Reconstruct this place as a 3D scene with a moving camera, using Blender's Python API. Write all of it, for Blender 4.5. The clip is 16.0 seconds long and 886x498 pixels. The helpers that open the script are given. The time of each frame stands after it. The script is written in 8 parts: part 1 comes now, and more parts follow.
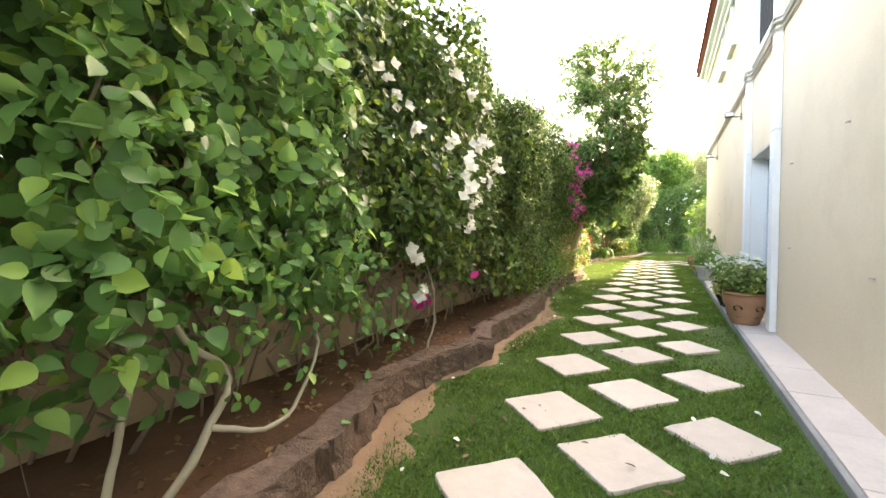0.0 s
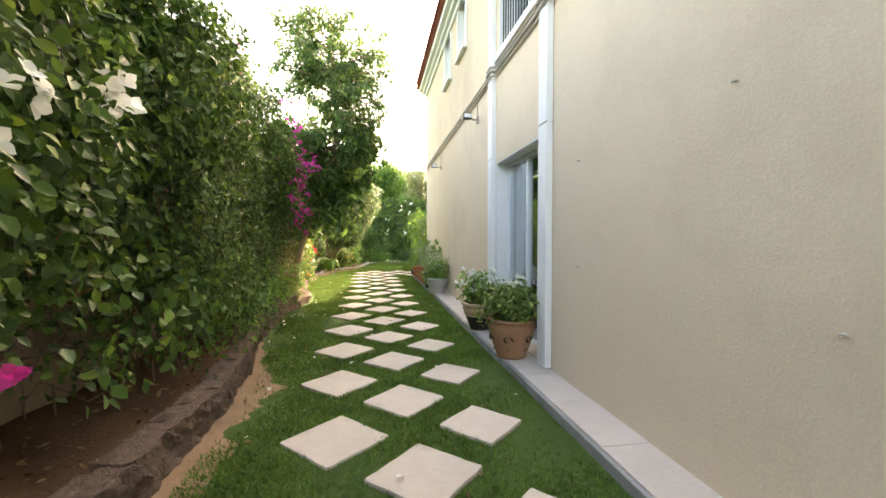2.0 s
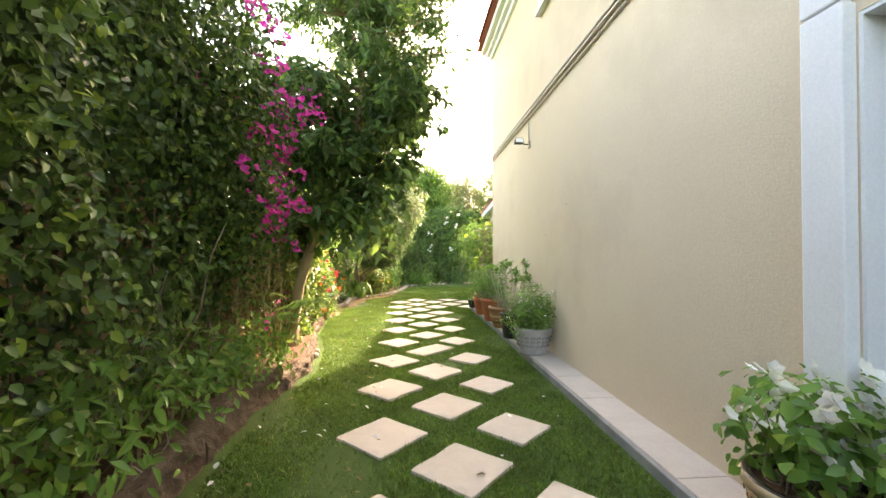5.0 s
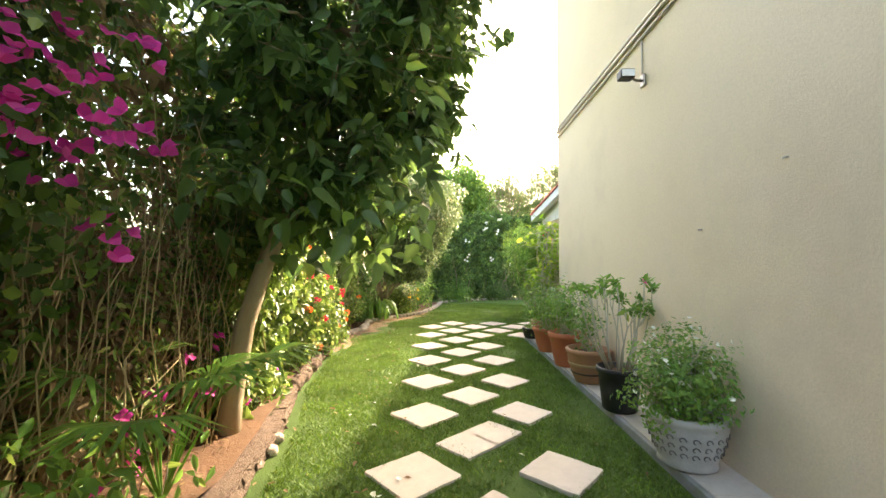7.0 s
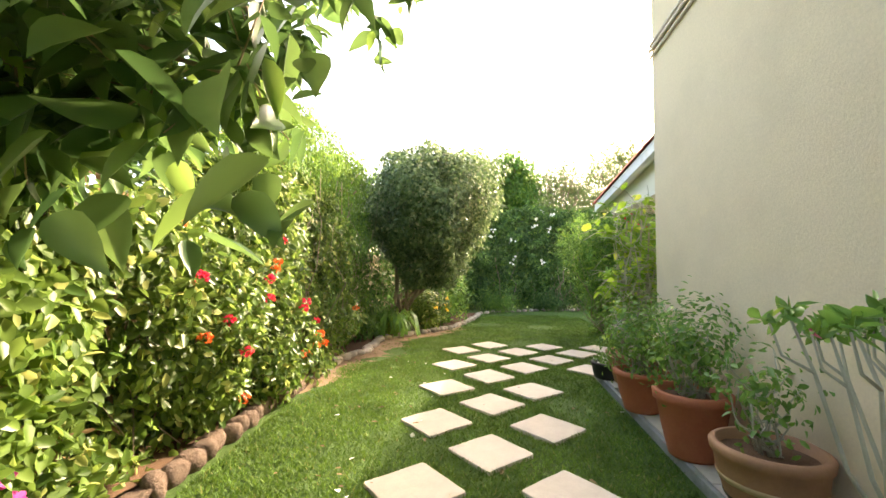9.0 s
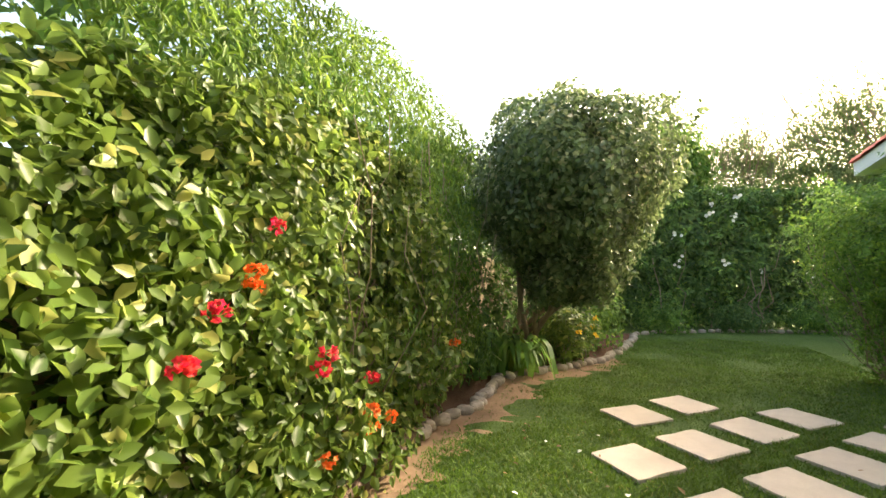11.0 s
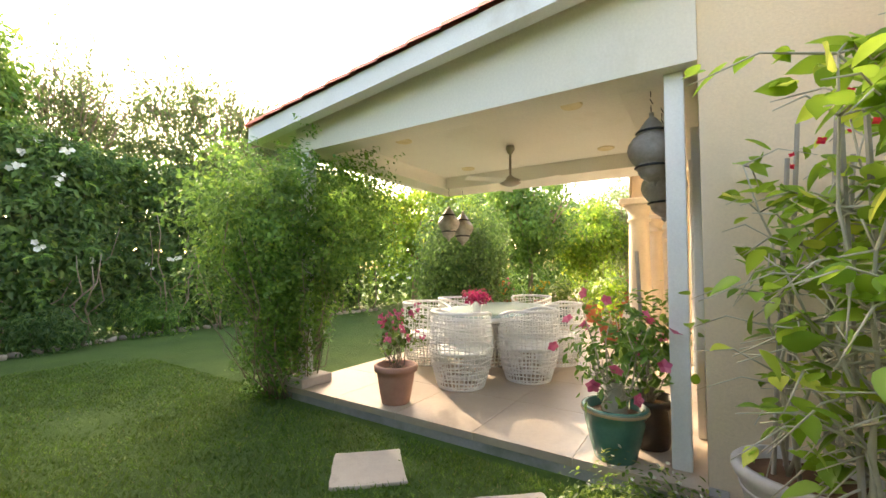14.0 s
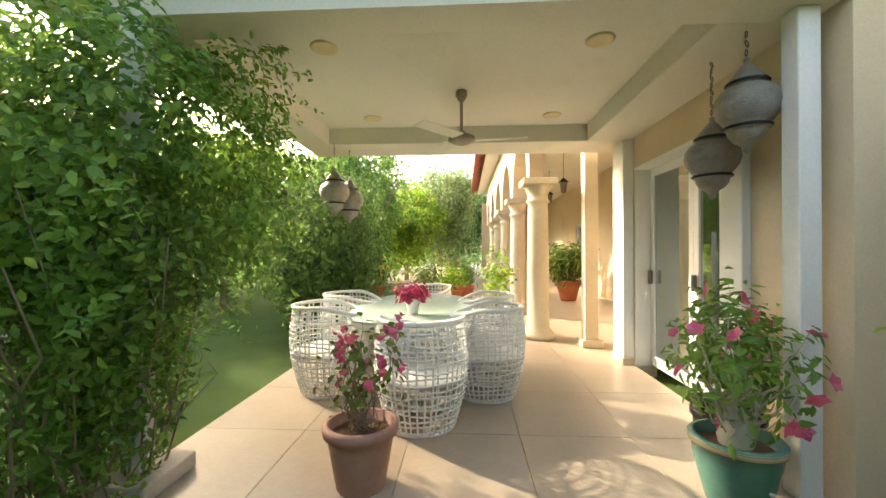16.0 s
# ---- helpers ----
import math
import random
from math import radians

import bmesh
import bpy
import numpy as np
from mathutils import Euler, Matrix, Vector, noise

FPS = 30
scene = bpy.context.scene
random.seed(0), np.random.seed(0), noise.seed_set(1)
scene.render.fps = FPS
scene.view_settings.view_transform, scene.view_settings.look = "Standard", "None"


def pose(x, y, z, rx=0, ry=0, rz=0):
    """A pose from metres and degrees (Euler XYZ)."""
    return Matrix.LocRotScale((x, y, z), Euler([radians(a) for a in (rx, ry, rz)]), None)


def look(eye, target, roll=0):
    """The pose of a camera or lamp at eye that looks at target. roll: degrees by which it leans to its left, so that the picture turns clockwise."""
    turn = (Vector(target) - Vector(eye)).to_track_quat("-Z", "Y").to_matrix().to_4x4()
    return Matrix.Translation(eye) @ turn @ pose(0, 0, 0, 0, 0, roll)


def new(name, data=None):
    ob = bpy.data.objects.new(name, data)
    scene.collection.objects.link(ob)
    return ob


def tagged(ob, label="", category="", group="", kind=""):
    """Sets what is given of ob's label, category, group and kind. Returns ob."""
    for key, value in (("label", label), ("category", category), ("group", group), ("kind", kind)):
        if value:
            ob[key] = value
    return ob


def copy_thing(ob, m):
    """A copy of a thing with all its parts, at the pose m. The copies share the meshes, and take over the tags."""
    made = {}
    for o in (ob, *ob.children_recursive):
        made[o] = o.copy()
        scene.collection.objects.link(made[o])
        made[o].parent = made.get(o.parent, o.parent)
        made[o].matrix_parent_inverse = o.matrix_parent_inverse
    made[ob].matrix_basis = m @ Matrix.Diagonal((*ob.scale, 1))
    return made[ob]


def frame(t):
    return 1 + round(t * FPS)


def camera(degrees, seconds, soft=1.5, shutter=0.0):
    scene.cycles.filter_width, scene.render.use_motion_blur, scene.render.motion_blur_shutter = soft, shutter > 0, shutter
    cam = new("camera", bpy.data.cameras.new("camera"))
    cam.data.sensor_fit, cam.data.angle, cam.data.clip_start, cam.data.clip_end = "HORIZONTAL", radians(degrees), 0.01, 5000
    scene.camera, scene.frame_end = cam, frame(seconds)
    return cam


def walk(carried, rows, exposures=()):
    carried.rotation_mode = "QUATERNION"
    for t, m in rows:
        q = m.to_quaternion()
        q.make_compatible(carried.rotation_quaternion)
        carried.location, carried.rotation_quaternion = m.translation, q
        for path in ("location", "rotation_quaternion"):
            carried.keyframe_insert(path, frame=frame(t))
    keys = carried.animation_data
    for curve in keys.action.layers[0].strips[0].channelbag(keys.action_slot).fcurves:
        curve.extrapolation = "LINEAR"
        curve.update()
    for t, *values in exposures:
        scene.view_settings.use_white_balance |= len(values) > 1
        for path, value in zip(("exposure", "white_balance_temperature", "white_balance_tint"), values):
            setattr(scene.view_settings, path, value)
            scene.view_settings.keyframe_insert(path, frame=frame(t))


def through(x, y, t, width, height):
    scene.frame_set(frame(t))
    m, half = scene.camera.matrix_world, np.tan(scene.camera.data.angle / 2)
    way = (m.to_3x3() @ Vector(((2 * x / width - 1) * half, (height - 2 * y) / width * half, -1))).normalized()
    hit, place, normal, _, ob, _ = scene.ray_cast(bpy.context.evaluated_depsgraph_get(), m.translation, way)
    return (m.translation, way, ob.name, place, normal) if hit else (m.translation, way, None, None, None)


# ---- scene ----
cam = camera(95.4, 16.0)
PATH = [
    (0, (-0.185, -0.543, 1.394), (-1.148, 1.208, 1.305), -0.6),
    (0.5, (-0.374, 0.046, 1.399), (-0.904, 1.972, 1.308), -0.2),
    (1, (-0.541, 0.634, 1.362), (-0.695, 2.627, 1.295), -0.5),
    (1.5, (-0.612, 1.317, 1.389), (-0.492, 3.312, 1.327), -0.2),
    (2, (-0.727, 1.944, 1.421), (-0.395, 3.915, 1.366), -0.0),
    (2.5, (-0.806, 2.675, 1.416), (-0.328, 4.616, 1.367), 0.3),
    (3, (-0.89, 3.377, 1.429), (-0.316, 5.292, 1.383), 0.3),
    (3.5, (-0.881, 4.085, 1.396), (-0.276, 5.991, 1.363), 0.5),
    (4, (-0.882, 4.781, 1.427), (-0.378, 6.717, 1.41), 0.2),
    (4.5, (-0.925, 5.439, 1.436), (-0.597, 7.412, 1.446), 0.4),
    (4.7, (-0.926, 5.708, 1.448), (-0.677, 7.692, 1.467), 0.2),
    (6.8, (-0.953, 8.514, 1.46), (-0.97, 10.513, 1.531), 0.2),
    (7, (-0.926, 8.775, 1.47), (-0.942, 10.773, 1.551), 0.1),
    (7.5, (-0.865, 9.415, 1.447), (-0.867, 11.412, 1.541), 0.3),
    (8, (-0.73, 10.042, 1.416), (-0.727, 12.039, 1.519), 0.3),
    (8.5, (-0.641, 10.684, 1.357), (-0.704, 12.68, 1.47), 0.3),
    (8.7, (-0.636, 10.933, 1.377), (-0.763, 12.926, 1.488), 0.4),
    (10.8, (-1.178, 13.509, 1.413), (-2.16, 15.246, 1.545), 0.3),
    (11, (-1.261, 13.748, 1.437), (-2.092, 15.563, 1.569), -0.2),
    (11.5, (-1.3, 14.356, 1.408), (-1.64, 16.325, 1.486), 0.2),
    (12, (-1.326, 14.945, 1.368), (-1.1, 16.931, 1.438), -0.2),
    (12.5, (-1.317, 15.475, 1.398), (-0.615, 17.347, 1.457), -0.2),
    (13, (-1.238, 15.936, 1.438), (-0.153, 17.615, 1.501), -0.1),
    (13.5, (-1.103, 16.475, 1.428), (0.309, 17.889, 1.51), 0.1),
    (14, (-0.93, 16.967, 1.395), (0.748, 18.051, 1.49), 0.2),
    (14.5, (-0.726, 17.387, 1.419), (1.133, 18.12, 1.492), 0.1),
    (15, (-0.529, 17.822, 1.396), (1.421, 18.26, 1.466), 0.1),
    (15.5, (-0.313, 18.327, 1.41), (1.673, 18.559, 1.463), -0.0),
    (16, (-0.099, 18.89, 1.422), (1.898, 18.999, 1.431), -0.1),
]
walk(cam, [(t, look(eye, target, roll)) for t, eye, target, roll in PATH], exposures=[(0.0, 3.95, 8500, 17), (1.2, 3.4, 8700, 16), (4.5, 3.6, 8900, 16), (7.5, 3.35, 8300, 12), (8.6, 3.2, 8200, 12), (11.0, 2.55, 8300, 11), (12.5, 2.8, 8100, 13), (14.0, 2.9, 8200, 15), (16.0, 2.65, 8100, 9)])

# ---- light: hazy morning sun ahead of the walk, over the back garden ----
SUN_YAW, SUN_EL = 32.5, 29.0          # degrees to the right of +y, above the horizon
world = bpy.data.worlds.new("sky")
scene.world = world
world.use_nodes = True
wn = world.node_tree
sky = wn.nodes.new("ShaderNodeTexSky")
sky.sky_type = "NISHITA"
sky.sun_disc = False
sky.sun_elevation, sky.sun_rotation = radians(SUN_EL), radians(SUN_YAW)
sky.air_density, sky.dust_density, sky.ozone_density = 1.0, 4.0, 1.0
wn.links.new(sky.outputs["Color"], wn.nodes["Background"].inputs["Color"])
wn.nodes["Background"].inputs["Strength"].default_value = 0.15
sun = new("sun", bpy.data.lights.new("sun", "SUN"))
sun.data.energy, sun.data.angle, sun.data.color = 1.6, radians(1.2), (1.0, 0.94, 0.84)
ce, se = math.cos(radians(SUN_EL)), math.sin(radians(SUN_EL))
SUN_DIR = Vector((math.sin(radians(SUN_YAW)) * ce, math.cos(radians(SUN_YAW)) * ce, se))
sun.matrix_world = look(SUN_DIR * 60, (0, 0, 0))

# ---- materials ----
rng = np.random.default_rng(7)


def mix_colour(nt, fac, a, b):
    m = nt.nodes.new("ShaderNodeMix")
    m.data_type = "RGBA"
    nt.links.new(fac, m.inputs[0])
    for sock, v in ((m.inputs[6], a), (m.inputs[7], b)):
        if isinstance(v, tuple):
            sock.default_value = (*v, 1)
        else:
            nt.links.new(v, sock)
    return m.outputs[2]


def noise_of(nt, coords, scale, detail=4.0, rough=0.6, lo=0.35, hi=0.65):
    n = nt.nodes.new("ShaderNodeTexNoise")
    n.inputs["Scale"].default_value, n.inputs["Detail"].default_value, n.inputs["Roughness"].default_value = scale, detail, rough
    nt.links.new(coords, n.inputs["Vector"])
    r = nt.nodes.new("ShaderNodeMapRange")
    r.inputs["From Min"].default_value, r.inputs["From Max"].default_value = lo, hi
    nt.links.new(n.outputs["Fac"], r.inputs["Value"])
    return r.outputs["Result"], n.outputs["Fac"]


def surface(name, dark, light, scale=6.0, fine=60.0, rough=0.7, bump=0.15, stain=None, stain_scale=1.0, stain_lo=0.55, metal=0.0,
            spec=0.4, vary=0.0, stretch=None, bump_dist=0.01):
    """A procedural surface: two tones, fine grain, stains and relief."""
    m = bpy.data.materials.new(name)
    m.use_nodes = True
    nt = m.node_tree
    bsdf = nt.nodes["Principled BSDF"]
    tc = nt.nodes.new("ShaderNodeTexCoord")
    co = tc.outputs["Object"]
    if stretch:
        mp = nt.nodes.new("ShaderNodeMapping")
        mp.inputs["Scale"].default_value = stretch
        nt.links.new(co, mp.inputs["Vector"])
        co = mp.outputs["Vector"]
    big, _ = noise_of(nt, co, scale)
    small, raw = noise_of(nt, co, fine, 5.0, 0.7, 0.3, 0.7)
    mid = tuple(0.5 * (a + b) for a, b in zip(dark, light))
    c1 = mix_colour(nt, big, dark, light)
    c2 = mix_colour(nt, small, tuple(v * 0.82 for v in mid), tuple(min(1, v * 1.12) for v in mid))
    half = nt.nodes.new("ShaderNodeMix")
    half.data_type = "RGBA"
    half.inputs[0].default_value = 0.4
    nt.links.new(c1, half.inputs[6])
    nt.links.new(c2, half.inputs[7])
    col = half.outputs[2]
    if stain:
        s, _ = noise_of(nt, co, stain_scale, 6.0, 0.65, stain_lo, stain_lo + 0.2)
        col = mix_colour(nt, s, col, stain)
    if vary:
        info = nt.nodes.new("ShaderNodeObjectInfo")
        hsv = nt.nodes.new("ShaderNodeHueSaturation")
        r = nt.nodes.new("ShaderNodeMapRange")
        r.inputs["To Min"].default_value, r.inputs["To Max"].default_value = 1 - vary, 1 + vary
        nt.links.new(info.outputs["Random"], r.inputs["Value"])
        nt.links.new(r.outputs["Result"], hsv.inputs["Value"])
        nt.links.new(col, hsv.inputs["Color"])
        col = hsv.outputs["Color"]
    nt.links.new(col, bsdf.inputs["Base Color"])
    bsdf.inputs["Roughness"].default_value = rough
    bsdf.inputs["Metallic"].default_value = metal
    bsdf.inputs["Specular IOR Level"].default_value = spec
    if bump:
        b = nt.nodes.new("ShaderNodeBump")
        b.inputs["Strength"].default_value = bump
        b.inputs["Distance"].default_value = bump_dist
        nt.links.new(raw, b.inputs["Height"])
        nt.links.new(b.outputs["Normal"], bsdf.inputs["Normal"])
    return m


def leaf_mat(name, dark, light, rare=None, gloss=0.4, through=0.4, rare_from=0.9):
    """Leaves or petals: each one its own tone; light comes through them."""
    m = bpy.data.materials.new(name)
    m.use_nodes = True
    nt = m.node_tree
    bsdf = nt.nodes["Principled BSDF"]
    geo = nt.nodes.new("ShaderNodeNewGeometry")
    col = mix_colour(nt, geo.outputs["Random Per Island"], dark, light)
    if rare:
        r = nt.nodes.new("ShaderNodeMapRange")
        r.inputs["From Min"].default_value, r.inputs["From Max"].default_value = rare_from, rare_from + 0.03
        nt.links.new(geo.outputs["Random Per Island"], r.inputs["Value"])
        col = mix_colour(nt, r.outputs["Result"], col, rare)
    tc = nt.nodes.new("ShaderNodeTexCoord")
    clump, _ = noise_of(nt, tc.outputs["Object"], 2.2, 3.0)
    dim = nt.nodes.new("ShaderNodeHueSaturation")
    r2 = nt.nodes.new("ShaderNodeMapRange")
    r2.inputs["To Min"].default_value, r2.inputs["To Max"].default_value = 0.75, 1.25
    nt.links.new(clump, r2.inputs["Value"])
    nt.links.new(r2.outputs["Result"], dim.inputs["Value"])
    nt.links.new(col, dim.inputs["Color"])
    col = dim.outputs["Color"]
    nt.links.new(col, bsdf.inputs["Base Color"])
    bsdf.inputs["Roughness"].default_value = gloss
    bsdf.inputs["Specular IOR Level"].default_value = 0.35
    tr = nt.nodes.new("ShaderNodeBsdfTranslucent")
    warm = nt.nodes.new("ShaderNodeHueSaturation")
    warm.inputs["Value"].default_value = 1.5
    warm.inputs["Hue"].default_value = 0.48 if not rare or rare[1] > 0.1 else 0.5
    nt.links.new(col, warm.inputs["Color"])
    nt.links.new(warm.outputs["Color"], tr.inputs["Color"])
    mx = nt.nodes.new("ShaderNodeMixShader")
    mx.inputs["Fac"].default_value = through
    nt.links.new(bsdf.outputs["BSDF"], mx.inputs[1])
    nt.links.new(tr.outputs["BSDF"], mx.inputs[2])
    nt.links.new(mx.outputs["Shader"], nt.nodes["Material Output"].inputs["Surface"])
    return m


def petal_mat(name, dark, light):
    return leaf_mat(name, dark, light, None, 0.6, 0.35)


M_WALL = surface("beige_render", (0.70, 0.565, 0.395), (0.75, 0.62, 0.45), 0.5, 55, 0.85, 0.3, (0.61, 0.495, 0.35), 0.45, 0.50, spec=0.2)
M_WHITE = surface("white_paint", (0.74, 0.74, 0.72), (0.82, 0.82, 0.80), 1.5, 70, 0.55, 0.12, (0.62, 0.60, 0.55), 1.3, 0.62)
M_SOFFIT = surface("cream_ceiling_paint", (0.70, 0.67, 0.58), (0.77, 0.74, 0.65), 0.8, 50, 0.7, 0.08, (0.62, 0.58, 0.46), 0.9, 0.6)
M_FRAME = surface("white_aluminium", (0.76, 0.77, 0.78), (0.83, 0.84, 0.85), 3, 80, 0.35, 0.03)
M_CREAM = surface("cream_column_stone", (0.54, 0.46, 0.34), (0.66, 0.58, 0.45), 2.0, 40, 0.75, 0.3, (0.52, 0.44, 0.32), 3.0, 0.58)
M_PLINTH = surface("pale_concrete_apron", (0.50, 0.44, 0.38), (0.62, 0.55, 0.48), 2.0, 45, 0.8, 0.25, (0.40, 0.35, 0.30), 1.6, 0.55)
M_KERB = surface("grey_concrete_edge", (0.22, 0.22, 0.21), (0.36, 0.35, 0.33), 3.0, 40, 0.85, 0.4, (0.15, 0.17, 0.12), 2.0, 0.5)
M_TERR = surface("polished_terrace_stone", (0.37, 0.295, 0.225), (0.45, 0.37, 0.285), 1.0, 30, 0.36, 0.06, (0.38, 0.30, 0.22), 1.3, 0.52, vary=0.06)
M_STONE = surface("cream_paving_stone", (0.50, 0.425, 0.345), (0.60, 0.52, 0.43), 2.5, 35, 0.75, 0.3, (0.40, 0.34, 0.27), 2.0, 0.6, vary=0.08)
M_SOIL = surface("red_brown_soil", (0.10, 0.05, 0.026), (0.18, 0.094, 0.05), 3.0, 30, 0.95, 0.8, (0.07, 0.04, 0.025), 2.0, 0.55, bump_dist=0.03)
M_DIRT = surface("sandy_bare_earth", (0.22, 0.135, 0.078), (0.34, 0.225, 0.135), 3.0, 40, 0.95, 0.6, (0.20, 0.14, 0.07), 4.0, 0.55, bump_dist=0.02)
M_ROCK = surface("dark_brown_rough_stone", (0.14, 0.09, 0.065), (0.31, 0.215, 0.16), 12.0, 55, 0.95, 1.0, (0.40, 0.30, 0.23), 14.0, 0.60, vary=0.06, bump_dist=0.05, stretch=(1, 1, 0.6))
M_PALEROCK = surface("pale_garden_stone", (0.30, 0.25, 0.20), (0.50, 0.43, 0.35), 6.0, 45, 0.9, 0.7, vary=0.2, bump_dist=0.02)
M_BARK = surface("smooth_tan_bark", (0.26, 0.19, 0.11), (0.40, 0.31, 0.20), 5.0, 50, 0.85, 0.6, (0.18, 0.13, 0.08), 7.0, 0.6, stretch=(1, 1, 0.4))
M_TWIG = surface("grey_woody_stems", (0.20, 0.15, 0.11), (0.36, 0.29, 0.22), 8.0, 60, 0.9, 0.6)
M_STRAW = surface("straw_dry_stems", (0.34, 0.25, 0.13), (0.52, 0.41, 0.23), 8.0, 60, 0.85, 0.3)
M_PALESTEM = surface("pale_grey_green_stems", (0.36, 0.34, 0.26), (0.50, 0.47, 0.37), 8.0, 60, 0.7, 0.3)
M_TERRA = surface("terracotta", (0.40, 0.11, 0.055), (0.52, 0.17, 0.085), 4.0, 50, 0.7, 0.2, (0.46, 0.24, 0.15), 3.0, 0.62)
M_TERRA_D = surface("carved_brown_terracotta", (0.30, 0.145, 0.075), (0.42, 0.22, 0.12), 4.0, 50, 0.7, 0.2, (0.20, 0.12, 0.08), 4.0, 0.6)
M_TERRA_PINK = surface("dusty_pink_terracotta", (0.40, 0.20, 0.15), (0.50, 0.28, 0.21), 4.0, 50, 0.75, 0.2, (0.32, 0.18, 0.14), 3.0, 0.6)
M_BLACK = surface("black_plastic", (0.015, 0.016, 0.017), (0.03, 0.031, 0.033), 4.0, 60, 0.5, 0.05)
M_GREYPOT = surface("grey_carved_cement", (0.36, 0.34, 0.32), (0.52, 0.50, 0.47), 5.0, 50, 0.85, 0.3, (0.26, 0.25, 0.24), 6.0, 0.58)
# Dark grey that paints the shade of carved hollows.
M_CARVE = surface("carving_shade_grey", (0.14, 0.13, 0.13), (0.22, 0.21, 0.20), 9.0, 60, 0.9, 0.3)
M_GLAZE = surface("dark_brown_glaze", (0.03, 0.022, 0.018), (0.06, 0.045, 0.035), 5.0, 50, 0.25, 0.05)
M_RIM = surface("yellowed_lamp_rim", (0.62, 0.52, 0.28), (0.72, 0.62, 0.38), 8.0, 60, 0.6, 0.05)
M_BAND = surface("ochre_relief_band", (0.40, 0.27, 0.14), (0.52, 0.38, 0.22), 8.0, 60, 0.5, 0.2)
M_GREENPOT = surface("green_glazed_pot", (0.05, 0.15, 0.12), (0.10, 0.24, 0.19), 4.0, 40, 0.25, 0.05, (0.22, 0.20, 0.14), 4.0, 0.64)
M_WICKER = surface("white_resin_wicker", (0.72, 0.72, 0.70), (0.82, 0.82, 0.80), 12.0, 90, 0.5, 0.2)
M_PEWTER = surface("pierced_pewter", (0.22, 0.20, 0.175), (0.40, 0.375, 0.335), 12.0, 70, 0.45, 0.7, metal=0.55, bump_dist=0.02)
M_IRON = surface("black_iron", (0.02, 0.02, 0.02), (0.04, 0.04, 0.04), 8, 60, 0.5, 0.1, metal=0.6)
M_GREYMETAL = surface("grey_bronze_metal", (0.20, 0.17, 0.14), (0.30, 0.26, 0.22), 8, 60, 0.4, 0.1, metal=0.7)
M_ROOF = surface("red_clay_roof_tile", (0.28, 0.07, 0.055), (0.40, 0.125, 0.095), 4, 50, 0.85, 0.4, (0.14, 0.08, 0.07), 2.0, 0.58)
M_CONDUIT = surface("grey_cable_conduit", (0.36, 0.33, 0.29), (0.48, 0.44, 0.38), 6, 60, 0.6, 0.05)
# Near-black albedo: the shade of unlit rooms is put into the colour.
M_ROOMSHADE = surface("unlit_room_near_black", (0.05, 0.05, 0.05), (0.08, 0.08, 0.08), 2, 30, 0.9, 0.0)
M_CURTAIN = surface("pale_blue_grey_curtain", (0.42, 0.47, 0.50), (0.56, 0.60, 0.62), 2, 40, 0.9, 0.1)
M_BAMBOO = surface("weathered_grey_stake", (0.28, 0.25, 0.21), (0.42, 0.38, 0.32), 8, 60, 0.8, 0.3)
M_FARWALL = surface("pale_far_house_wall", (0.72, 0.70, 0.64), (0.80, 0.78, 0.72), 0.5, 10, 0.9, 0.0)
M_BOUND = surface("tan_boundary_wall", (0.44, 0.34, 0.23), (0.56, 0.45, 0.31), 0.9, 40, 0.9, 0.4, (0.34, 0.27, 0.19), 0.8, 0.55)

M_LEAF = leaf_mat("bougainvillea_leaves", (0.028, 0.073, 0.013), (0.10, 0.19, 0.034), (0.20, 0.30, 0.05), 0.42, 0.34, 0.92)
M_LEAF_BIG = leaf_mat("heart_shaped_leaves", (0.070, 0.185, 0.058), (0.175, 0.36, 0.11), (0.28, 0.46, 0.11), 0.36, 0.42, 0.86)
M_LEAF_TREE = leaf_mat("glossy_tree_leaves", (0.048, 0.118, 0.034), (0.125, 0.22, 0.06), (0.22, 0.38, 0.08), 0.33, 0.46, 0.91)
M_LEAF_HIB = leaf_mat("yellow_green_hibiscus_leaves", (0.055, 0.115, 0.022), (0.185, 0.285, 0.06), (0.36, 0.40, 0.13), 0.36, 0.46, 0.9)
M_LEAF_FEATH = leaf_mat("bright_feathery_leaves", (0.06, 0.14, 0.02), (0.145, 0.26, 0.04), None, 0.5, 0.46)
# Filler foliage for crown interiors: shade between the leaves is put into its colour.
M_LEAF_SHADE = leaf_mat("inner_shade_leaves", (0.045, 0.096, 0.032), (0.112, 0.195, 0.060), (0.12, 0.20, 0.05), 0.38, 0.3, 0.95)
M_LEAF_CLIP = leaf_mat("glossy_clipped_leaves", (0.075, 0.13, 0.052), (0.20, 0.28, 0.115), (0.34, 0.38, 0.20), 0.28, 0.36, 0.92)
M_LEAF_BACK = leaf_mat("garden_hedge_leaves", (0.048, 0.120, 0.035), (0.131, 0.246, 0.065), (0.16, 0.26, 0.06), 0.45, 0.4, 0.94)
M_LEAF_VINE = leaf_mat("fine_vine_leaves", (0.07, 0.18, 0.036), (0.18, 0.35, 0.07), (0.24, 0.40, 0.07), 0.42, 0.42, 0.92)
M_LEAF_GREY = leaf_mat("grey_green_wispy_leaves", (0.10, 0.165, 0.065), (0.20, 0.28, 0.115), None, 0.6, 0.55)
M_LEAF_POT = leaf_mat("pot_plant_leaves", (0.078, 0.195, 0.039), (0.184, 0.356, 0.069), (0.26, 0.38, 0.08), 0.38, 0.42, 0.92)
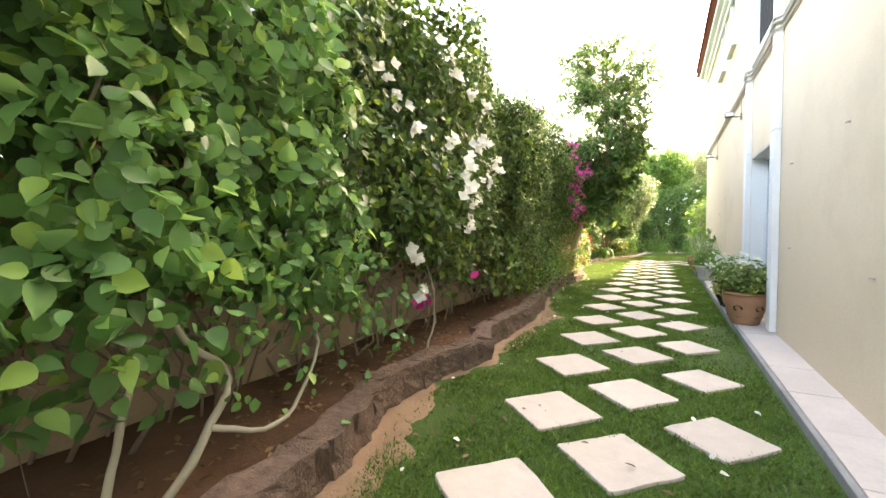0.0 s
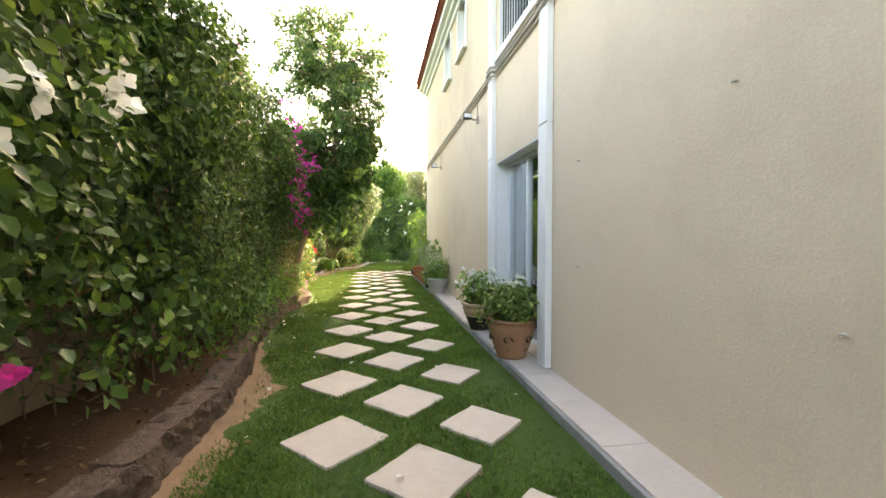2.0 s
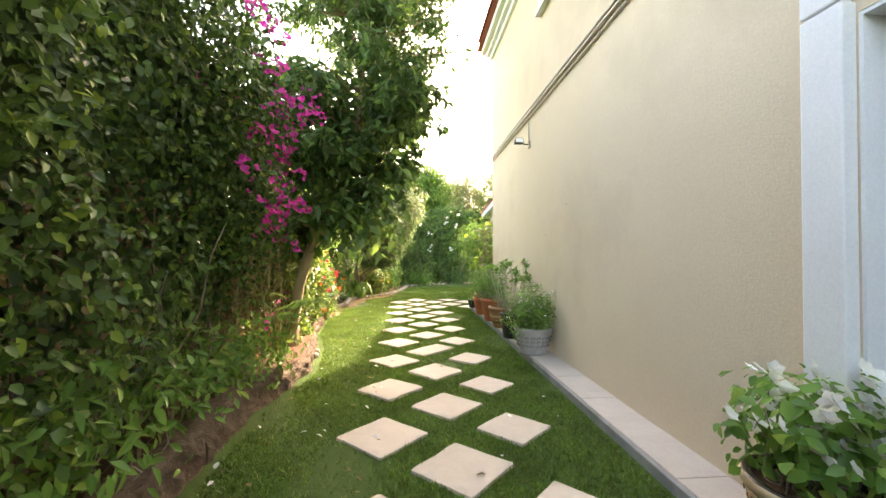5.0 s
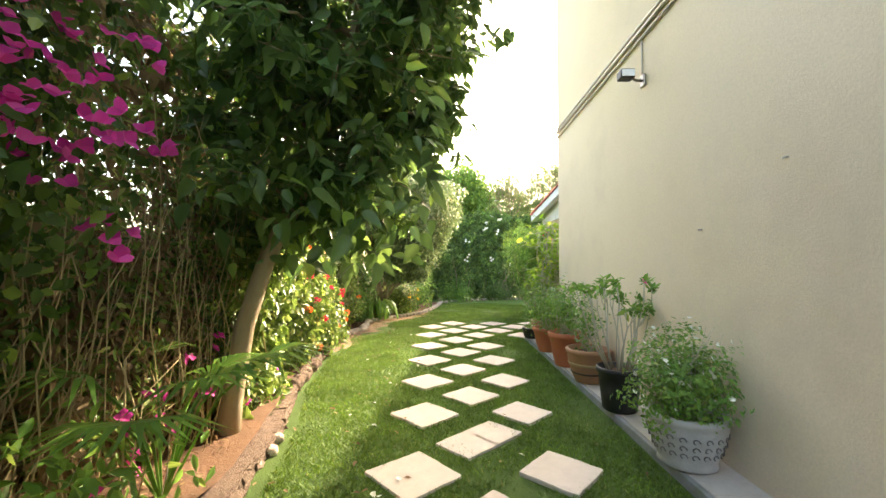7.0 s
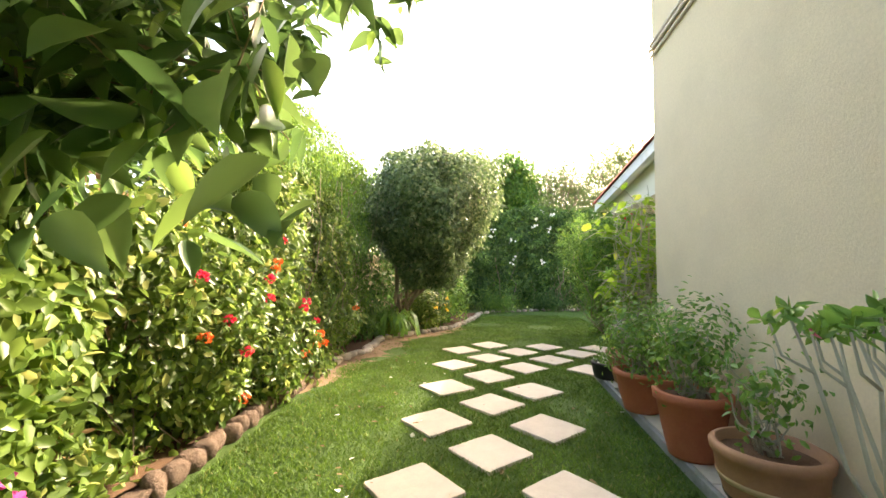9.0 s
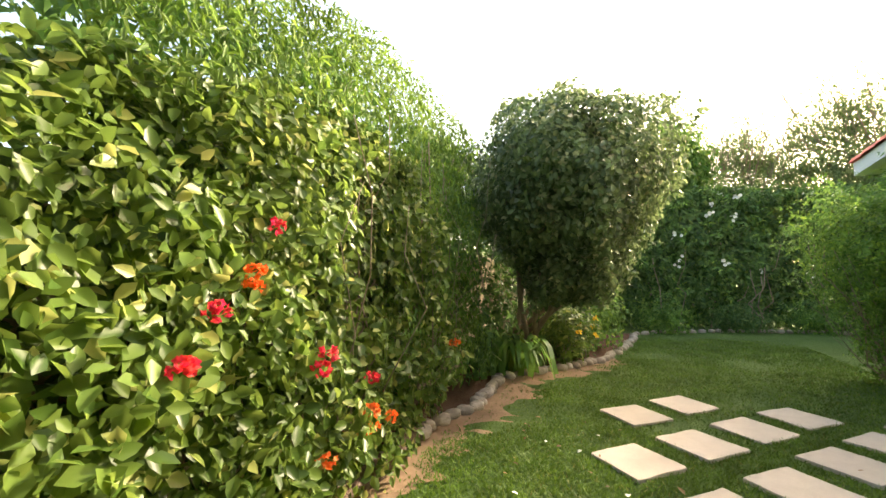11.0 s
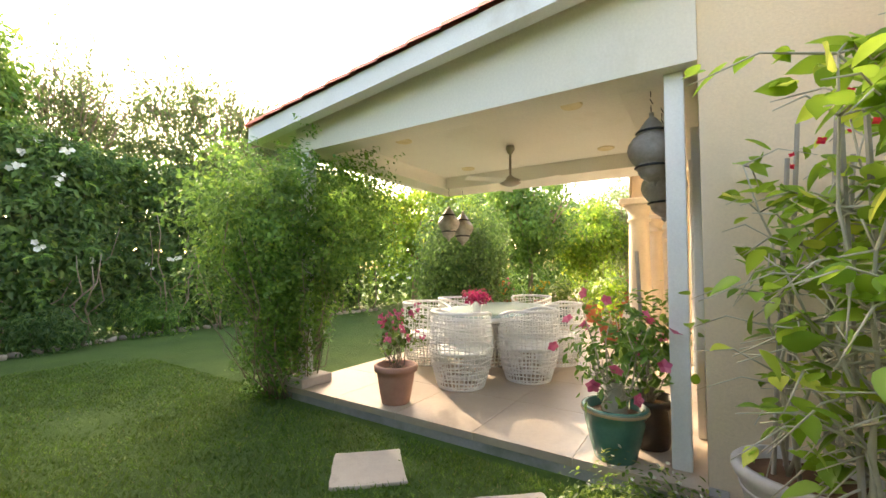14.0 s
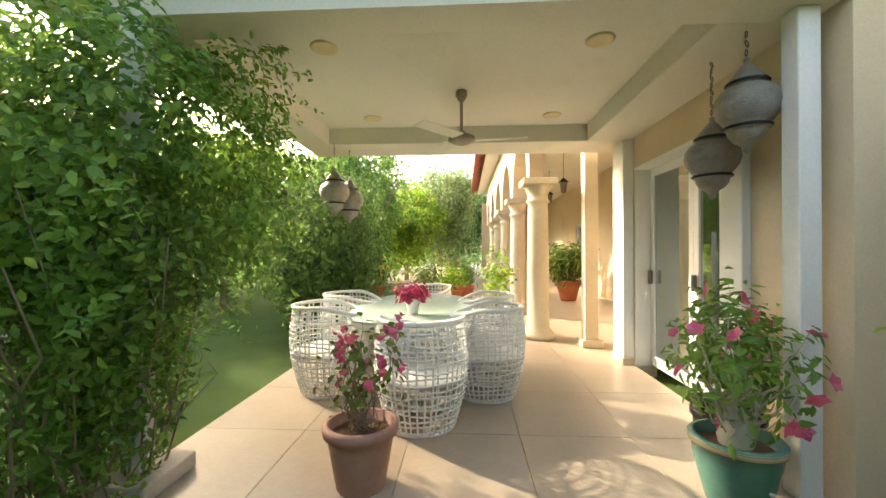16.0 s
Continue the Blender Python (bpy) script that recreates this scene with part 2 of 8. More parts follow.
M_LEAF_LIME = leaf_mat("lime_trellis_leaves", (0.110, 0.242, 0.022), (0.252, 0.420, 0.053), (0.42, 0.50, 0.08), 0.4, 0.5, 0.9)
M_GRASS = leaf_mat("lawn_grass", (0.05, 0.12, 0.014), (0.115, 0.215, 0.032), (0.20, 0.22, 0.07), 0.6, 0.35, 0.95)
M_DRY = leaf_mat("dry_brown_leaves", (0.13, 0.085, 0.04), (0.31, 0.22, 0.11), None, 0.7, 0.35)
M_PET_WHITE = petal_mat("white_petals", (0.74, 0.74, 0.66), (0.82, 0.82, 0.77))
M_PET_PINK = petal_mat("magenta_blossom", (0.55, 0.03, 0.24), (0.75, 0.09, 0.38))
M_PET_ROSE = petal_mat("rose_pink_petals", (0.62, 0.09, 0.20), (0.80, 0.25, 0.36))
M_PET_RED = petal_mat("red_petals", (0.60, 0.025, 0.03), (0.75, 0.06, 0.05))
M_PET_ORANGE = petal_mat("orange_petals", (0.75, 0.17, 0.03), (0.85, 0.28, 0.05))
M_PET_YELLOW = petal_mat("yellow_petals", (0.75, 0.52, 0.03), (0.85, 0.66, 0.08))
M_PET_WINE = petal_mat("wine_red_leaves", (0.22, 0.015, 0.045), (0.45, 0.04, 0.10))


def lawn_material():
    m = surface("lawn_turf", (0.05, 0.105, 0.016), (0.085, 0.155, 0.026), 1.6, 90, 0.95, 0.9, (0.13, 0.13, 0.035), 1.1, 0.62, bump_dist=0.03)
    return m


M_TURF = lawn_material()


def glass_material():
    m = bpy.data.materials.new("clear_window_glass")
    m.use_nodes = True
    b = m.node_tree.nodes["Principled BSDF"]
    b.inputs["Base Color"].default_value = (0.80, 0.88, 0.88, 1)
    b.inputs["Roughness"].default_value = 0.01
    b.inputs["IOR"].default_value = 1.5
    b.inputs["Transmission Weight"].default_value = 1.0
    nt = m.node_tree                    # the panes carry a reflecting coat
    gl = nt.nodes.new("ShaderNodeBsdfGlossy")
    gl.inputs["Roughness"].default_value = 0.01
    gl.inputs["Color"].default_value = (0.86, 0.95, 1.0, 1)
    mx = nt.nodes.new("ShaderNodeMixShader")
    mx.inputs["Fac"].default_value = 0.26
    nt.links.new(b.outputs["BSDF"], mx.inputs[1])
    nt.links.new(gl.outputs["BSDF"], mx.inputs[2])
    nt.links.new(mx.outputs["Shader"], nt.nodes["Material Output"].inputs["Surface"])
    return m


def table_glass_material():
    m = surface("frosted_pale_green_glass", (0.50, 0.62, 0.60), (0.58, 0.70, 0.68), 2, 60, 0.12, 0.0, spec=0.6)
    return m


M_GLASS = glass_material()
M_TABLEGLASS = table_glass_material()


def emit_mat(name, colour, strength):
    m = bpy.data.materials.new(name)
    m.use_nodes = True
    b = m.node_tree.nodes["Principled BSDF"]
    b.inputs["Base Color"].default_value = (*colour, 1)
    b.inputs["Emission Color"].default_value = (*colour, 1)
    b.inputs["Emission Strength"].default_value = strength
    return m


# ---- building blocks ----
def mesh_part(name, verts, faces, mat, parent=None, label="", smooth=False, kind=""):
    me = bpy.data.meshes.new(name)
    me.from_pydata([tuple(v) for v in verts], [], faces)
    me.materials.append(mat)
    if smooth:
        me.polygons.foreach_set("use_smooth", [True] * len(me.polygons))
    me.update()
    ob = new(name, me)
    if parent is not None:
        ob.parent = parent
    if label or kind:
        tagged(ob, label=label, kind=kind)
    return ob


def part(name, bm, mat, parent=None, label="", smooth=False, kind=""):
    me = bpy.data.meshes.new(name)
    bm.normal_update()
    bm.to_mesh(me)
    bm.free()
    me.materials.append(mat)
    if smooth:
        me.polygons.foreach_set("use_smooth", [True] * len(me.polygons))
    ob = new(name, me)
    if parent is not None:
        ob.parent = parent
    if label or kind:
        tagged(ob, label=label, kind=kind)
    return ob


def thing(name, at, label, category, group="", kind=""):
    e = new(name)
    e.empty_display_size = 0.1
    e.location = at
    return tagged(e, label, category, group, kind)


def boxes(specs, bevel=0.0):
    """One bmesh of boxes (x0, x1, y0, y1, z0, z1), with rounded edges."""
    bm = bmesh.new()
    for x0, x1, y0, y1, z0, z1 in specs:
        r = bmesh.ops.create_cube(bm, size=1.0)
        for v in r["verts"]:
            v.co = Vector((x0 + (v.co.x + 0.5) * (x1 - x0), y0 + (v.co.y + 0.5) * (y1 - y0), z0 + (v.co.z + 0.5) * (z1 - z0)))
    if bevel:
        bmesh.ops.bevel(bm, geom=bm.edges[:], offset=bevel, segments=2, affect="EDGES", profile=0.5)
    return bm


def lathe(profile, seg=32, close=False):
    """Verts and faces of a turned shape: profile of (radius, z)."""
    vs, fs = [], []
    n = len(profile)
    for i in range(seg):
        a = 2 * math.pi * i / seg
        vs += [(r * math.cos(a), r * math.sin(a), z) for r, z in profile]
    for i in range(seg):
        j = (i + 1) % seg
        for k in range(n - 1):
            fs.append((i * n + k, j * n + k, j * n + k + 1, i * n + k + 1))
    if close:
        fs.append(tuple(i * n for i in range(seg))[::-1])
        fs.append(tuple(i * n + n - 1 for i in range(seg)))
    return vs, fs


def tube(pts, radii, seg=7, vs=None, fs=None):
    """A tapered round stem along pts, added to vs and fs."""
    vs = [] if vs is None else vs
    fs = [] if fs is None else fs
    base = len(vs)
    pts = [Vector(p) for p in pts]
    for i, p in enumerate(pts):
        d = (pts[min(i + 1, len(pts) - 1)] - pts[max(i - 1, 0)]).normalized()
        u = d.cross(Vector((0.31, 0.9, 0.2))).normalized()
        w = d.cross(u)
        r = radii[i] if isinstance(radii, (list, tuple)) else radii
        for k in range(seg):
            a = 2 * math.pi * k / seg
            vs.append(p + (u * math.cos(a) + w * math.sin(a)) * r)
    for i in range(len(pts) - 1):
        for k in range(seg):
            j = (k + 1) % seg
            fs.append((base + i * seg + k, base + i * seg + j, base + (i + 1) * seg + j, base + (i + 1) * seg + k))
    fs.append(tuple(base + k for k in range(seg))[::-1])
    fs.append(tuple(base + (len(pts) - 1) * seg + k for k in range(seg)))
    return vs, fs


LEAF2D = np.array([(0, 0, 0), (-0.5, 0.34, 0.10), (-0.36, 0.72, 0.05), (0, 1.0, -0.06), (0.36, 0.72, 0.05), (0.5, 0.34, 0.10), (0, 0.5, -0.02)])
LEAF_FACES = ((0, 6, 2, 1), (6, 3, 2), (0, 5, 4, 6), (6, 4, 3))


LEAF_FINE = np.array([(0, 0, 0), (-0.27, 0.07, 0.05), (-0.46, 0.24, 0.10), (-0.47, 0.45, 0.09), (-0.35, 0.67, 0.06), (-0.16, 0.87, 0.01), (0, 1.04, -0.07),
                      (0.16, 0.87, 0.01), (0.35, 0.67, 0.06), (0.47, 0.45, 0.09), (0.46, 0.24, 0.10), (0.27, 0.07, 0.05), (0, 0.33, -0.02), (0, 0.66, -0.02)])
FINE_FACES = ((0, 12, 2, 1), (12, 13, 3, 2), (13, 4, 3), (13, 6, 5, 4), (0, 11, 10, 12), (12, 10, 9, 13), (13, 9, 8), (13, 8, 7, 6))


def unit(a):
    return a / np.maximum(np.linalg.norm(a, axis=1, keepdims=True), 1e-9)


def leaf_cloud(name, pts, out, size, width, mat, parent, droop=0.3, jitter=0.7, spread=0.35, label="", kind="stuff", r=None, simple=False, fine=False):
    """Many single leaves: pts roots, out the way each leaf faces, size its length, width its share of the length."""
    r = r or rng
    n = len(pts)
    pts, out = np.asarray(pts, float), unit(np.asarray(out, float) + r.normal(0, jitter, (n, 3)) * 0.6)
    nrm = out
    tip = r.normal(0, 1, (n, 3)) + np.array([0, 0, -droop * 1.6])
    tip = unit(tip - (tip * nrm).sum(1, keepdims=True) * nrm * 0.8)
    side = unit(np.cross(tip, nrm))
    nrm = np.cross(side, tip)
    ln = size * (1 + r.uniform(-spread, spread, (n, 1)))
    shape = LEAF2D if not simple else LEAF2D[[0, 1, 3, 5]]
    faces1 = LEAF_FACES if not simple else ((0, 3, 2, 1),)
    if fine:
        shape, faces1 = LEAF_FINE, FINE_FACES
    m = len(shape)
    vs = (pts[:, None, :] + shape[None, :, 0:1] * (side * ln * width)[:, None, :] + shape[None, :, 1:2] * (tip * ln)[:, None, :]
          + shape[None, :, 2:3] * (nrm * ln)[:, None, :]).reshape(-1, 3)
    me = bpy.data.meshes.new(name)
    counts = np.array([len(f) for f in faces1])
    loops = np.concatenate([np.array(f) for f in faces1])
    k = len(faces1)
    me.vertices.add(n * m)
    me.vertices.foreach_set("co", vs.ravel())
    me.loops.add(n * len(loops))
    me.loops.foreach_set("vertex_index", (loops[None, :] + (np.arange(n) * m)[:, None]).ravel().astype(np.int32))
    me.polygons.add(n * k)
    starts = np.concatenate([[0], np.cumsum(counts)[:-1]])
    me.polygons.foreach_set("loop_start", (starts[None, :] + (np.arange(n) * len(loops))[:, None]).ravel().astype(np.int32))
    me.polygons.foreach_set("use_smooth", np.ones(n * k, bool))
    me.update(calc_edges=True)
    me.validate()
    me.materials.append(mat)
    ob = new(name, me)
    if parent is not None:
        ob.parent = parent
    if label or kind:
        tagged(ob, label=label, kind=kind)
    return ob


def lumpy(p, scale, seed=0.0):
    return np.array([noise.noise(Vector((x * scale + seed, y * scale - seed, z * scale + 2 * seed))) for x, y, z in p])


def blob_points(n, centre, radii, shell=0.55, lump=0.25, scale=1.2, seed=0.0, r=None):
    """Points in an uneven round crown, most of them near its skin; gives points and outward ways."""
    r = r or rng
    d = unit(r.normal(0, 1, (n, 3)))
    far = 1 - shell * r.random((n, 1)) ** 1.6
    k = 1 + lump * lumpy(d * 1.6 + np.array(centre) * 0.37, scale, seed)[:, None] * 1.6
    p = d * far * k
    return np.array(centre) + p * np.array(radii), d


def hedge_points(n, line, x_in, height, depth, bulge=0.25, seed=0.0, base=0.1, r=None, top_in=0.35):
    """Points over the face and top of a hedge that follows line [(x, y)] (its face); x_in: unit way from the face into the hedge."""
    r = r or rng
    line = np.array(line, float)
    seg = np.linalg.norm(np.diff(line, axis=0), axis=1)
    cum = np.concatenate([[0], np.cumsum(seg)])
    s = r.random(n) * cum[-1]
    fx, fy = np.interp(s, cum, line[:, 0]), np.interp(s, cum, line[:, 1])
    on_top = r.random(n) < depth / (depth + float(np.mean(height))) * 0.8
    hv = np.array([height] * n) if np.isscalar(height) else np.interp(s, cum, height)
    z = base + (hv - base) * r.random(n)
    inward = r.random(n) ** 1.8 * depth * 0.75
    z = np.where(on_top, hv - r.random(n) ** 2 * 0.35, z)
    inward = np.where(on_top, r.random(n) * depth, inward)
    lum = lumpy(np.stack([fx, fy, z], 1), 0.9, seed) + 0.5 * lumpy(np.stack([fx, fy, z], 1), 2.4, seed + 3)
    off = bulge * lum + top_in * np.clip((z - 0.7 * hv) / (0.3 * hv), 0, 1) ** 2 * 0.6
    z = np.where(on_top, z + bulge * lum, z)
    p = np.stack([fx + (inward + off) * x_in[0], fy + (inward + off) * x_in[1], z], 1)
    out = np.where(on_top[:, None], np.array([[-0.3 * x_in[0], -0.3 * x_in[1], 1.0]]), np.array([[-x_in[0], -x_in[1], 0.35]]))
    return p, out


def rounded(pts, turns=2):
    """Cuts the corners of a line so that it bends softly."""
    pts = [np.array(q, float) for q in pts]
    for _ in range(turns):
        inner = [q for a, b in zip(pts[:-1], pts[1:]) for q in (a * 0.75 + b * 0.25, a * 0.25 + b * 0.75)]
        pts = [pts[0]] + inner + [pts[-1]]
    return pts


def twigs(n, roots, tops, rad, parent, mat, name="stemwork", wander=0.12, seg=5, r=None, label=""):
    """Thin wandering stems from random root spots to random upper spots."""
    r = r or rng
    vs, fs = [], []
    for i in range(n):
        a, b = np.array(roots[i % len(roots)], float), np.array(tops[i % len(tops)], float)
        pts = []
        for k in range(6):
            u = k / 5
            pts.append(a + (b - a) * u + r.normal(0, wander, 3) * (u * (1 - u) * 4))
        q = rad * r.uniform(0.6, 1.3)
        tube(pts, [q * (1 - 0.13 * k) for k in range(6)], seg, vs, fs)
    return mesh_part(name, vs, fs, mat, parent, label, True, "stuff")


def blossoms(name, spots, size, petals, mat, parent, label="", r=None, out=None, cup=0.5):
    """Small open flowers of broad petals at spots."""
    r = r or rng
    n = len(spots)
    pts = np.repeat(np.asarray(spots, float), petals, axis=0)
    if out is None:
        out = np.tile([[0.5, -0.3, 0.5]], (n, 1))
    o = unit(np.asarray(out, float) + r.normal(0, 0.35, (n, 3)))
    nrm = np.repeat(o, petals, axis=0)
    ang = np.tile(np.arange(petals) * 2 * math.pi / petals, n) + np.repeat(r.random(n) * 6.28, petals)
    u = unit(np.cross(nrm, np.array([[0.2, 0.1, 0.97]])))
    w = np.cross(nrm, u)
    tip = unit(u * np.cos(ang)[:, None] + w * np.sin(ang)[:, None] + cup * nrm)
    side = unit(np.cross(tip, nrm))
    up = np.cross(side, tip)
    ln = np.repeat(size * r.uniform(0.8, 1.2, (n, 1)), petals, axis=0)
    vs = (pts[:, None, :] + LEAF2D[None, :, 0:1] * (side * ln * 0.9)[:, None, :] + LEAF2D[None, :, 1:2] * (tip * ln)[:, None, :]
          + LEAF2D[None, :, 2:3] * (up * ln)[:, None, :]).reshape(-1, 3)
    faces = [tuple(7 * i + k for k in f) for i in range(n * petals) for f in LEAF_FACES]
    return mesh_part(name, vs, faces, mat, parent, label, True, "stuff")


def sprays(p, o, n, length, per=9, r=None):
    """Loose shoots that stick out of a crown: leaf roots along curved lines from its skin."""
    r = r or rng
    i = r.integers(0, len(p), n)
    base = np.asarray(p)[i]
    way = unit(np.asarray(o)[i] + r.normal(0, 0.5, (n, 3)) + np.array([0, 0, 0.25]))
    ln = length * r.uniform(0.4, 1.0, (n, 1))
    pts, out = [], []
    for k in range(per):
        u = (k + 1) / per
        pts.append(base + way * ln * u + np.array([0, 0, -0.35]) * ln * u * u + r.normal(0, 0.012, (n, 3)))
        out.append(way * 0.3 + np.array([0, 0, 0.8]))
    return np.concatenate(pts), np.concatenate(out)

# ---- ground ----
BED = [(-1.75, -3.0), (-1.72, 0.2), (-1.80, 1.1), (-2.08, 2.0), (-2.02, 2.8), (-1.80, 3.4), (-1.98, 3.8), (-1.95, 5.4), (-2.04, 6.4), (-2.28, 7.6), (-2.36, 8.9),
       (-2.38, 9.9), (-2.20, 11.2), (-2.40, 12.5), (-2.70, 13.6), (-2.88, 15.2), (-2.95, 16.7), (-2.98, 17.2), (-2.78, 17.9), (-2.87, 19.2), (-2.30, 20.0),
       (-1.72, 20.9), (-1.35, 22.6), (-1.12, 24.6), (-0.3, 25.3), (0.8, 25.9), (3.0, 26.6), (6.0, 26.4), (9.0, 26.0)]


def bed_x(y):
    a = [b for b in BED if b[1] <= 24.7]
    return float(np.interp(y, [q[1] for q in a], [q[0] for q in a]))


def ground():
    vs = [(-400, -400, -0.012), (400, -400, -0.012), (400, 400, -0.012), (-400, 400, -0.012)]
    tagged(mesh_part("ground", vs, [(0, 1, 2, 3)], M_TURF), "green lawn turf reaching out under the garden", "ground", kind="structure")


ground()


def lawn_sheet():
    """The mown lawn, slightly uneven."""
    vs, fs = [], []
    xs = [-3.2 + 0.22 * i for i in range(58)]
    ys = [-3 + 0.3 * j for j in range(101)]
    for y in ys:
        for x in xs:
            vs.append((x, y, 0.012 * noise.noise(Vector((x * 1.3, y * 1.3, 0.3))) - 0.002))
    n = len(xs)
    for j in range(len(ys) - 1):
        for i in range(n - 1):
            if xs[i] > 0.55 and ys[j] < 15.8:
                continue
            if xs[i] > 1.8 and ys[j] < 20.7:
                continue
            fs.append((j * n + i, j * n + i + 1, (j + 1) * n + i + 1, (j + 1) * n + i))
    return tagged(mesh_part("lawn", vs, fs, M_TURF, smooth=True), "green mown lawn with worn patches beside the paving stones", "lawn", kind="structure")


lawn = lawn_sheet()

# paving stones on a diamond grid
HALF_Y = 0.565


def stone_spots():
    """Centre and half diagonal of each stone: three staggered columns, then a fan towards the terrace."""
    spots = []
    for k in range(-11, 6):
        y = 12.75 + (1.13 if k > 0 else 1.138) * k
        half = float(np.interp(y, [8.0, 12.7], [0.385, 0.352]))
        x = float(np.interp(y, [2.5, 7.0, 9.0, 12.7, 18.4], [-0.95, -1.10, -1.14, -1.145, -1.255]))
        dx = float(np.interp(y, [2.5, 8.0, 12.7], [0.55, 0.55, 0.495]))
        skew = float(np.interp(y, [9.5, 13.5, 15.5], [1.0, 0.7, 0.0]))     # the rows run slightly askew in the first stretch
        spots += [(x, y + 0.028 * skew, half * 0.985), (x + 2 * dx, y + 0.10 * skew, half - 0.055 * skew), (x + dx, y + HALF_Y + 0.068 * skew, half - 0.022 * skew)]
    for i, j in ((3, 1), (5, 1), (4, 0), (3, -1), (5, -1), (4, -2), (6, 0)):
        spots.append((-1.255 + 0.49 * i, 18.40 + HALF_Y * j, 0.352))
    return [s for s in spots if s[0] < 1.65]


def paving():
    top = tagged(new("pavement"), "cream paving stones laid as diamonds in the lawn", "pavement", kind="structure")
    r = random.Random(4)
    meshes = []
    for v in range(6):
        bm = bmesh.new()
        h = 1.0
        ring = []
        for k in range(4):
            a = math.pi / 2 * k
            b = math.pi / 2 * (k + 1)
            p, q = Vector((math.cos(a) * h, math.sin(a) * h, 0)), Vector((math.cos(b) * h, math.sin(b) * h, 0))
            for u in (0.03, 0.2, 0.4, 0.6, 0.8, 0.97):
                w = p.lerp(q, u)
                ring.append(w * (1 + r.uniform(-0.035, 0.012)))
        up = [bm.verts.new((w.x * 0.985, w.y * 0.985, 0.022)) for w in ring]
        mid = [bm.verts.new((w.x, w.y, 0.014)) for w in ring]
        low = [bm.verts.new((w.x, w.y, -0.03)) for w in ring]
        bm.faces.new(up)
        n = len(ring)
        for k in range(n):
            j = (k + 1) % n
            bm.faces.new((mid[k], mid[j], up[j], up[k]))
            bm.faces.new((low[k], low[j], mid[j], mid[k]))
        me = bpy.data.meshes.new("paving_stone")
        bm.normal_update()
        bm.to_mesh(me)
        bm.free()
        me.materials.append(M_STONE)
        meshes.append(me)
    for i, (x, y, half) in enumerate(stone_spots()):
        size = Matrix.Diagonal((half, half, 1, 1))
        if abs(x + 0.62) < 0.15 and abs(y - 12.75 + HALF_Y) < 0.16:
            for d in (-0.115, 0.115):           # one stone is broken in two
                ob = new("paving_stone", meshes[1])
                ob.parent = top
                ob.matrix_basis = pose(x + d, y + d, 0, 0, 0, 45) @ Matrix.Diagonal((0.44, 1.0, 1, 1)) @ pose(0, 0, 0, 0, 0, -45) @ size
            continue
        ob = new("paving_stone", meshes[i % 6])
        ob.parent = top
        ob.matrix_basis = pose(x + r.uniform(-0.02, 0.02), y + r.uniform(-0.02, 0.02), r.uniform(-0.004, 0.004), r.uniform(-0.6, 0.6), r.uniform(-0.6, 0.6), 90 * r.randrange(4) + r.uniform(-3, 3)) @ size


def on_stone(x, y):
    m = np.zeros(len(x), bool)
    for sx, sy, half in stone_spots():
        m |= (np.abs(x - sx) + np.abs(y - sy)) < half - 0.015
    return m


def grass_blades():
    n = 520000
    x, y = rng.uniform(-2.9, 1.9, n), rng.uniform(-1.0, 24.5, n)
    keep = rng.random(n) < np.where(y < 19, 1.0, 0.55)
    edge = np.interp(y, [b[1] for b in BED[:24]], [b[0] for b in BED[:24]])
    keep &= (x > edge + 0.12) & ~on_stone(x, y)
    keep &= ~((x > 0.63) & (y < 17.0)) & ~((x > 1.75) & (y < 20.8))
    bare = np.array([noise.noise(Vector((a * 1.1, b * 0.8, 4.0))) for a, b in zip(x, y)]) + np.where(x < edge + 0.5, 0.24, 0) * (0.6 + 0.4 * np.sin(y * 1.1))
    sandy = np.clip(np.sin(math.pi * np.clip((y - 15.6) / 6.0, 0, 1)), 0, 1) ** 0.7 * 0.62 + np.clip(np.sin(math.pi * np.clip((y - 2.7) / 5.1, 0, 1)), 0, 1) ** 0.7 * 0.26
    bare = bare + np.clip((edge + 0.12 + sandy - x) * 3.0, 0, 0.55) * (sandy > 0.02)
    keep &= rng.random(n) > np.clip((bare - 0.15) * 2.4, 0, 0.92)
    x, y = x[keep], y[keep]
    m = len(x)
    a = rng.uniform(0, 6.28, m)
    h = rng.uniform(0.014, 0.036, m)
    w = rng.uniform(0.004, 0.008, m)
    lean = rng.normal(0, 0.018, (m, 2))
    v = np.zeros((m, 3, 3))
    v[:, 0] = np.stack([x - np.cos(a) * w, y - np.sin(a) * w, np.zeros(m)], 1)
    v[:, 1] = np.stack([x + np.cos(a) * w, y + np.sin(a) * w, np.zeros(m)], 1)
    v[:, 2] = np.stack([x + lean[:, 0], y + lean[:, 1], h], 1)
    me = bpy.data.meshes.new("grass_blades")
    me.vertices.add(3 * m)
    me.vertices.foreach_set("co", v.ravel())
    me.loops.add(3 * m)
    me.loops.foreach_set("vertex_index", np.arange(3 * m, dtype=np.int32))
    me.polygons.add(m)
    me.polygons.foreach_set("loop_start", np.arange(0, 3 * m, 3, dtype=np.int32))
    me.update(calc_edges=True)
    me.materials.append(M_GRASS)
    tagged(new("grass", me), "short green grass blades of the mown lawn", "grass", kind="stuff")


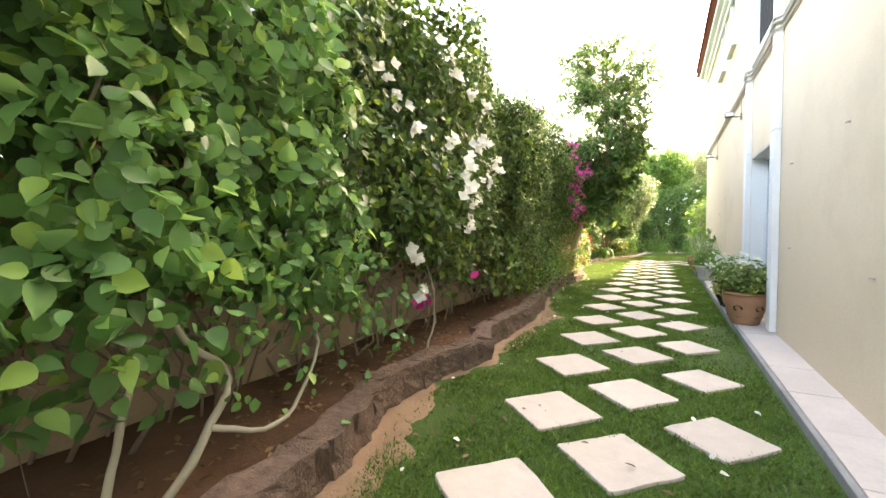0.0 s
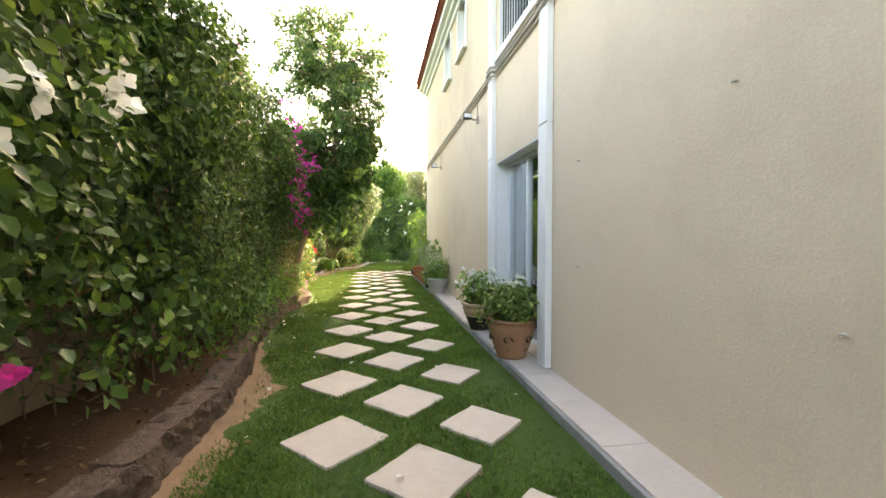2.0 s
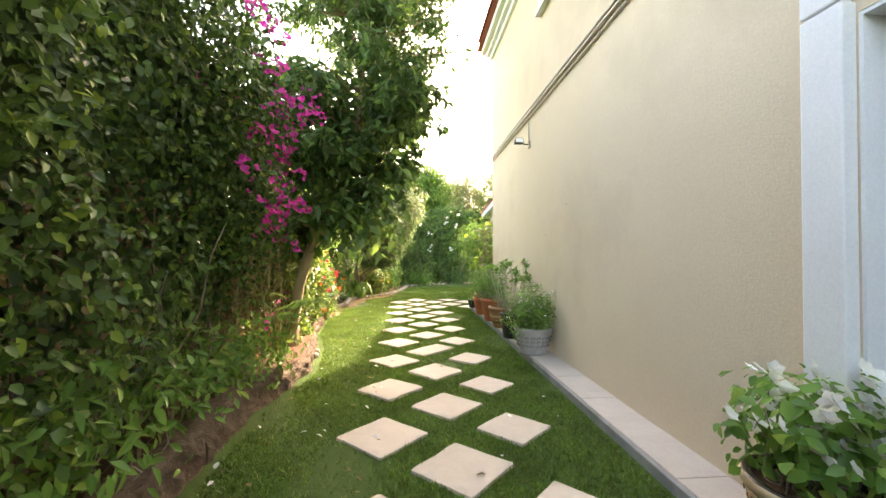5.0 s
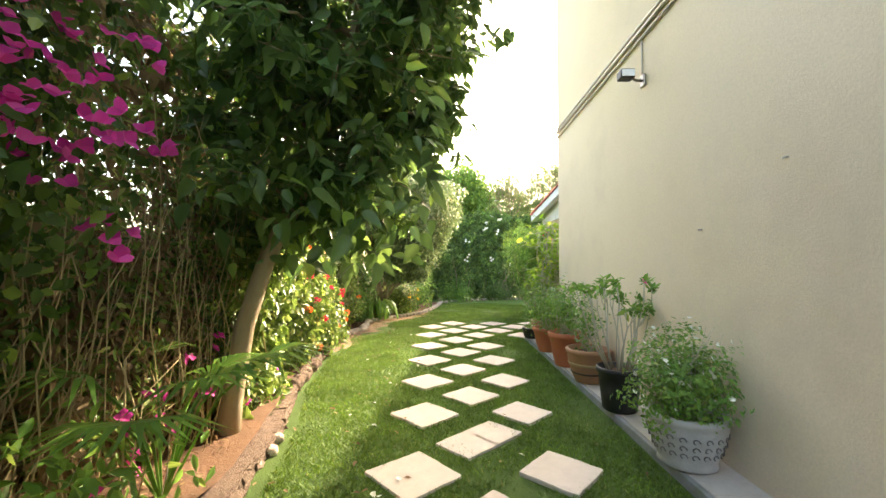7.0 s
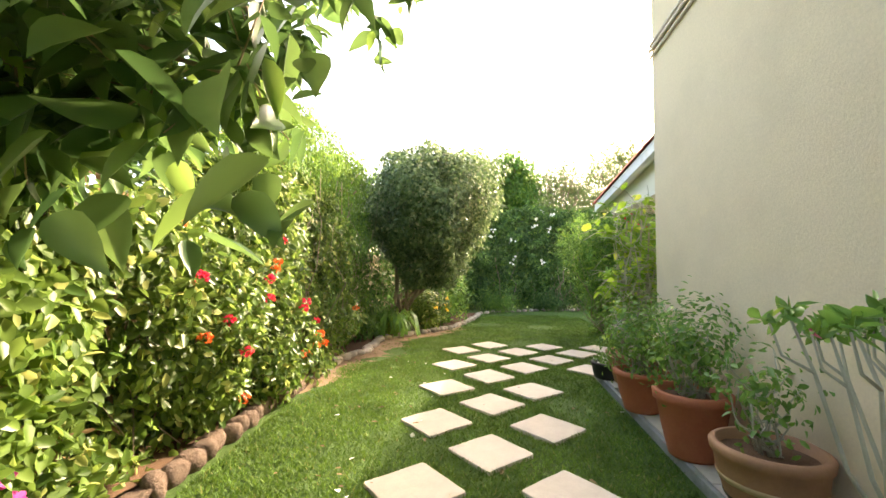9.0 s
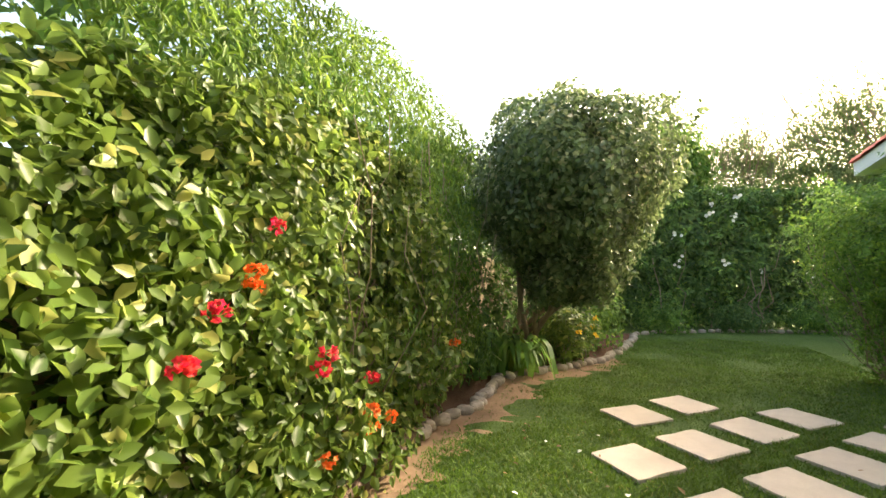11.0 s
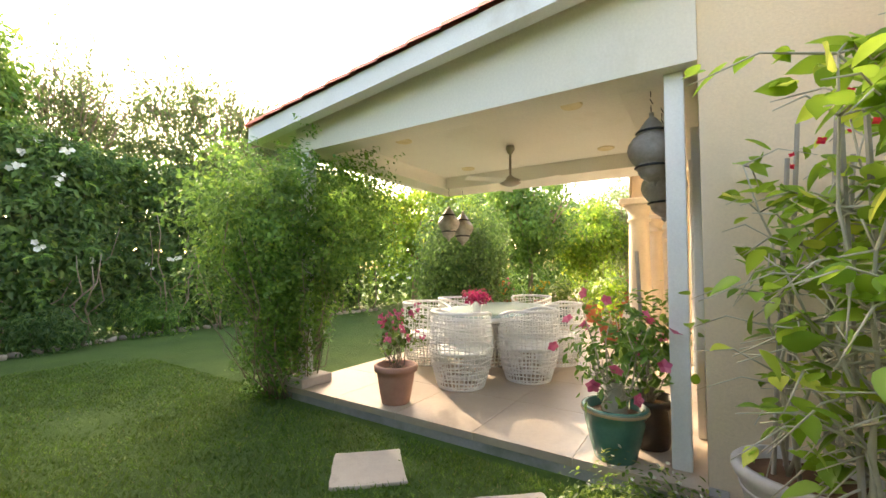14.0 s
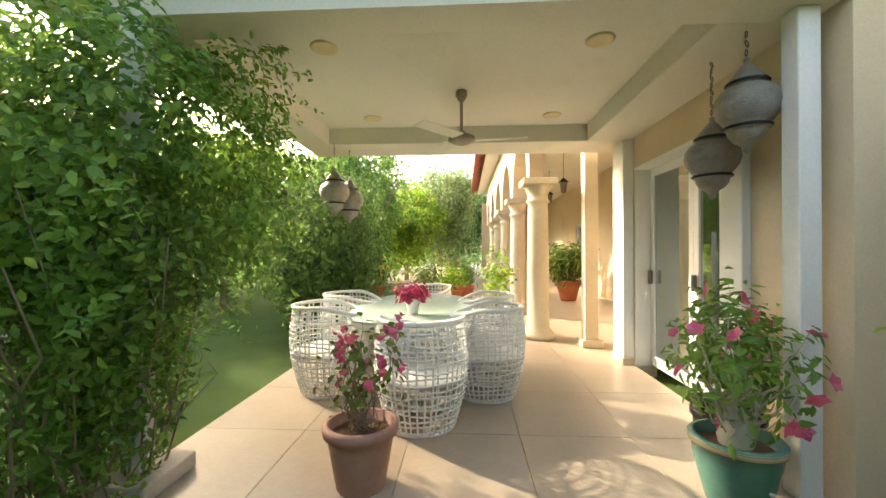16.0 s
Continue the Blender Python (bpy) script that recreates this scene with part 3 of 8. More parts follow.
def ribbon(name, left, right, z_in, z_out, mat, label, category, rough=0.02):
    """A strip of ground between two lines of points."""
    vs, fs = [], []
    k = 7
    for (ax, ay), (bx, by) in zip(left, right):
        for i in range(k):
            u = i / (k - 1)
            x, y = ax + (bx - ax) * u, ay + (by - ay) * u
            vs.append((x, y, z_in + (z_out - z_in) * u + rough * noise.noise(Vector((x * 4, y * 4, 1)))))
    for j in range(len(left) - 1):
        for i in range(k - 1):
            fs.append((j * k + i, j * k + i + 1, (j + 1) * k + i + 1, (j + 1) * k + i))
    return tagged(mesh_part(name, vs, fs, mat, smooth=True), label, category, kind="structure")


def dense(line, step=0.25):
    out = []
    for (ax, ay), (bx, by) in zip(line[:-1], line[1:]):
        n = max(1, int(math.hypot(bx - ax, by - ay) / step))
        out += [(ax + (bx - ax) * i / n, ay + (by - ay) * i / n) for i in range(n)]
    return out + [line[-1]]


bed_line = dense(BED[:24])
def soil_height(y):
    return float(np.interp(y, [12.5, 14.5], [0.18, 0.03]))


ribbon("flower_bed_soil", [(-5.2, y) for x, y in bed_line], [(x - 0.08, y) for x, y in bed_line], 0.0, 0.0, M_SOIL, "red-brown bare soil of the flower bed", "soil", 0.05)
bed_mesh = bpy.data.objects["flower_bed_soil"].data
for v in bed_mesh.vertices:
    v.co.z += soil_height(v.co.y)


def earth_patch(y0, y1, wide, label):
    line = [q for q in dense(BED[:24], 0.04) if y0 <= q[1] <= y1]
    edge = []
    for x, y in line:
        u = (y - y0) / (y1 - y0)
        edge.append((x + 0.03 + wide * math.sin(math.pi * u) ** 0.7 * (0.75 + 0.5 * noise.noise(Vector((y * 2.1, 3, 0))) + 0.4 * noise.noise(Vector((y * 6.3, 3, 0))) + 0.25 * noise.noise(Vector((y * 15.0, 3, 0)))), y))
    ribbon("bare_earth", [(x - 0.05, y) for x, y in line], edge, 0.016, -0.007, M_DIRT, label, "earth", 0.014)


earth_patch(0.3, 2.6, 0.42, "red bare earth below the curved bed edge")
earth_patch(2.7, 7.8, 0.40, "red bare earth below the bed edge")
earth_patch(15.6, 21.6, 0.80, "sandy bare earth between the bed and the lawn")


def rock_mesh(name, seed, sx, sy, sz, mat):
    bm = bmesh.new()
    bmesh.ops.create_icosphere(bm, subdivisions=2, radius=1.0)
    for v in bm.verts:
        k = 1 + 0.28 * noise.noise(v.co * 1.3 + Vector((seed, 0, 0))) + 0.10 * noise.noise(v.co * 3.7 + Vector((0, seed, 0)))
        c = v.co * k
        v.co = Vector((max(-0.85, min(0.85, c.x)) * sx, max(-0.85, min(0.85, c.y)) * sy, max(-0.8, min(0.8, c.z)) * sz))
    me = bpy.data.meshes.new(name)
    bm.normal_update()
    bm.to_mesh(me)
    bm.free()
    me.materials.append(mat)
    me.polygons.foreach_set("use_smooth", [True] * len(me.polygons))
    return me


def edging_block(seed, ln, h, w):
    """A rough fibrous block: a fine-meshed box pushed about by noise."""
    bm = bmesh.new()
    bmesh.ops.create_cube(bm, size=1.0)
    bmesh.ops.subdivide_edges(bm, edges=bm.edges[:], cuts=5, use_grid_fill=True)
    for v in bm.verts:
        p = Vector((v.co.x * w, v.co.y * ln, (v.co.z + 0.5) * h))
        q = p * 9 + Vector((seed * 3.1, 0, 0))
        k = 0.034 * noise.noise(q) + 0.026 * noise.noise(p * 27 + Vector((0, seed, 0)))
        v.co = p + Vector((k + 0.012 * math.sin(v.co.y * 5 + seed), 0.012 * noise.noise(q + Vector((5, 0, 0))), 0.03 * noise.noise(q + Vector((0, 9, 0))) * (p.z / h)))
    me = bpy.data.meshes.new("edging_stone")
    bm.normal_update()
    bm.to_mesh(me)
    bm.free()
    me.materials.append(M_ROCK)
    return me


def bed_edging():
    """Rough dark edging blocks set end to end along the bed, then single pale stones further on."""
    top = tagged(new("bed_edging"), "low edging of rough dark-brown stone round the flower bed", "garden edging", kind="structure")
    r = random.Random(9)
    blocks = [edging_block(1.7 * k, 0.46, 0.275 + 0.006 * (k % 3), 0.20) for k in range(9)]
    kinds = [rock_mesh("edging_stone", 1.7 * k, 0.075 + 0.012 * (k % 3), 0.10 + 0.02 * (k % 2), 0.095, M_ROCK) for k in range(6)]
    pale = [rock_mesh("edging_stone", 31 + 2.3 * k, 0.07 + 0.02 * (k % 3), 0.09 + 0.02 * (k % 2), 0.06, M_PALEROCK) for k in range(5)]
    low = [q for q in BED if q[1] < 14.0]
    line = dense(low, 0.24)
    for i in range(len(line) - 1):
        (x, y), (x2, y2) = line[i], line[i + 1]
        ob = new("edging_stone", blocks[r.randrange(9)])
        ob.parent = top
        ang = math.degrees(math.atan2(-(x2 - x), y2 - y))
        flat = 1.0 if y < 10.2 else 0.62 if y < 11.6 else 0.42
        ob.matrix_basis = pose((x + x2) / 2 - 0.085, (y + y2) / 2, -0.03, r.uniform(-1, 1), r.uniform(-2, 2), ang + r.uniform(-1, 1)) @ Matrix.Diagonal((1, 1, flat * r.uniform(0.97, 1.03), 1))
    for x, y in dense([q for q in BED[:22] if q[1] > 13.4], 0.15):
        ob = new("edging_stone", (kinds if y < 17.0 else pale)[r.randrange(5)])
        ob.parent = top
        ob.matrix_basis = pose(x + r.uniform(-0.05, 0.01), y, 0.05, r.uniform(-15, 15), r.uniform(-15, 15), r.uniform(-60, 60))
    for x, y in dense(BED[21:], 0.22):
        ob = new("edging_stone", pale[r.randrange(5)])
        ob.parent = top
        ob.matrix_basis = pose(x + r.uniform(-0.03, 0.03), y + r.uniform(-0.03, 0.03), 0.03, r.uniform(-15, 15), r.uniform(-15, 15), r.uniform(-60, 60))


# ---- boundary wall behind the hedge ----
tagged(part("wall_boundary", boxes([(-3.40, -3.15, -7, 10.8, -0.1, 1.75), (-3.75, -3.402, 10.55, 10.8, -0.1, 1.75), (-3.75, -3.5, 10.802, 27.0, -0.1, 1.75)]), M_BOUND), "tan rendered boundary wall behind the hedges", "wall", kind="structure")
tagged(part("wall_boundary_end", boxes([(-3.75, 1.3, -7.3, -7.0, -0.1, 2.2)]), M_BOUND), "tan rendered wall closing the side passage", "wall", kind="structure")

# ---- house ----
WX, WALL_T, EAVE_Z = 1.05, 0.28, 6.55
CORNER_Y, BACK_X, BACK_Y = 15.85, 2.0, 16.97


def wall_with_openings(name, x0, x1, y0, y1, z0, z1, holes, mat, label):
    """A wall along y with openings (y0, y1, z0, z1) cut through: built of blocks that butt end to end."""
    specs = []
    ys = sorted({y0, y1, *[h[0] for h in holes], *[h[1] for h in holes]})
    for a, b in zip(ys[:-1], ys[1:]):
        zs = [z0]
        for h in sorted(holes, key=lambda q: q[2]):
            if h[0] <= a and b <= h[1]:
                zs += [h[2], h[3]]
        zs.append(z1)
        for k in range(0, len(zs), 2):
            if zs[k + 1] - zs[k] > 1e-4:
                specs.append((x0, x1, a, b, zs[k], zs[k + 1]))
    bm = boxes(specs)
    bmesh.ops.remove_doubles(bm, verts=bm.verts[:], dist=1e-4)
    return tagged(part(name, bm, mat), label, "wall", kind="structure")


DOOR = (6.01, 7.745, 0.08, 2.535)
UPWIN = (6.30, 7.62, 4.12, 6.30)
WIN_A = (11.35, 12.10, 5.20, 6.42)
WIN_B = (9.75, 10.48, 5.20, 6.42)
wall_with_openings("wall_west", WX, WX + WALL_T, -7.3, CORNER_Y, -0.1, EAVE_Z, [DOOR, UPWIN, WIN_A, WIN_B], M_WALL, "beige rendered house wall with weather stains and small pits")
tagged(part("wall_return", boxes([(WX + WALL_T, BACK_X + WALL_T, CORNER_Y - WALL_T, CORNER_Y, -0.1, EAVE_Z)]), M_WALL), "beige rendered return of the house wall", "wall", kind="structure")
tagged(part("wall_porch_side", boxes([(BACK_X, BACK_X + WALL_T, CORNER_Y, BACK_Y, -0.1, EAVE_Z)]), M_WALL), "beige rendered wall beside the veranda", "wall", kind="structure")
# Added backdrops behind the glass; their near-black colour stands in for indoor shade.
tagged(part("wall_inner", boxes([(5.0, 5.2, -7.3, 15.5, -0.1, EAVE_Z), (WX + WALL_T, 5.0, -7.3, -7.1, -0.1, EAVE_Z), (WX + WALL_T, 5.0, 9.0, 9.15, 0, 3.0), (WX + WALL_T, 5.0, 4.5, 4.65, 0, 3.0)]), M_ROOMSHADE), "backdrop inner walls behind the windows, coloured near black for room shade", "wall", kind="structure")
tagged(part("floor_inside", boxes([(WX + WALL_T, 5.0, -7.1, 15.5, -0.05, 0.06), (WX + WALL_T, 5.0, -7.1, 15.5, 2.9, 3.1)]), M_ROOMSHADE), "backdrop floors inside the house, coloured near black for room shade", "floor", kind="structure")
tagged(part("ceiling_inside", boxes([(WX + WALL_T, 5.0, -7.1, 15.5, 6.45, 6.52)]), M_ROOMSHADE), "backdrop ceiling inside the house, coloured near black for room shade", "ceiling", kind="structure")


def cornice_and_roof():
    """Stepped cornice under a clay tile roof."""
    specs = [(WX - 0.06, WX, -7.3, CORNER_Y + 0.06, 6.25, 6.36), (WX - 0.14, WX, -7.3, CORNER_Y + 0.14, 6.36, 6.46), (WX - 0.24, WX, -7.3, CORNER_Y + 0.24, 6.46, 6.60),
             (WX, BACK_X, CORNER_Y, CORNER_Y + 0.14, 6.36, 6.46), (WX, BACK_X, CORNER_Y, CORNER_Y + 0.24, 6.46, 6.60)]
    tagged(part("cornice", boxes(specs, 0.012), M_WHITE), "cream stepped cornice under the eaves", "cornice", kind="structure")
    roof = tagged(new("roof"), "red clay tile roof of the house", "roof", kind="structure")
    vs = [(WX - 0.34, -7.5, 6.61), (WX - 0.34, CORNER_Y + 0.34, 6.61), (8, CORNER_Y + 0.34, 6.61), (8, -7.5, 6.61), (4.5, -3.5, 8.0), (4.5, CORNER_Y - 3.6, 8.0)]
    mesh_part("roof_slope", vs, [(0, 1, 5, 4), (1, 2, 5), (2, 3, 4, 5), (3, 0, 4), (0, 3, 2, 1)], M_ROOF, roof)
    tv, tf = [], []
    seg = 6
    for k in range(5):
        a0, a1 = math.pi * k / 4, 0
        tv.append((0.0, math.cos(a0) * 0.085, math.sin(a0) * 0.07))
        tv.append((0.62, math.cos(a0) * 0.085, math.sin(a0) * 0.07 + 0.24))
    tf = [(2 * k, 2 * k + 1, 2 * k + 3, 2 * k + 2) for k in range(4)] + [(0, 2, 4, 6, 8)]
    me = bpy.data.meshes.new("roof_tile")
    me.from_pydata(tv, [], tf)
    me.materials.append(M_ROOF)
    for i in range(96):
        ob = new("roof_tile", me)
        ob.parent = roof
        ob.location = (WX - 0.38, -1.0 + 0.176 * i, 6.62)


cornice_and_roof()

# white pilasters beside the glazed door, rising to the upper window
for nm, y0, y1 in (("pilaster", 5.80, 6.008), ("pilaster", 7.747, 7.945)):
    tagged(part(nm, boxes([(WX - 0.075, WX - 0.001, y0, y1, 0.085, 2.585), (WX - 0.062, WX - 0.001, y0 + 0.012, y1 - 0.012, 2.585, 2.6), (WX - 0.075, WX - 0.001, y0, y1, 2.6, 6.24)], 0.008), M_WHITE), "white painted pilaster beside the glazed door", "pilaster", kind="structure")


def glazed_opening(name, hole, depth, mullions, sill, label, rails=False, curtain=None):
    y0, y1, z0, z1 = hole
    top = tagged(new(name), label, "door" if name.startswith("door") else "window", kind="structure")
    gx = WX + depth
    rv = [(WX + 0.003, gx, y0 + 0.001, y0 + 0.02, z0, z1 - 0.02), (WX + 0.003, gx, y1 - 0.02, y1 - 0.001, z0, z1 - 0.02), (WX + 0.003, gx, y0 + 0.001, y1 - 0.001, z1 - 0.02, z1 - 0.001)]
    part("reveal", boxes(rv), M_WHITE, top)
    f = 0.055
    fr = [(gx, gx + 0.06, y0 + 0.02, y0 + 0.02 + f, z0, z1 - 0.02), (gx, gx + 0.06, y1 - 0.02 - f, y1 - 0.02, z0, z1 - 0.02), (gx, gx + 0.06, y0 + 0.02 + f, y1 - 0.02 - f, z1 - 0.02 - f, z1 - 0.02),
          (gx, gx + 0.06, y0 + 0.02 + f, y1 - 0.02 - f, z0, z0 + f)]
    part("window_frame", boxes(fr, 0.006), M_FRAME, top)
    marks = [y0 + 0.02 + f] + [q for q in mullions] + [y1 - 0.02 - f]
    for q in mullions:
        part("mullion", boxes([(gx - 0.012, gx + 0.05, q - 0.035, q + 0.035, z0 + f, z1 - 0.02 - f)], 0.006), M_FRAME, top)
    for a, b in zip(marks[:-1], marks[1:]):
        p = part("pane", boxes([(gx + 0.022, gx + 0.030, a + 0.001, b - 0.001, z0 + f, z1 - 0.02 - f)]), M_GLASS, top)
        p.visible_shadow = False
    if sill:
        part("window_sill", boxes([(WX - 0.09, WX + 0.02, y0 - 0.07, y1 + 0.07, z0 - 0.07, z0 - 0.004)], 0.01), M_WHITE, top)
        tr = [(WX - 0.03, WX - 0.001, y0 - 0.07, y0 - 0.001, z0, z1 + 0.06), (WX - 0.03, WX - 0.001, y1 + 0.001, y1 + 0.07, z0, z1 + 0.06), (WX - 0.03, WX - 0.001, y0 - 0.001, y1 + 0.001, z1 + 0.001, z1 + 0.06)]
        part("surround", boxes(tr, 0.006), M_WHITE, top)
    if rails:
        n = 13
        for i in range(n):
            y = y0 + 0.05 + (y1 - y0 - 0.1) * i / (n - 1)
            vs, fs = tube([(WX + 0.05, y, z0 + 0.02), (WX + 0.05, y, z0 + 1.0)], 0.009, 6)
            mesh_part("railing_bar", vs, fs, M_IRON, top)
        part("top_rail", boxes([(WX + 0.035, WX + 0.065, y0 + 0.02, y1 - 0.02, z0 + 1.0, z0 + 1.03)], 0.004), M_IRON, top)
    if curtain:
        c0, c1 = curtain
        vs, fs = [], []
        n = 40
        for i in range(n + 1):
            y = c0 + (c1 - c0) * i / n
            x = gx + 0.16 + 0.035 * math.sin(i * 1.55)
            vs += [(x, y, z0 + 0.02), (x, y, z1 - 0.03)]
        fs = [(2 * i, 2 * i + 2, 2 * i + 3, 2 * i + 1) for i in range(n)]
        mesh_part("curtain", vs, fs, M_CURTAIN, top, "pale blue-grey drawn curtain", True)
    return top


glazed_opening("door_1", DOOR, 0.18, [6.94], False, "white-framed sliding glass door with a pale curtain", curtain=(7.50, 7.72))
glazed_opening("window_1", UPWIN, 0.2, [6.96], False, "upper window behind a black iron railing", rails=True)
glazed_opening("window_2", WIN_A, 0.12, [], True, "narrow upper window with a white surround")
glazed_opening("window_3", WIN_B, 0.12, [], True, "narrow upper window with a white surround")

# concrete apron along the house foot: paving slabs with an edge
apron = tagged(new("apron"), "pale concrete apron along the house foot with a grey edge", "apron", kind="structure")
part("apron_edge", boxes([(0.66, 0.70, -7.0, 17.0, -0.05, 0.072)], 0.006), M_KERB, apron)
for i in range(34):
    y = -6.9 + 0.7 * i
    e = min(y + 0.694, CORNER_Y if y < CORNER_Y < y + 0.694 else y + 0.694)
    part("apron_slab", boxes([(0.703, 1.048 if y < 15.8 else 1.98, y, e, -0.05, 0.076 + 0.002 * math.sin(i * 2.1))], 0.004), M_PLINTH, apron)


def conduits():
    """Cable conduits that run along the wall and step out over the pilasters."""
    for k, (z, rad) in enumerate(((3.93, 0.016), (3.87, 0.022), (3.79, 0.014))):
        pts = []
        for y in (-7.0, 5.74):
            pts.append((WX - 0.02, y, z))
        for a, b in ((5.79, 6.02), (7.735, 7.955)):
            pts += [(WX - 0.095, a, z), (WX - 0.095, b, z), (WX - 0.02, b + 0.05, z)]
            if a < 7:
                pts.append((WX - 0.02, 7.69, z))
        pts.append((WX - 0.02, CORNER_Y + 0.01, z - 0.06))
        vs, fs = tube(pts, rad, 8)
        tagged(mesh_part("wall_conduit", vs, fs, M_CONDUIT, None, "", True), "grey cable conduit clipped along the beige wall", "conduit", "conduits on the wall")
    tagged(part("string_course", boxes([(WX - 0.04, WX - 0.001, 6.01, 7.74, 3.99, 4.09)], 0.01), M_WHITE), "white ledge under the upper window", "ledge", kind="structure")


conduits()


def floodlight(y, z, group):
    e = thing("floodlight", (WX, y, z), "small bronze floodlight on a wall bracket under the conduits", "floodlight", group)
    part("wall_plate", boxes([(-0.03, -0.001, -0.045, 0.045, -0.06, 0.06)], 0.01), M_GREYMETAL, e)
    vs, fs = tube([(-0.02, 0, 0), (-0.09, -0.01, 0.0), (-0.16, -0.03, 0.03)], 0.014, 8)
    mesh_part("arm", vs, fs, M_GREYMETAL, e, "", True)
    head = part("lamp_head", boxes([(-0.27, -0.13, -0.09, 0.03, 0.0, 0.09)], 0.014), M_IRON, e)
    part("lens", boxes([(-0.262, -0.138, -0.094, -0.088, 0.012, 0.078)], 0.002), M_FRAME, head)
    vs, fs = tube([(-0.012, 0.02, 0.05), (-0.012, 0.02, 0.42)], 0.008, 6)
    mesh_part("feed_cable", vs, fs, M_CONDUIT, e, "", True)


floodlight(8.82, 3.47, "floodlights along the wall")
floodlight(12.74, 3.31, "floodlights along the wall")
for y, z in ((5.26, 2.10), (5.25, 1.165), (3.7, 2.2), (11.1, 2.1), (11.9, 1.75), (12.6, 0.8), (3.2, 1.05)):
    tagged(part("wall_anchor", boxes([(WX - 0.02, WX - 0.001, y - 0.011, y + 0.011, z - 0.004, z + 0.005), (WX - 0.026, WX - 0.02, y + 0.004, y + 0.010, z - 0.010, z + 0.003)], 0.001), M_CONDUIT), "small rusty hook in the house wall", "hook", "hooks in the wall")

# ---- veranda ----
TER_Z, TX0, TX1, TY0, TY1 = 0.12, 1.90, 16.0, BACK_Y, 20.82


def terrace():
    top = tagged(new("floor_terrace"), "polished beige stone terrace floor with a concrete edge", "floor", kind="structure")
    part("terrace_edge", boxes([(TX0 - 0.012, TX0 + 0.10, TY0 - 0.1, TY1, -0.05, TER_Z - 0.016), (TX0 + 0.1, 16.0, TY1 - 0.1, TY1, -0.05, TER_Z - 0.016)], 0.006), M_KERB, top)
    s = 0.9
    nx = 16
    for j in range(5):
        for i in range(nx):
            x0, y0 = TX0 - 0.02 + s * i, TY0 + 0.77 * j
            part("terrace_slab", boxes([(x0 + 0.0015, x0 + s - 0.0015, y0 + 0.0015, y0 + 0.77 - 0.0015, TER_Z - 0.06, TER_Z)], 0.002), M_TERR, top)


terrace()
tagged(part("floor_gallery", boxes([(4.9, 22, 14.9, TY0 - 0.004, -0.05, TER_Z - 0.003), (16.4, 40, 16.9, 24, -0.05, 0.08)]), M_TERR), "beige stone gallery and patio floor", "floor", kind="structure")


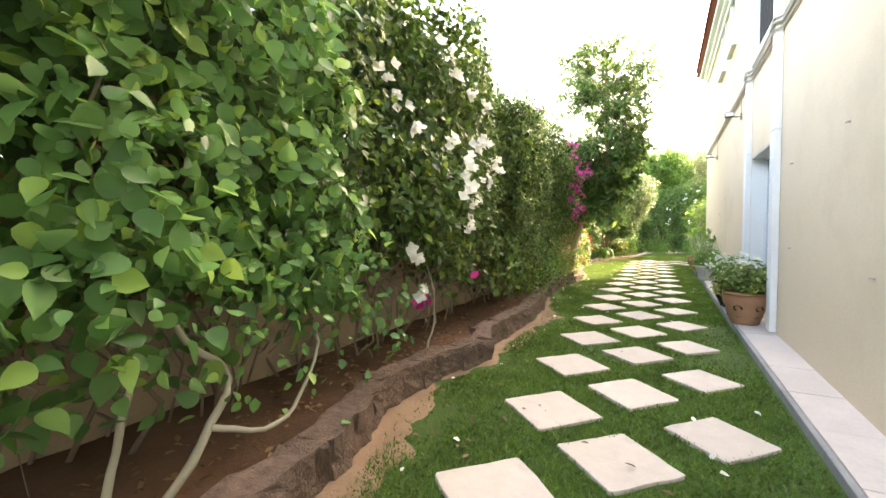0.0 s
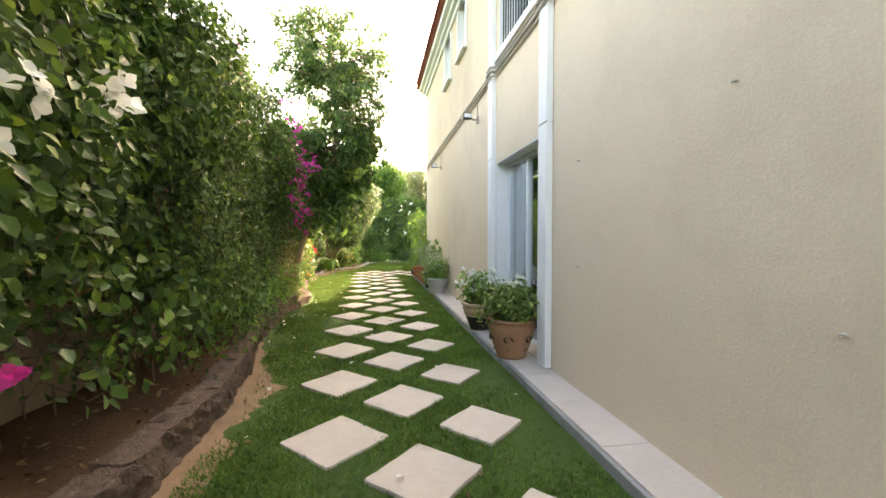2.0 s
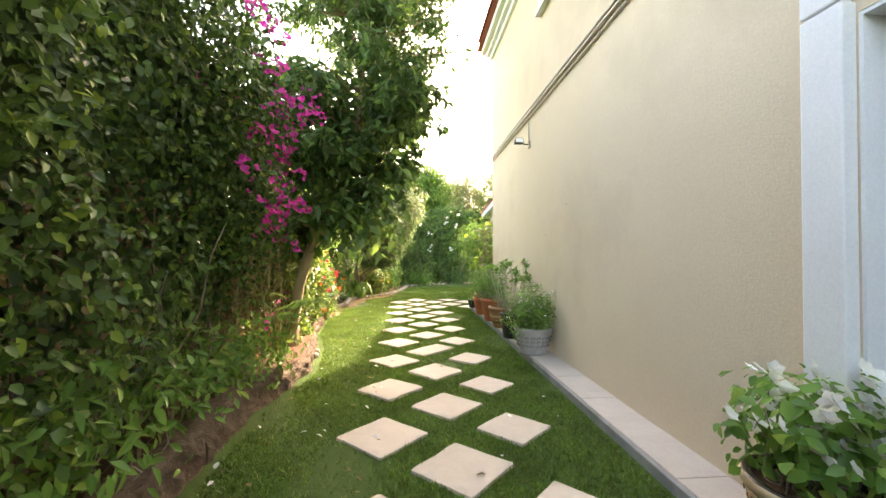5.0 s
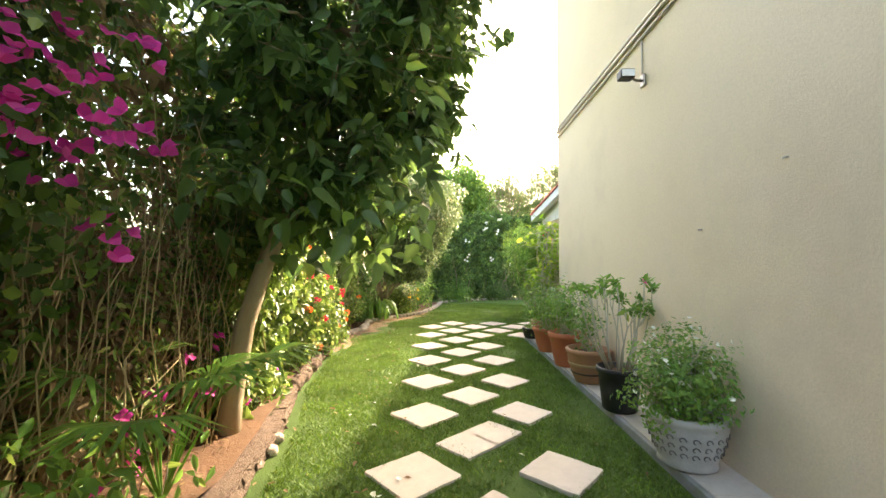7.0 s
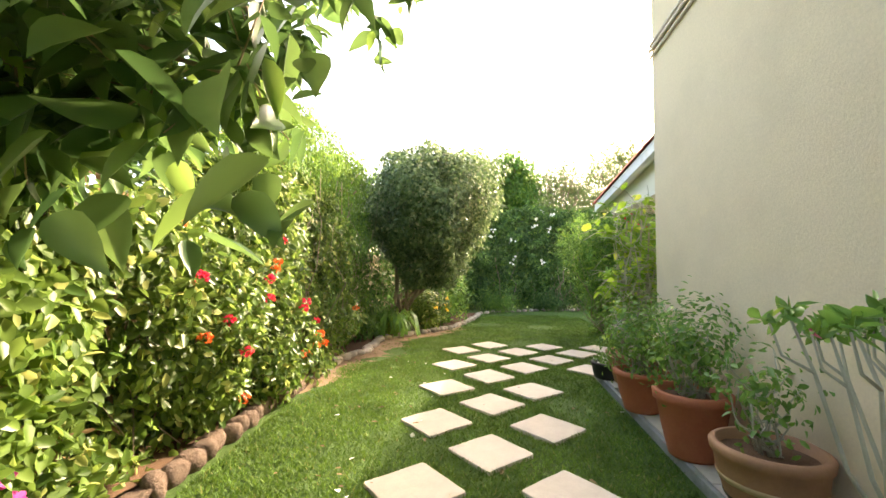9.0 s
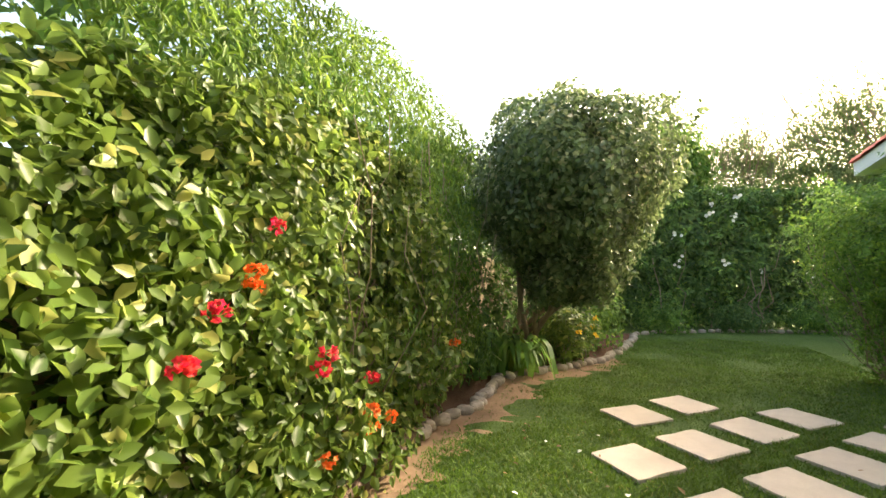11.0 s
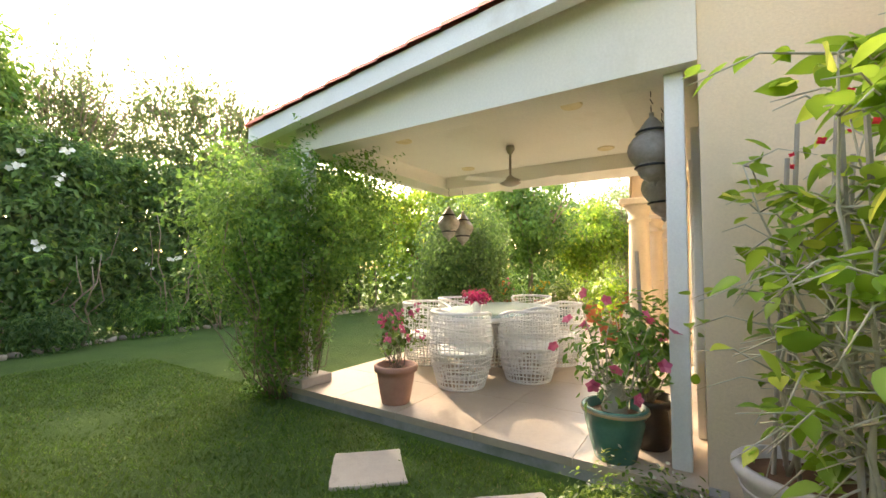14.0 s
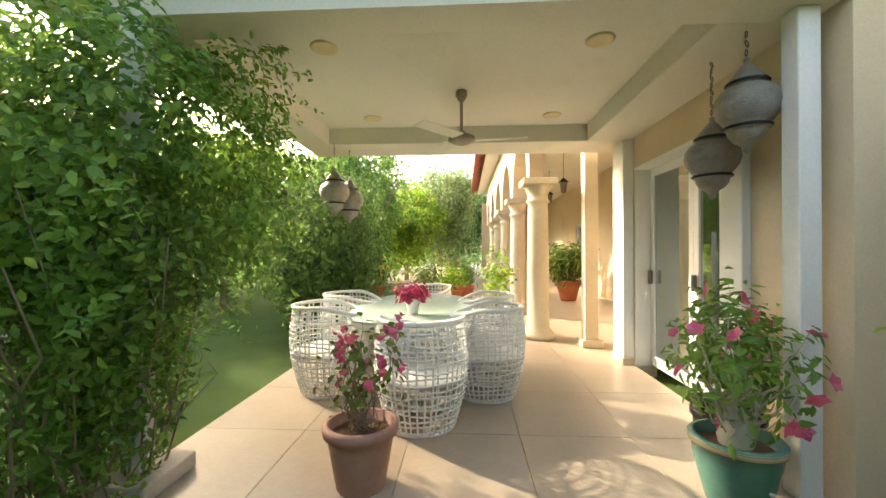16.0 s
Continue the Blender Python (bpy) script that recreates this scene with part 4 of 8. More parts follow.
def veranda_roof():
    """A lean-to roof that falls to the garden: gable triangle, boxed beam, coffered ceiling, fascia and clay tiles."""
    zr = lambda y: 2.945 + (21.38 - y) * 0.106     # underside of the rake at y
    xa, xb = 1.77, 5.25
    y_lo, y_hi = 21.38, BACK_Y - 0.02
    vs, fs = [], []
    for x in (xa + 0.10, xb):
        vs += [(x, y_lo, zr(y_lo) - 0.02), (x, y_hi, zr(y_hi) - 0.02), (x, y_hi, zr(y_hi) + 0.06), (x, y_lo, zr(y_lo) + 0.06)]
    fs = [(0, 1, 2, 3), (7, 6, 5, 4), (0, 4, 5, 1), (1, 5, 6, 2), (2, 6, 7, 3), (3, 7, 4, 0)]
    tagged(mesh_part("roof_veranda", vs, fs, M_SOFFIT), "cream sloping soffit of the veranda roof", "roof", kind="structure")
    vs = []
    for x in (xa - 0.03, xa + 0.097):
        vs += [(x, y_lo + 0.03, zr(y_lo) - 0.10), (x, y_hi, zr(y_hi) - 0.10), (x, y_hi, zr(y_hi) + 0.085), (x, y_lo + 0.03, zr(y_lo) + 0.085)]
    tagged(mesh_part("fascia", vs, fs, M_WHITE), "white fascia board along the veranda roof edge", "fascia", kind="structure")
    tagged(part("fascia_low", boxes([(xa + 0.1, xb, y_lo + 0.002, y_lo + 0.03, zr(y_lo) - 0.10, zr(y_lo) + 0.08)], 0.005), M_WHITE), "white fascia board along the low eave", "fascia", kind="structure")
    tiles = tagged(new("roof_tiles"), "red clay tiles capping the veranda roof", "roof", kind="structure")
    n = 13
    for i in range(n):
        ya = y_lo + 0.06 - (y_lo - y_hi) * i / n
        yb = ya - (y_lo - y_hi) / n * 1.05
        vv = []
        for k in range(5):
            a = math.pi * k / 4
            for y, lift in ((ya, 0.02), (yb, 0.0)):
                vv.append((xa + 0.04 + 0.115 * math.cos(a), y, zr(y) + 0.083 + lift + 0.085 * math.sin(a)))
        ff = [(2 * k, 2 * k + 1, 2 * k + 3, 2 * k + 2) for k in range(4)] + [(0, 2, 4, 6, 8)]
        mesh_part("roof_tile", vv, ff, M_ROOF, tiles, smooth=True)
    vs = [(xa + 0.15, y_lo + 0.05, zr(y_lo) + 0.10), (xb, y_lo + 0.05, zr(y_lo) + 0.10), (xb, y_hi, zr(y_hi) + 0.10), (xa + 0.15, y_hi, zr(y_hi) + 0.10)]
    mesh_part("tile_field", vs + [(a, b, c - 0.03) for a, b, c in vs], [(0, 1, 2, 3), (7, 6, 5, 4), (0, 4, 5, 1), (1, 5, 6, 2), (2, 6, 7, 3), (3, 7, 4, 0)], M_ROOF, tiles)
    # gable triangle over the boxed beam
    x0, x1 = BACK_X - 0.02, BACK_X + 0.24
    ya, yb = BACK_Y + 0.002, 20.86
    vs = []
    for x in (x0, x1):
        vs += [(x, ya, 2.695), (x, yb, 2.695), (x, yb, zr(yb) - 0.025), (x, ya, zr(ya) - 0.025)]
    # Ceiling cream in place of white: soft shade below the rake put into the colour.
    tagged(mesh_part("beam_west", vs, [(3, 2, 1, 0), (4, 5, 6, 7), (0, 1, 5, 4), (1, 2, 6, 5), (2, 3, 7, 6), (3, 0, 4, 7)], M_SOFFIT), "white boxed gable beam over the veranda posts, toned cream for soft shade", "beam", kind="structure")
    tagged(part("beam_north", boxes([(x1, xb, yb - 0.34, yb, 2.695, 2.96), (4.66, xb, BACK_Y, yb - 0.34, 2.695, 3.0), (x1, 4.66, BACK_Y + 0.002, BACK_Y + 0.5, 2.695, 3.3)], 0.01), M_SOFFIT), "cream boxed beams round the veranda ceiling", "beam", kind="structure")
    tagged(part("ceiling_veranda", boxes([(x1 + 0.003, 4.657, BACK_Y + 0.503, yb - 0.343, 2.89, 2.95)]), M_SOFFIT), "cream recessed veranda ceiling", "ceiling", kind="structure")


veranda_roof()
for nm, x0, x1, y0, y1 in (("post", 2.08, 2.20, 17.05, 17.165), ("post", 1.99, 2.11, 20.65, 20.77)):
    p = tagged(new("veranda_post"), "white square veranda post on a low stone foot" if y0 > 18 else "white square veranda post against the house corner", "post", "veranda posts", "structure")
    part("shaft", boxes([(x0, x1, y0, y1, TER_Z + (0.1 if y0 > 18 else 0), 2.693)], 0.008), M_WHITE, p)
    if y0 > 18:
        part("foot", boxes([(x0 - 0.13, x1 + 0.16, y0 - 0.13, y1 + 0.06, TER_Z, TER_Z + 0.098)], 0.012), M_PLINTH, p)

# wall under the veranda with the glazed doors
tagged(part("wall_veranda", boxes([(BACK_X + WALL_T, 2.97, BACK_Y - 0.25, BACK_Y, -0.1, EAVE_Z), (2.97, 4.60, BACK_Y - 0.25, BACK_Y, 2.36, EAVE_Z), (4.60, 5.0, BACK_Y - 0.25, BACK_Y, -0.1, EAVE_Z)]), M_WALL), "beige rendered wall behind the veranda", "wall", kind="structure")
tagged(part("pilaster", boxes([(4.60, 4.92, BACK_Y + 0.001, BACK_Y + 0.12, TER_Z + 0.08, 2.69)], 0.008), M_WHITE), "white pilaster beside the veranda door", "pilaster", kind="structure")
tagged(part("pilaster_foot", boxes([(4.585, 4.935, BACK_Y + 0.001, BACK_Y + 0.135, TER_Z, TER_Z + 0.078)], 0.008), M_CREAM), "cream stone foot of the pilaster", "pilaster", kind="structure")
tagged(part("pilaster", boxes([(2.715, 2.965, BACK_Y + 0.001, BACK_Y + 0.06, TER_Z, 2.50)], 0.008), M_WHITE), "white door surround beside the veranda door", "pilaster", kind="structure")


def veranda_door():
    top = tagged(new("door_2"), "white-framed glazed veranda door, closed", "door", kind="structure")
    gy = BACK_Y - 0.17
    x0, x1, z0, z1 = 2.97, 4.60, TER_Z, 2.36
    part("reveal", boxes([(x0 + 0.001, x0 + 0.03, gy, BACK_Y - 0.003, z0, z1), (x1 - 0.03, x1 - 0.001, gy, BACK_Y - 0.003, z0, z1), (x0 + 0.03, x1 - 0.03, gy, BACK_Y - 0.003, z1 - 0.03, z1 - 0.001)]), M_WHITE, top)
    mid = [x0 + 0.03, 3.715, x1 - 0.03]
    for a, b in zip(mid[:-1], mid[1:]):
        leaf = part("door_leaf", boxes([(a, a + 0.08, gy - 0.05, gy, z0 + 0.02, z1 - 0.03), (b - 0.08, b, gy - 0.05, gy, z0 + 0.02, z1 - 0.03), (a + 0.08, b - 0.08, gy - 0.05, gy, z1 - 0.11, z1 - 0.03), (a + 0.08, b - 0.08, gy - 0.05, gy, z0 + 0.02, z0 + 0.12)], 0.006), M_FRAME, top)
        pn = part("pane", boxes([(a + 0.081, b - 0.081, gy - 0.03, gy - 0.022, z0 + 0.12, z1 - 0.11)]), M_GLASS, leaf)
        pn.visible_shadow = False
        part("handle", boxes([(b - 0.06, b - 0.03, gy + 0.001, gy + 0.045, 1.05, 1.2)], 0.006), M_GREYMETAL, leaf)


veranda_door()
tagged(part("room_inside", boxes([(2.3, 4.9, 15.53, 15.56, 0, 2.6), (4.93, 4.96, 15.56, 16.7, 0, 2.6), (2.3, 4.9, 15.56, 16.7, 2.6, 2.64)]), M_ROOMSHADE), "backdrop room behind the veranda door, coloured near black for shade", "wall", kind="structure")


def fan(at):
    e = thing("ceiling_fan", at, "cream three-bladed ceiling fan hanging from the veranda ceiling", "ceiling fan")
    vs, fs = lathe([(0.0, 0.0), (0.05, 0.0), (0.055, -0.04), (0.03, -0.09), (0.014, -0.10), (0.014, -0.36), (0.03, -0.37), (0.05, -0.39), (0.12, -0.42), (0.125, -0.46), (0.06, -0.49), (0.0, -0.50)], 24)
    mesh_part("motor", vs, fs, surface("fan_bronze", (0.28, 0.24, 0.19), (0.36, 0.31, 0.25), 6, 50, 0.4, 0.05, metal=0.5), e, "", True)
    for k in range(3):
        bm = boxes([(0.11, 0.60, -0.065, 0.065, -0.452, -0.444)], 0.003)
        bmesh.ops.transform(bm, matrix=pose(0, 0, 0, 8, 0, 20 + 120 * k), verts=bm.verts[:])
        part("blade", bm, M_SOFFIT, e)


fan((3.6, 18.92, 2.888))
for x, y in ((2.75, 19.9), (2.75, 17.95), (4.3, 19.9), (4.3, 17.95)):
    e = thing("downlight", (x, y, 2.889), "round recessed downlight with a yellowed rim", "downlight", "downlights in the veranda ceiling")
    vs, fs = lathe([(0.0, -0.004), (0.07, -0.004), (0.095, -0.012), (0.10, 0.0)], 24)
    mesh_part("rim", vs, fs, M_RIM, e, "", True)


def lantern(at, s=1.0, name="hanging_lantern", label="onion-shaped pierced pewter lantern hung on a chain"):
    e = thing(name, at, label, "lantern", "lanterns under the veranda roof")
    prof = [(0.0, 0.0), (0.018, -0.012), (0.02, -0.03), (0.014, -0.04), (0.035, -0.06), (0.075, -0.11), (0.105, -0.155), (0.118, -0.165), (0.118, -0.178), (0.10, -0.188), (0.145, -0.215), (0.178, -0.265),
            (0.186, -0.315), (0.172, -0.37), (0.135, -0.425), (0.118, -0.438), (0.132, -0.448), (0.130, -0.462), (0.112, -0.472), (0.108, -0.50), (0.085, -0.535), (0.045, -0.565), (0.022, -0.585), (0.026, -0.60), (0.012, -0.615), (0.0, -0.625)]
    vs, fs = lathe([(r * s, z * s) for r, z in prof], 24)
    mesh_part("lantern_body", vs, fs, M_PEWTER, e, "", True)
    for z, r in ((-0.172, 0.116), (-0.455, 0.130)):
        vs, fs = lathe([(r * s, (z + 0.01) * s), ((r + 0.008) * s, z * s), (r * s, (z - 0.01) * s)], 24)
        mesh_part("ring_band", vs, fs, M_IRON, e, "", True)
    vs, fs = [], []
    top = 2.70 - at[2]
    n = max(2, int(top / 0.045))
    for k in range(n):
        z = top * k / n
        tube([(0.010 * math.cos(q * 1.047), 0.010 * math.sin(q * 1.047) if k % 2 else 0.003, z + 0.024 + 0.022 * math.sin(q * 1.047)) for q in range(7)], 0.0028, 4, vs, fs)
    mesh_part("chain", vs, fs, M_IRON, e)


lantern((2.32, 17.26, 2.54), 0.9)
lantern((2.72, 17.22, 2.33), 0.9)
lantern((4.62, 20.44, 2.42), 0.95)
lantern((4.90, 20.34, 2.36), 0.95)


# ---- table and chairs ----
def wicker_chair(at, turn):
    """A barrel chair woven of white resin strands on an open lattice."""
    e = thing("wicker_chair", at, "white woven wicker barrel chair beside the dining table", "chair", "chairs round the table")
    R = lambda u: 0.245 + 0.10 * math.sin(min(1.0, u * 1.1) * math.pi * 0.72)     # barrel radius by height share
    H = lambda a: 0.80 - 0.10 * max(0.0, -math.cos(a)) ** 1.2          # the rim dips towards the sitter
    rc = random.Random(5)
    vs, fs = [], []
    n = 40
    for i in range(n):
        a = 2 * math.pi * (i + rc.uniform(-0.14, 0.14)) / n
        lean = rc.uniform(-0.04, 0.04)
        pts = [(R(u) * math.cos(a + lean * u), R(u) * math.sin(a + lean * u), u * H(a)) for u in [0, 0.15, 0.3, 0.45, 0.6, 0.75, 0.9, 1.0]]
        tube(pts, 0.0072, 5, vs, fs)
    mesh_part("upright_weave", vs, fs, M_WICKER, e, "", True, "stuff")
    vs, fs = [], []
    m = 60
    for k in range(17):
        u = 0.045 + 0.055 * k + rc.uniform(-0.004, 0.004)
        ph, am = rc.uniform(0, 6.28), rc.uniform(0.004, 0.010)
        pts = []
        for i in range(m + 1):
            a = 2 * math.pi * i / m
            w = 0.006 * (1 if i % 2 else -1) * (1 if k % 2 else -1)
            pts.append(((R(u) + w) * math.cos(a), (R(u) + w) * math.sin(a), u * H(a) + am * math.sin(a * 4 + ph)))
        tube(pts, 0.0072, 5, vs, fs)
    mesh_part("cross_weave", vs, fs, M_WICKER, e, "", True, "stuff")
    rim = [((R(1.0)) * math.cos(2 * math.pi * i / 40), R(1.0) * math.sin(2 * math.pi * i / 40), H(2 * math.pi * i / 40)) for i in range(41)]
    vs, fs = tube(rim, 0.019, 8)
    mesh_part("rim", vs, fs, M_WICKER, e, "", True)
    vs, fs = lathe([(0.0, 0.40), (0.31, 0.40), (0.325, 0.385), (0.31, 0.36), (0.0, 0.36)], 32)
    mesh_part("seat", vs, fs, M_WICKER, e, "", True)
    vs, fs = tube([(0.245 * math.cos(2 * math.pi * i / 40), 0.245 * math.sin(2 * math.pi * i / 40), 0.012) for i in range(41)], 0.012, 6)
    mesh_part("foot_ring", vs, fs, M_WICKER, e, "", True)
    e.matrix_basis = Matrix.Translation(at) @ pose(0, 0, 0, 0, 0, turn)
    return e


chair = wicker_chair((2.93, 19.22, TER_Z), 180)
for x, y, turn in ((3.58, 18.70, 262), (4.55, 18.66, 275), (3.62, 20.16, 100), (4.55, 20.2, 88), (5.62, 19.42, 2)):
    copy_thing(chair, Matrix.Translation((x, y, TER_Z)) @ pose(0, 0, 0, 0, 0, turn))


def dining_table():
    e = thing("dining_table", (4.22, 19.42, TER_Z), "oblong glass-topped dining table on a white woven base", "table")
    a, b = 1.10, 0.62
    def ring(k, z, n=48):
        out = []
        for i in range(n):
            t = 2 * math.pi * i / n
            c, s = math.cos(t), math.sin(t)
            out.append((a * k * math.copysign(abs(c) ** 0.75, c), b * k * math.copysign(abs(s) ** 0.75, s), z))
        return out
    vs = ring(0.985, 0.70) + ring(1.0, 0.706) + ring(1.0, 0.716) + ring(0.985, 0.722)
    fs = [tuple(range(48))[::-1], tuple(range(144, 192))]
    for l in range(3):
        fs += [(48 * l + i, 48 * l + (i + 1) % 48, 48 * (l + 1) + (i + 1) % 48, 48 * (l + 1) + i) for i in range(48)]
    mesh_part("glass_top", vs, fs, M_TABLEGLASS, e, "frosted pale green glass top")
    vs = ring(0.97, 0.64) + ring(0.99, 0.655) + ring(0.99, 0.69) + ring(0.97, 0.698)
    mesh_part("table_rim", vs, fs, M_WICKER, e, "", True)
    vs, fs = [], []
    for i in range(40):
        t = 2 * math.pi * i / 40
        tube([(0.5 * math.cos(t), 0.3 * math.sin(t), 0.0), (0.42 * math.cos(t), 0.25 * math.sin(t), 0.35), (0.5 * math.cos(t), 0.3 * math.sin(t), 0.65)], 0.011, 5, vs, fs)
    for k in range(14):
        z = 0.02 + 0.045 * k
        q = 0.42 + 0.08 * ((z - 0.33) / 0.33) ** 2
        tube([(q * math.cos(2 * math.pi * i / 36), q * 0.6 * math.sin(2 * math.pi * i / 36), z) for i in range(37)], 0.010, 5, vs, fs)
    mesh_part("woven_base", vs, fs, M_WICKER, e, "", True)


dining_table()


# ---- pots and their plants ----
def pot(at, profile, mat, label, seg=32, soil_z=None, bands=(), thick=0.025):
    """A turned pot with a hollow mouth, its soil and raised bands (z0, z1, swell, material)."""
    e = thing("plant_pot", at, label, "plant pot", "potted plants")
    r_top, z_top = profile[-1]
    soil_z = soil_z or z_top - 0.05
    prof = [(0.0, 0.0)] + list(profile) + [(r_top - thick, z_top), (r_top - thick - 0.005, soil_z - 0.03), (0.0, soil_z - 0.03)]
    vs, fs = lathe(prof, seg)
    mesh_part("pot_body", vs, fs, mat, e, "", True)
    vs, fs = lathe([(0.0, soil_z + 0.01), ((r_top - thick) * 0.6, soil_z + 0.006), (r_top - thick - 0.003, soil_z - 0.01)], 24)
    mesh_part("potting_soil", [(x, y, z + 0.008 * noise.noise(Vector((x * 30, y * 30, 0)))) for x, y, z in vs], fs, M_SOIL, e, "", True)

    def rad(z):
        return float(np.interp(z, [q[1] for q in profile], [q[0] for q in profile]))
    for z0, z1, swell, m in bands:
        vs, fs = lathe([(rad(z0) - 0.002, z0), (rad(z0) + swell, z0 + 0.003), (rad((z0 + z1) / 2) + swell * 1.1, (z0 + z1) / 2), (rad(z1) + swell, z1 - 0.003), (rad(z1) - 0.002, z1)], seg)
        mesh_part("relief_band", vs, fs, m, e, "", True)
    return e


def studs(e, z, r, n, size, mat, name="relief", hook=False):
    """A ring of carved scrolls round a pot."""
    vs, fs = [], []
    for i in range(n):
        a = 2 * math.pi * i / n
        pts = []
        for k in range(7):
            t = k / 6 * 4.6
            q = size * (1 - 0.13 * k)
            da, dz = q * math.cos(t) / r, q * math.sin(t)
            pts.append(((r + 0.004) * math.cos(a + da), (r + 0.004) * math.sin(a + da), z + dz))
        tube(pts, size * 0.16, 4, vs, fs)
    mesh_part(name, vs, fs, mat, e, "", True, "stuff")


def plant(at, name, label, category="plant", group="potted plants"):
    return thing(name, at, label, category, group)


def bushy(e, n, centre, radii, size, mat, width=0.55, stems=14, stem_mat=None, rad=0.006, root_r=0.05, shell=0.7, seed=1.0, droop=0.3):
    p, o = blob_points(n, centre, radii, shell, 0.35, 1.4, seed)
    leaf_cloud("foliage", p, o + np.array([0, 0, 0.5]), size, width, mat, e, droop)
    q = p[rng.integers(0, n, stems)]
    roots = [(root_r * math.cos(i * 2.4), root_r * math.sin(i * 2.4), 0.0) for i in range(stems)]
    twigs(stems, roots, q, rad, e, stem_mat or M_TWIG, wander=0.04)
    return p, o


AP = 0.079      # top of the apron


def pots_by_the_door():
    e = pot((0.80, 6.32, AP), [(0.165, 0), (0.17, 0.02), (0.215, 0.16), (0.26, 0.30), (0.268, 0.36), (0.255, 0.40), (0.275, 0.405), (0.285, 0.425), (0.275, 0.44)], M_TERRA_D, "large carved brown terracotta pot on the apron by the glass door", bands=[(0.375, 0.395, 0.008, M_TERRA_D)])
    studs(e, 0.22, 0.238, 6, 0.065, M_GLAZE, "carved_figure")
    studs(e, 0.10, 0.195, 6, 0.03, M_GLAZE, "carved_figure")
    p = plant((0.80, 6.32, AP + 0.39), "flowering_plant", "bushy green pot plant with a few white flowers")
    q, o = bushy(p, 1500, (0, 0, 0.21), (0.37, 0.37, 0.26), 0.062, M_LEAF_HIB, 0.6, 26, None, 0.006, 0.12, 0.75, 2.0)
    blossoms("blossom", q[np.argsort(-q[:, 2])[:60:2]] + [0, 0, 0.03], 0.035, 5, M_PET_WHITE, p)

    e = pot((0.80, 7.72, AP), [(0.14, 0), (0.145, 0.02), (0.185, 0.12), (0.225, 0.24), (0.25, 0.33), (0.245, 0.36), (0.262, 0.37), (0.27, 0.39), (0.258, 0.405)], M_GLAZE, "dark glazed pot with ochre relief bands by the glass door",
            bands=[(0.345, 0.40, 0.012, M_BAND), (0.205, 0.338, 0.004, M_BAND), (0.268, 0.276, 0.009, M_BAND), (0.198, 0.208, 0.009, M_BAND)])
    studs(e, 0.305, 0.247, 18, 0.024, M_TERRA_D)
    studs(e, 0.238, 0.229, 16, 0.026, M_TERRA_D)
    p = plant((0.80, 7.72, AP + 0.36), "flowering_plant", "pot plant covered in white flowers")
    q, o = bushy(p, 800, (0, 0, 0.24), (0.34, 0.34, 0.26), 0.07, M_LEAF_POT, 0.6, 26, None, 0.006, 0.1, 0.7, 3.0)
    top = q[(q[:, 2] > 0.2)]
    blossoms("blossom", top[rng.integers(0, len(top), 120)] + np.array([-0.02, -0.03, 0.03]), 0.046, 5, M_PET_WHITE, p)


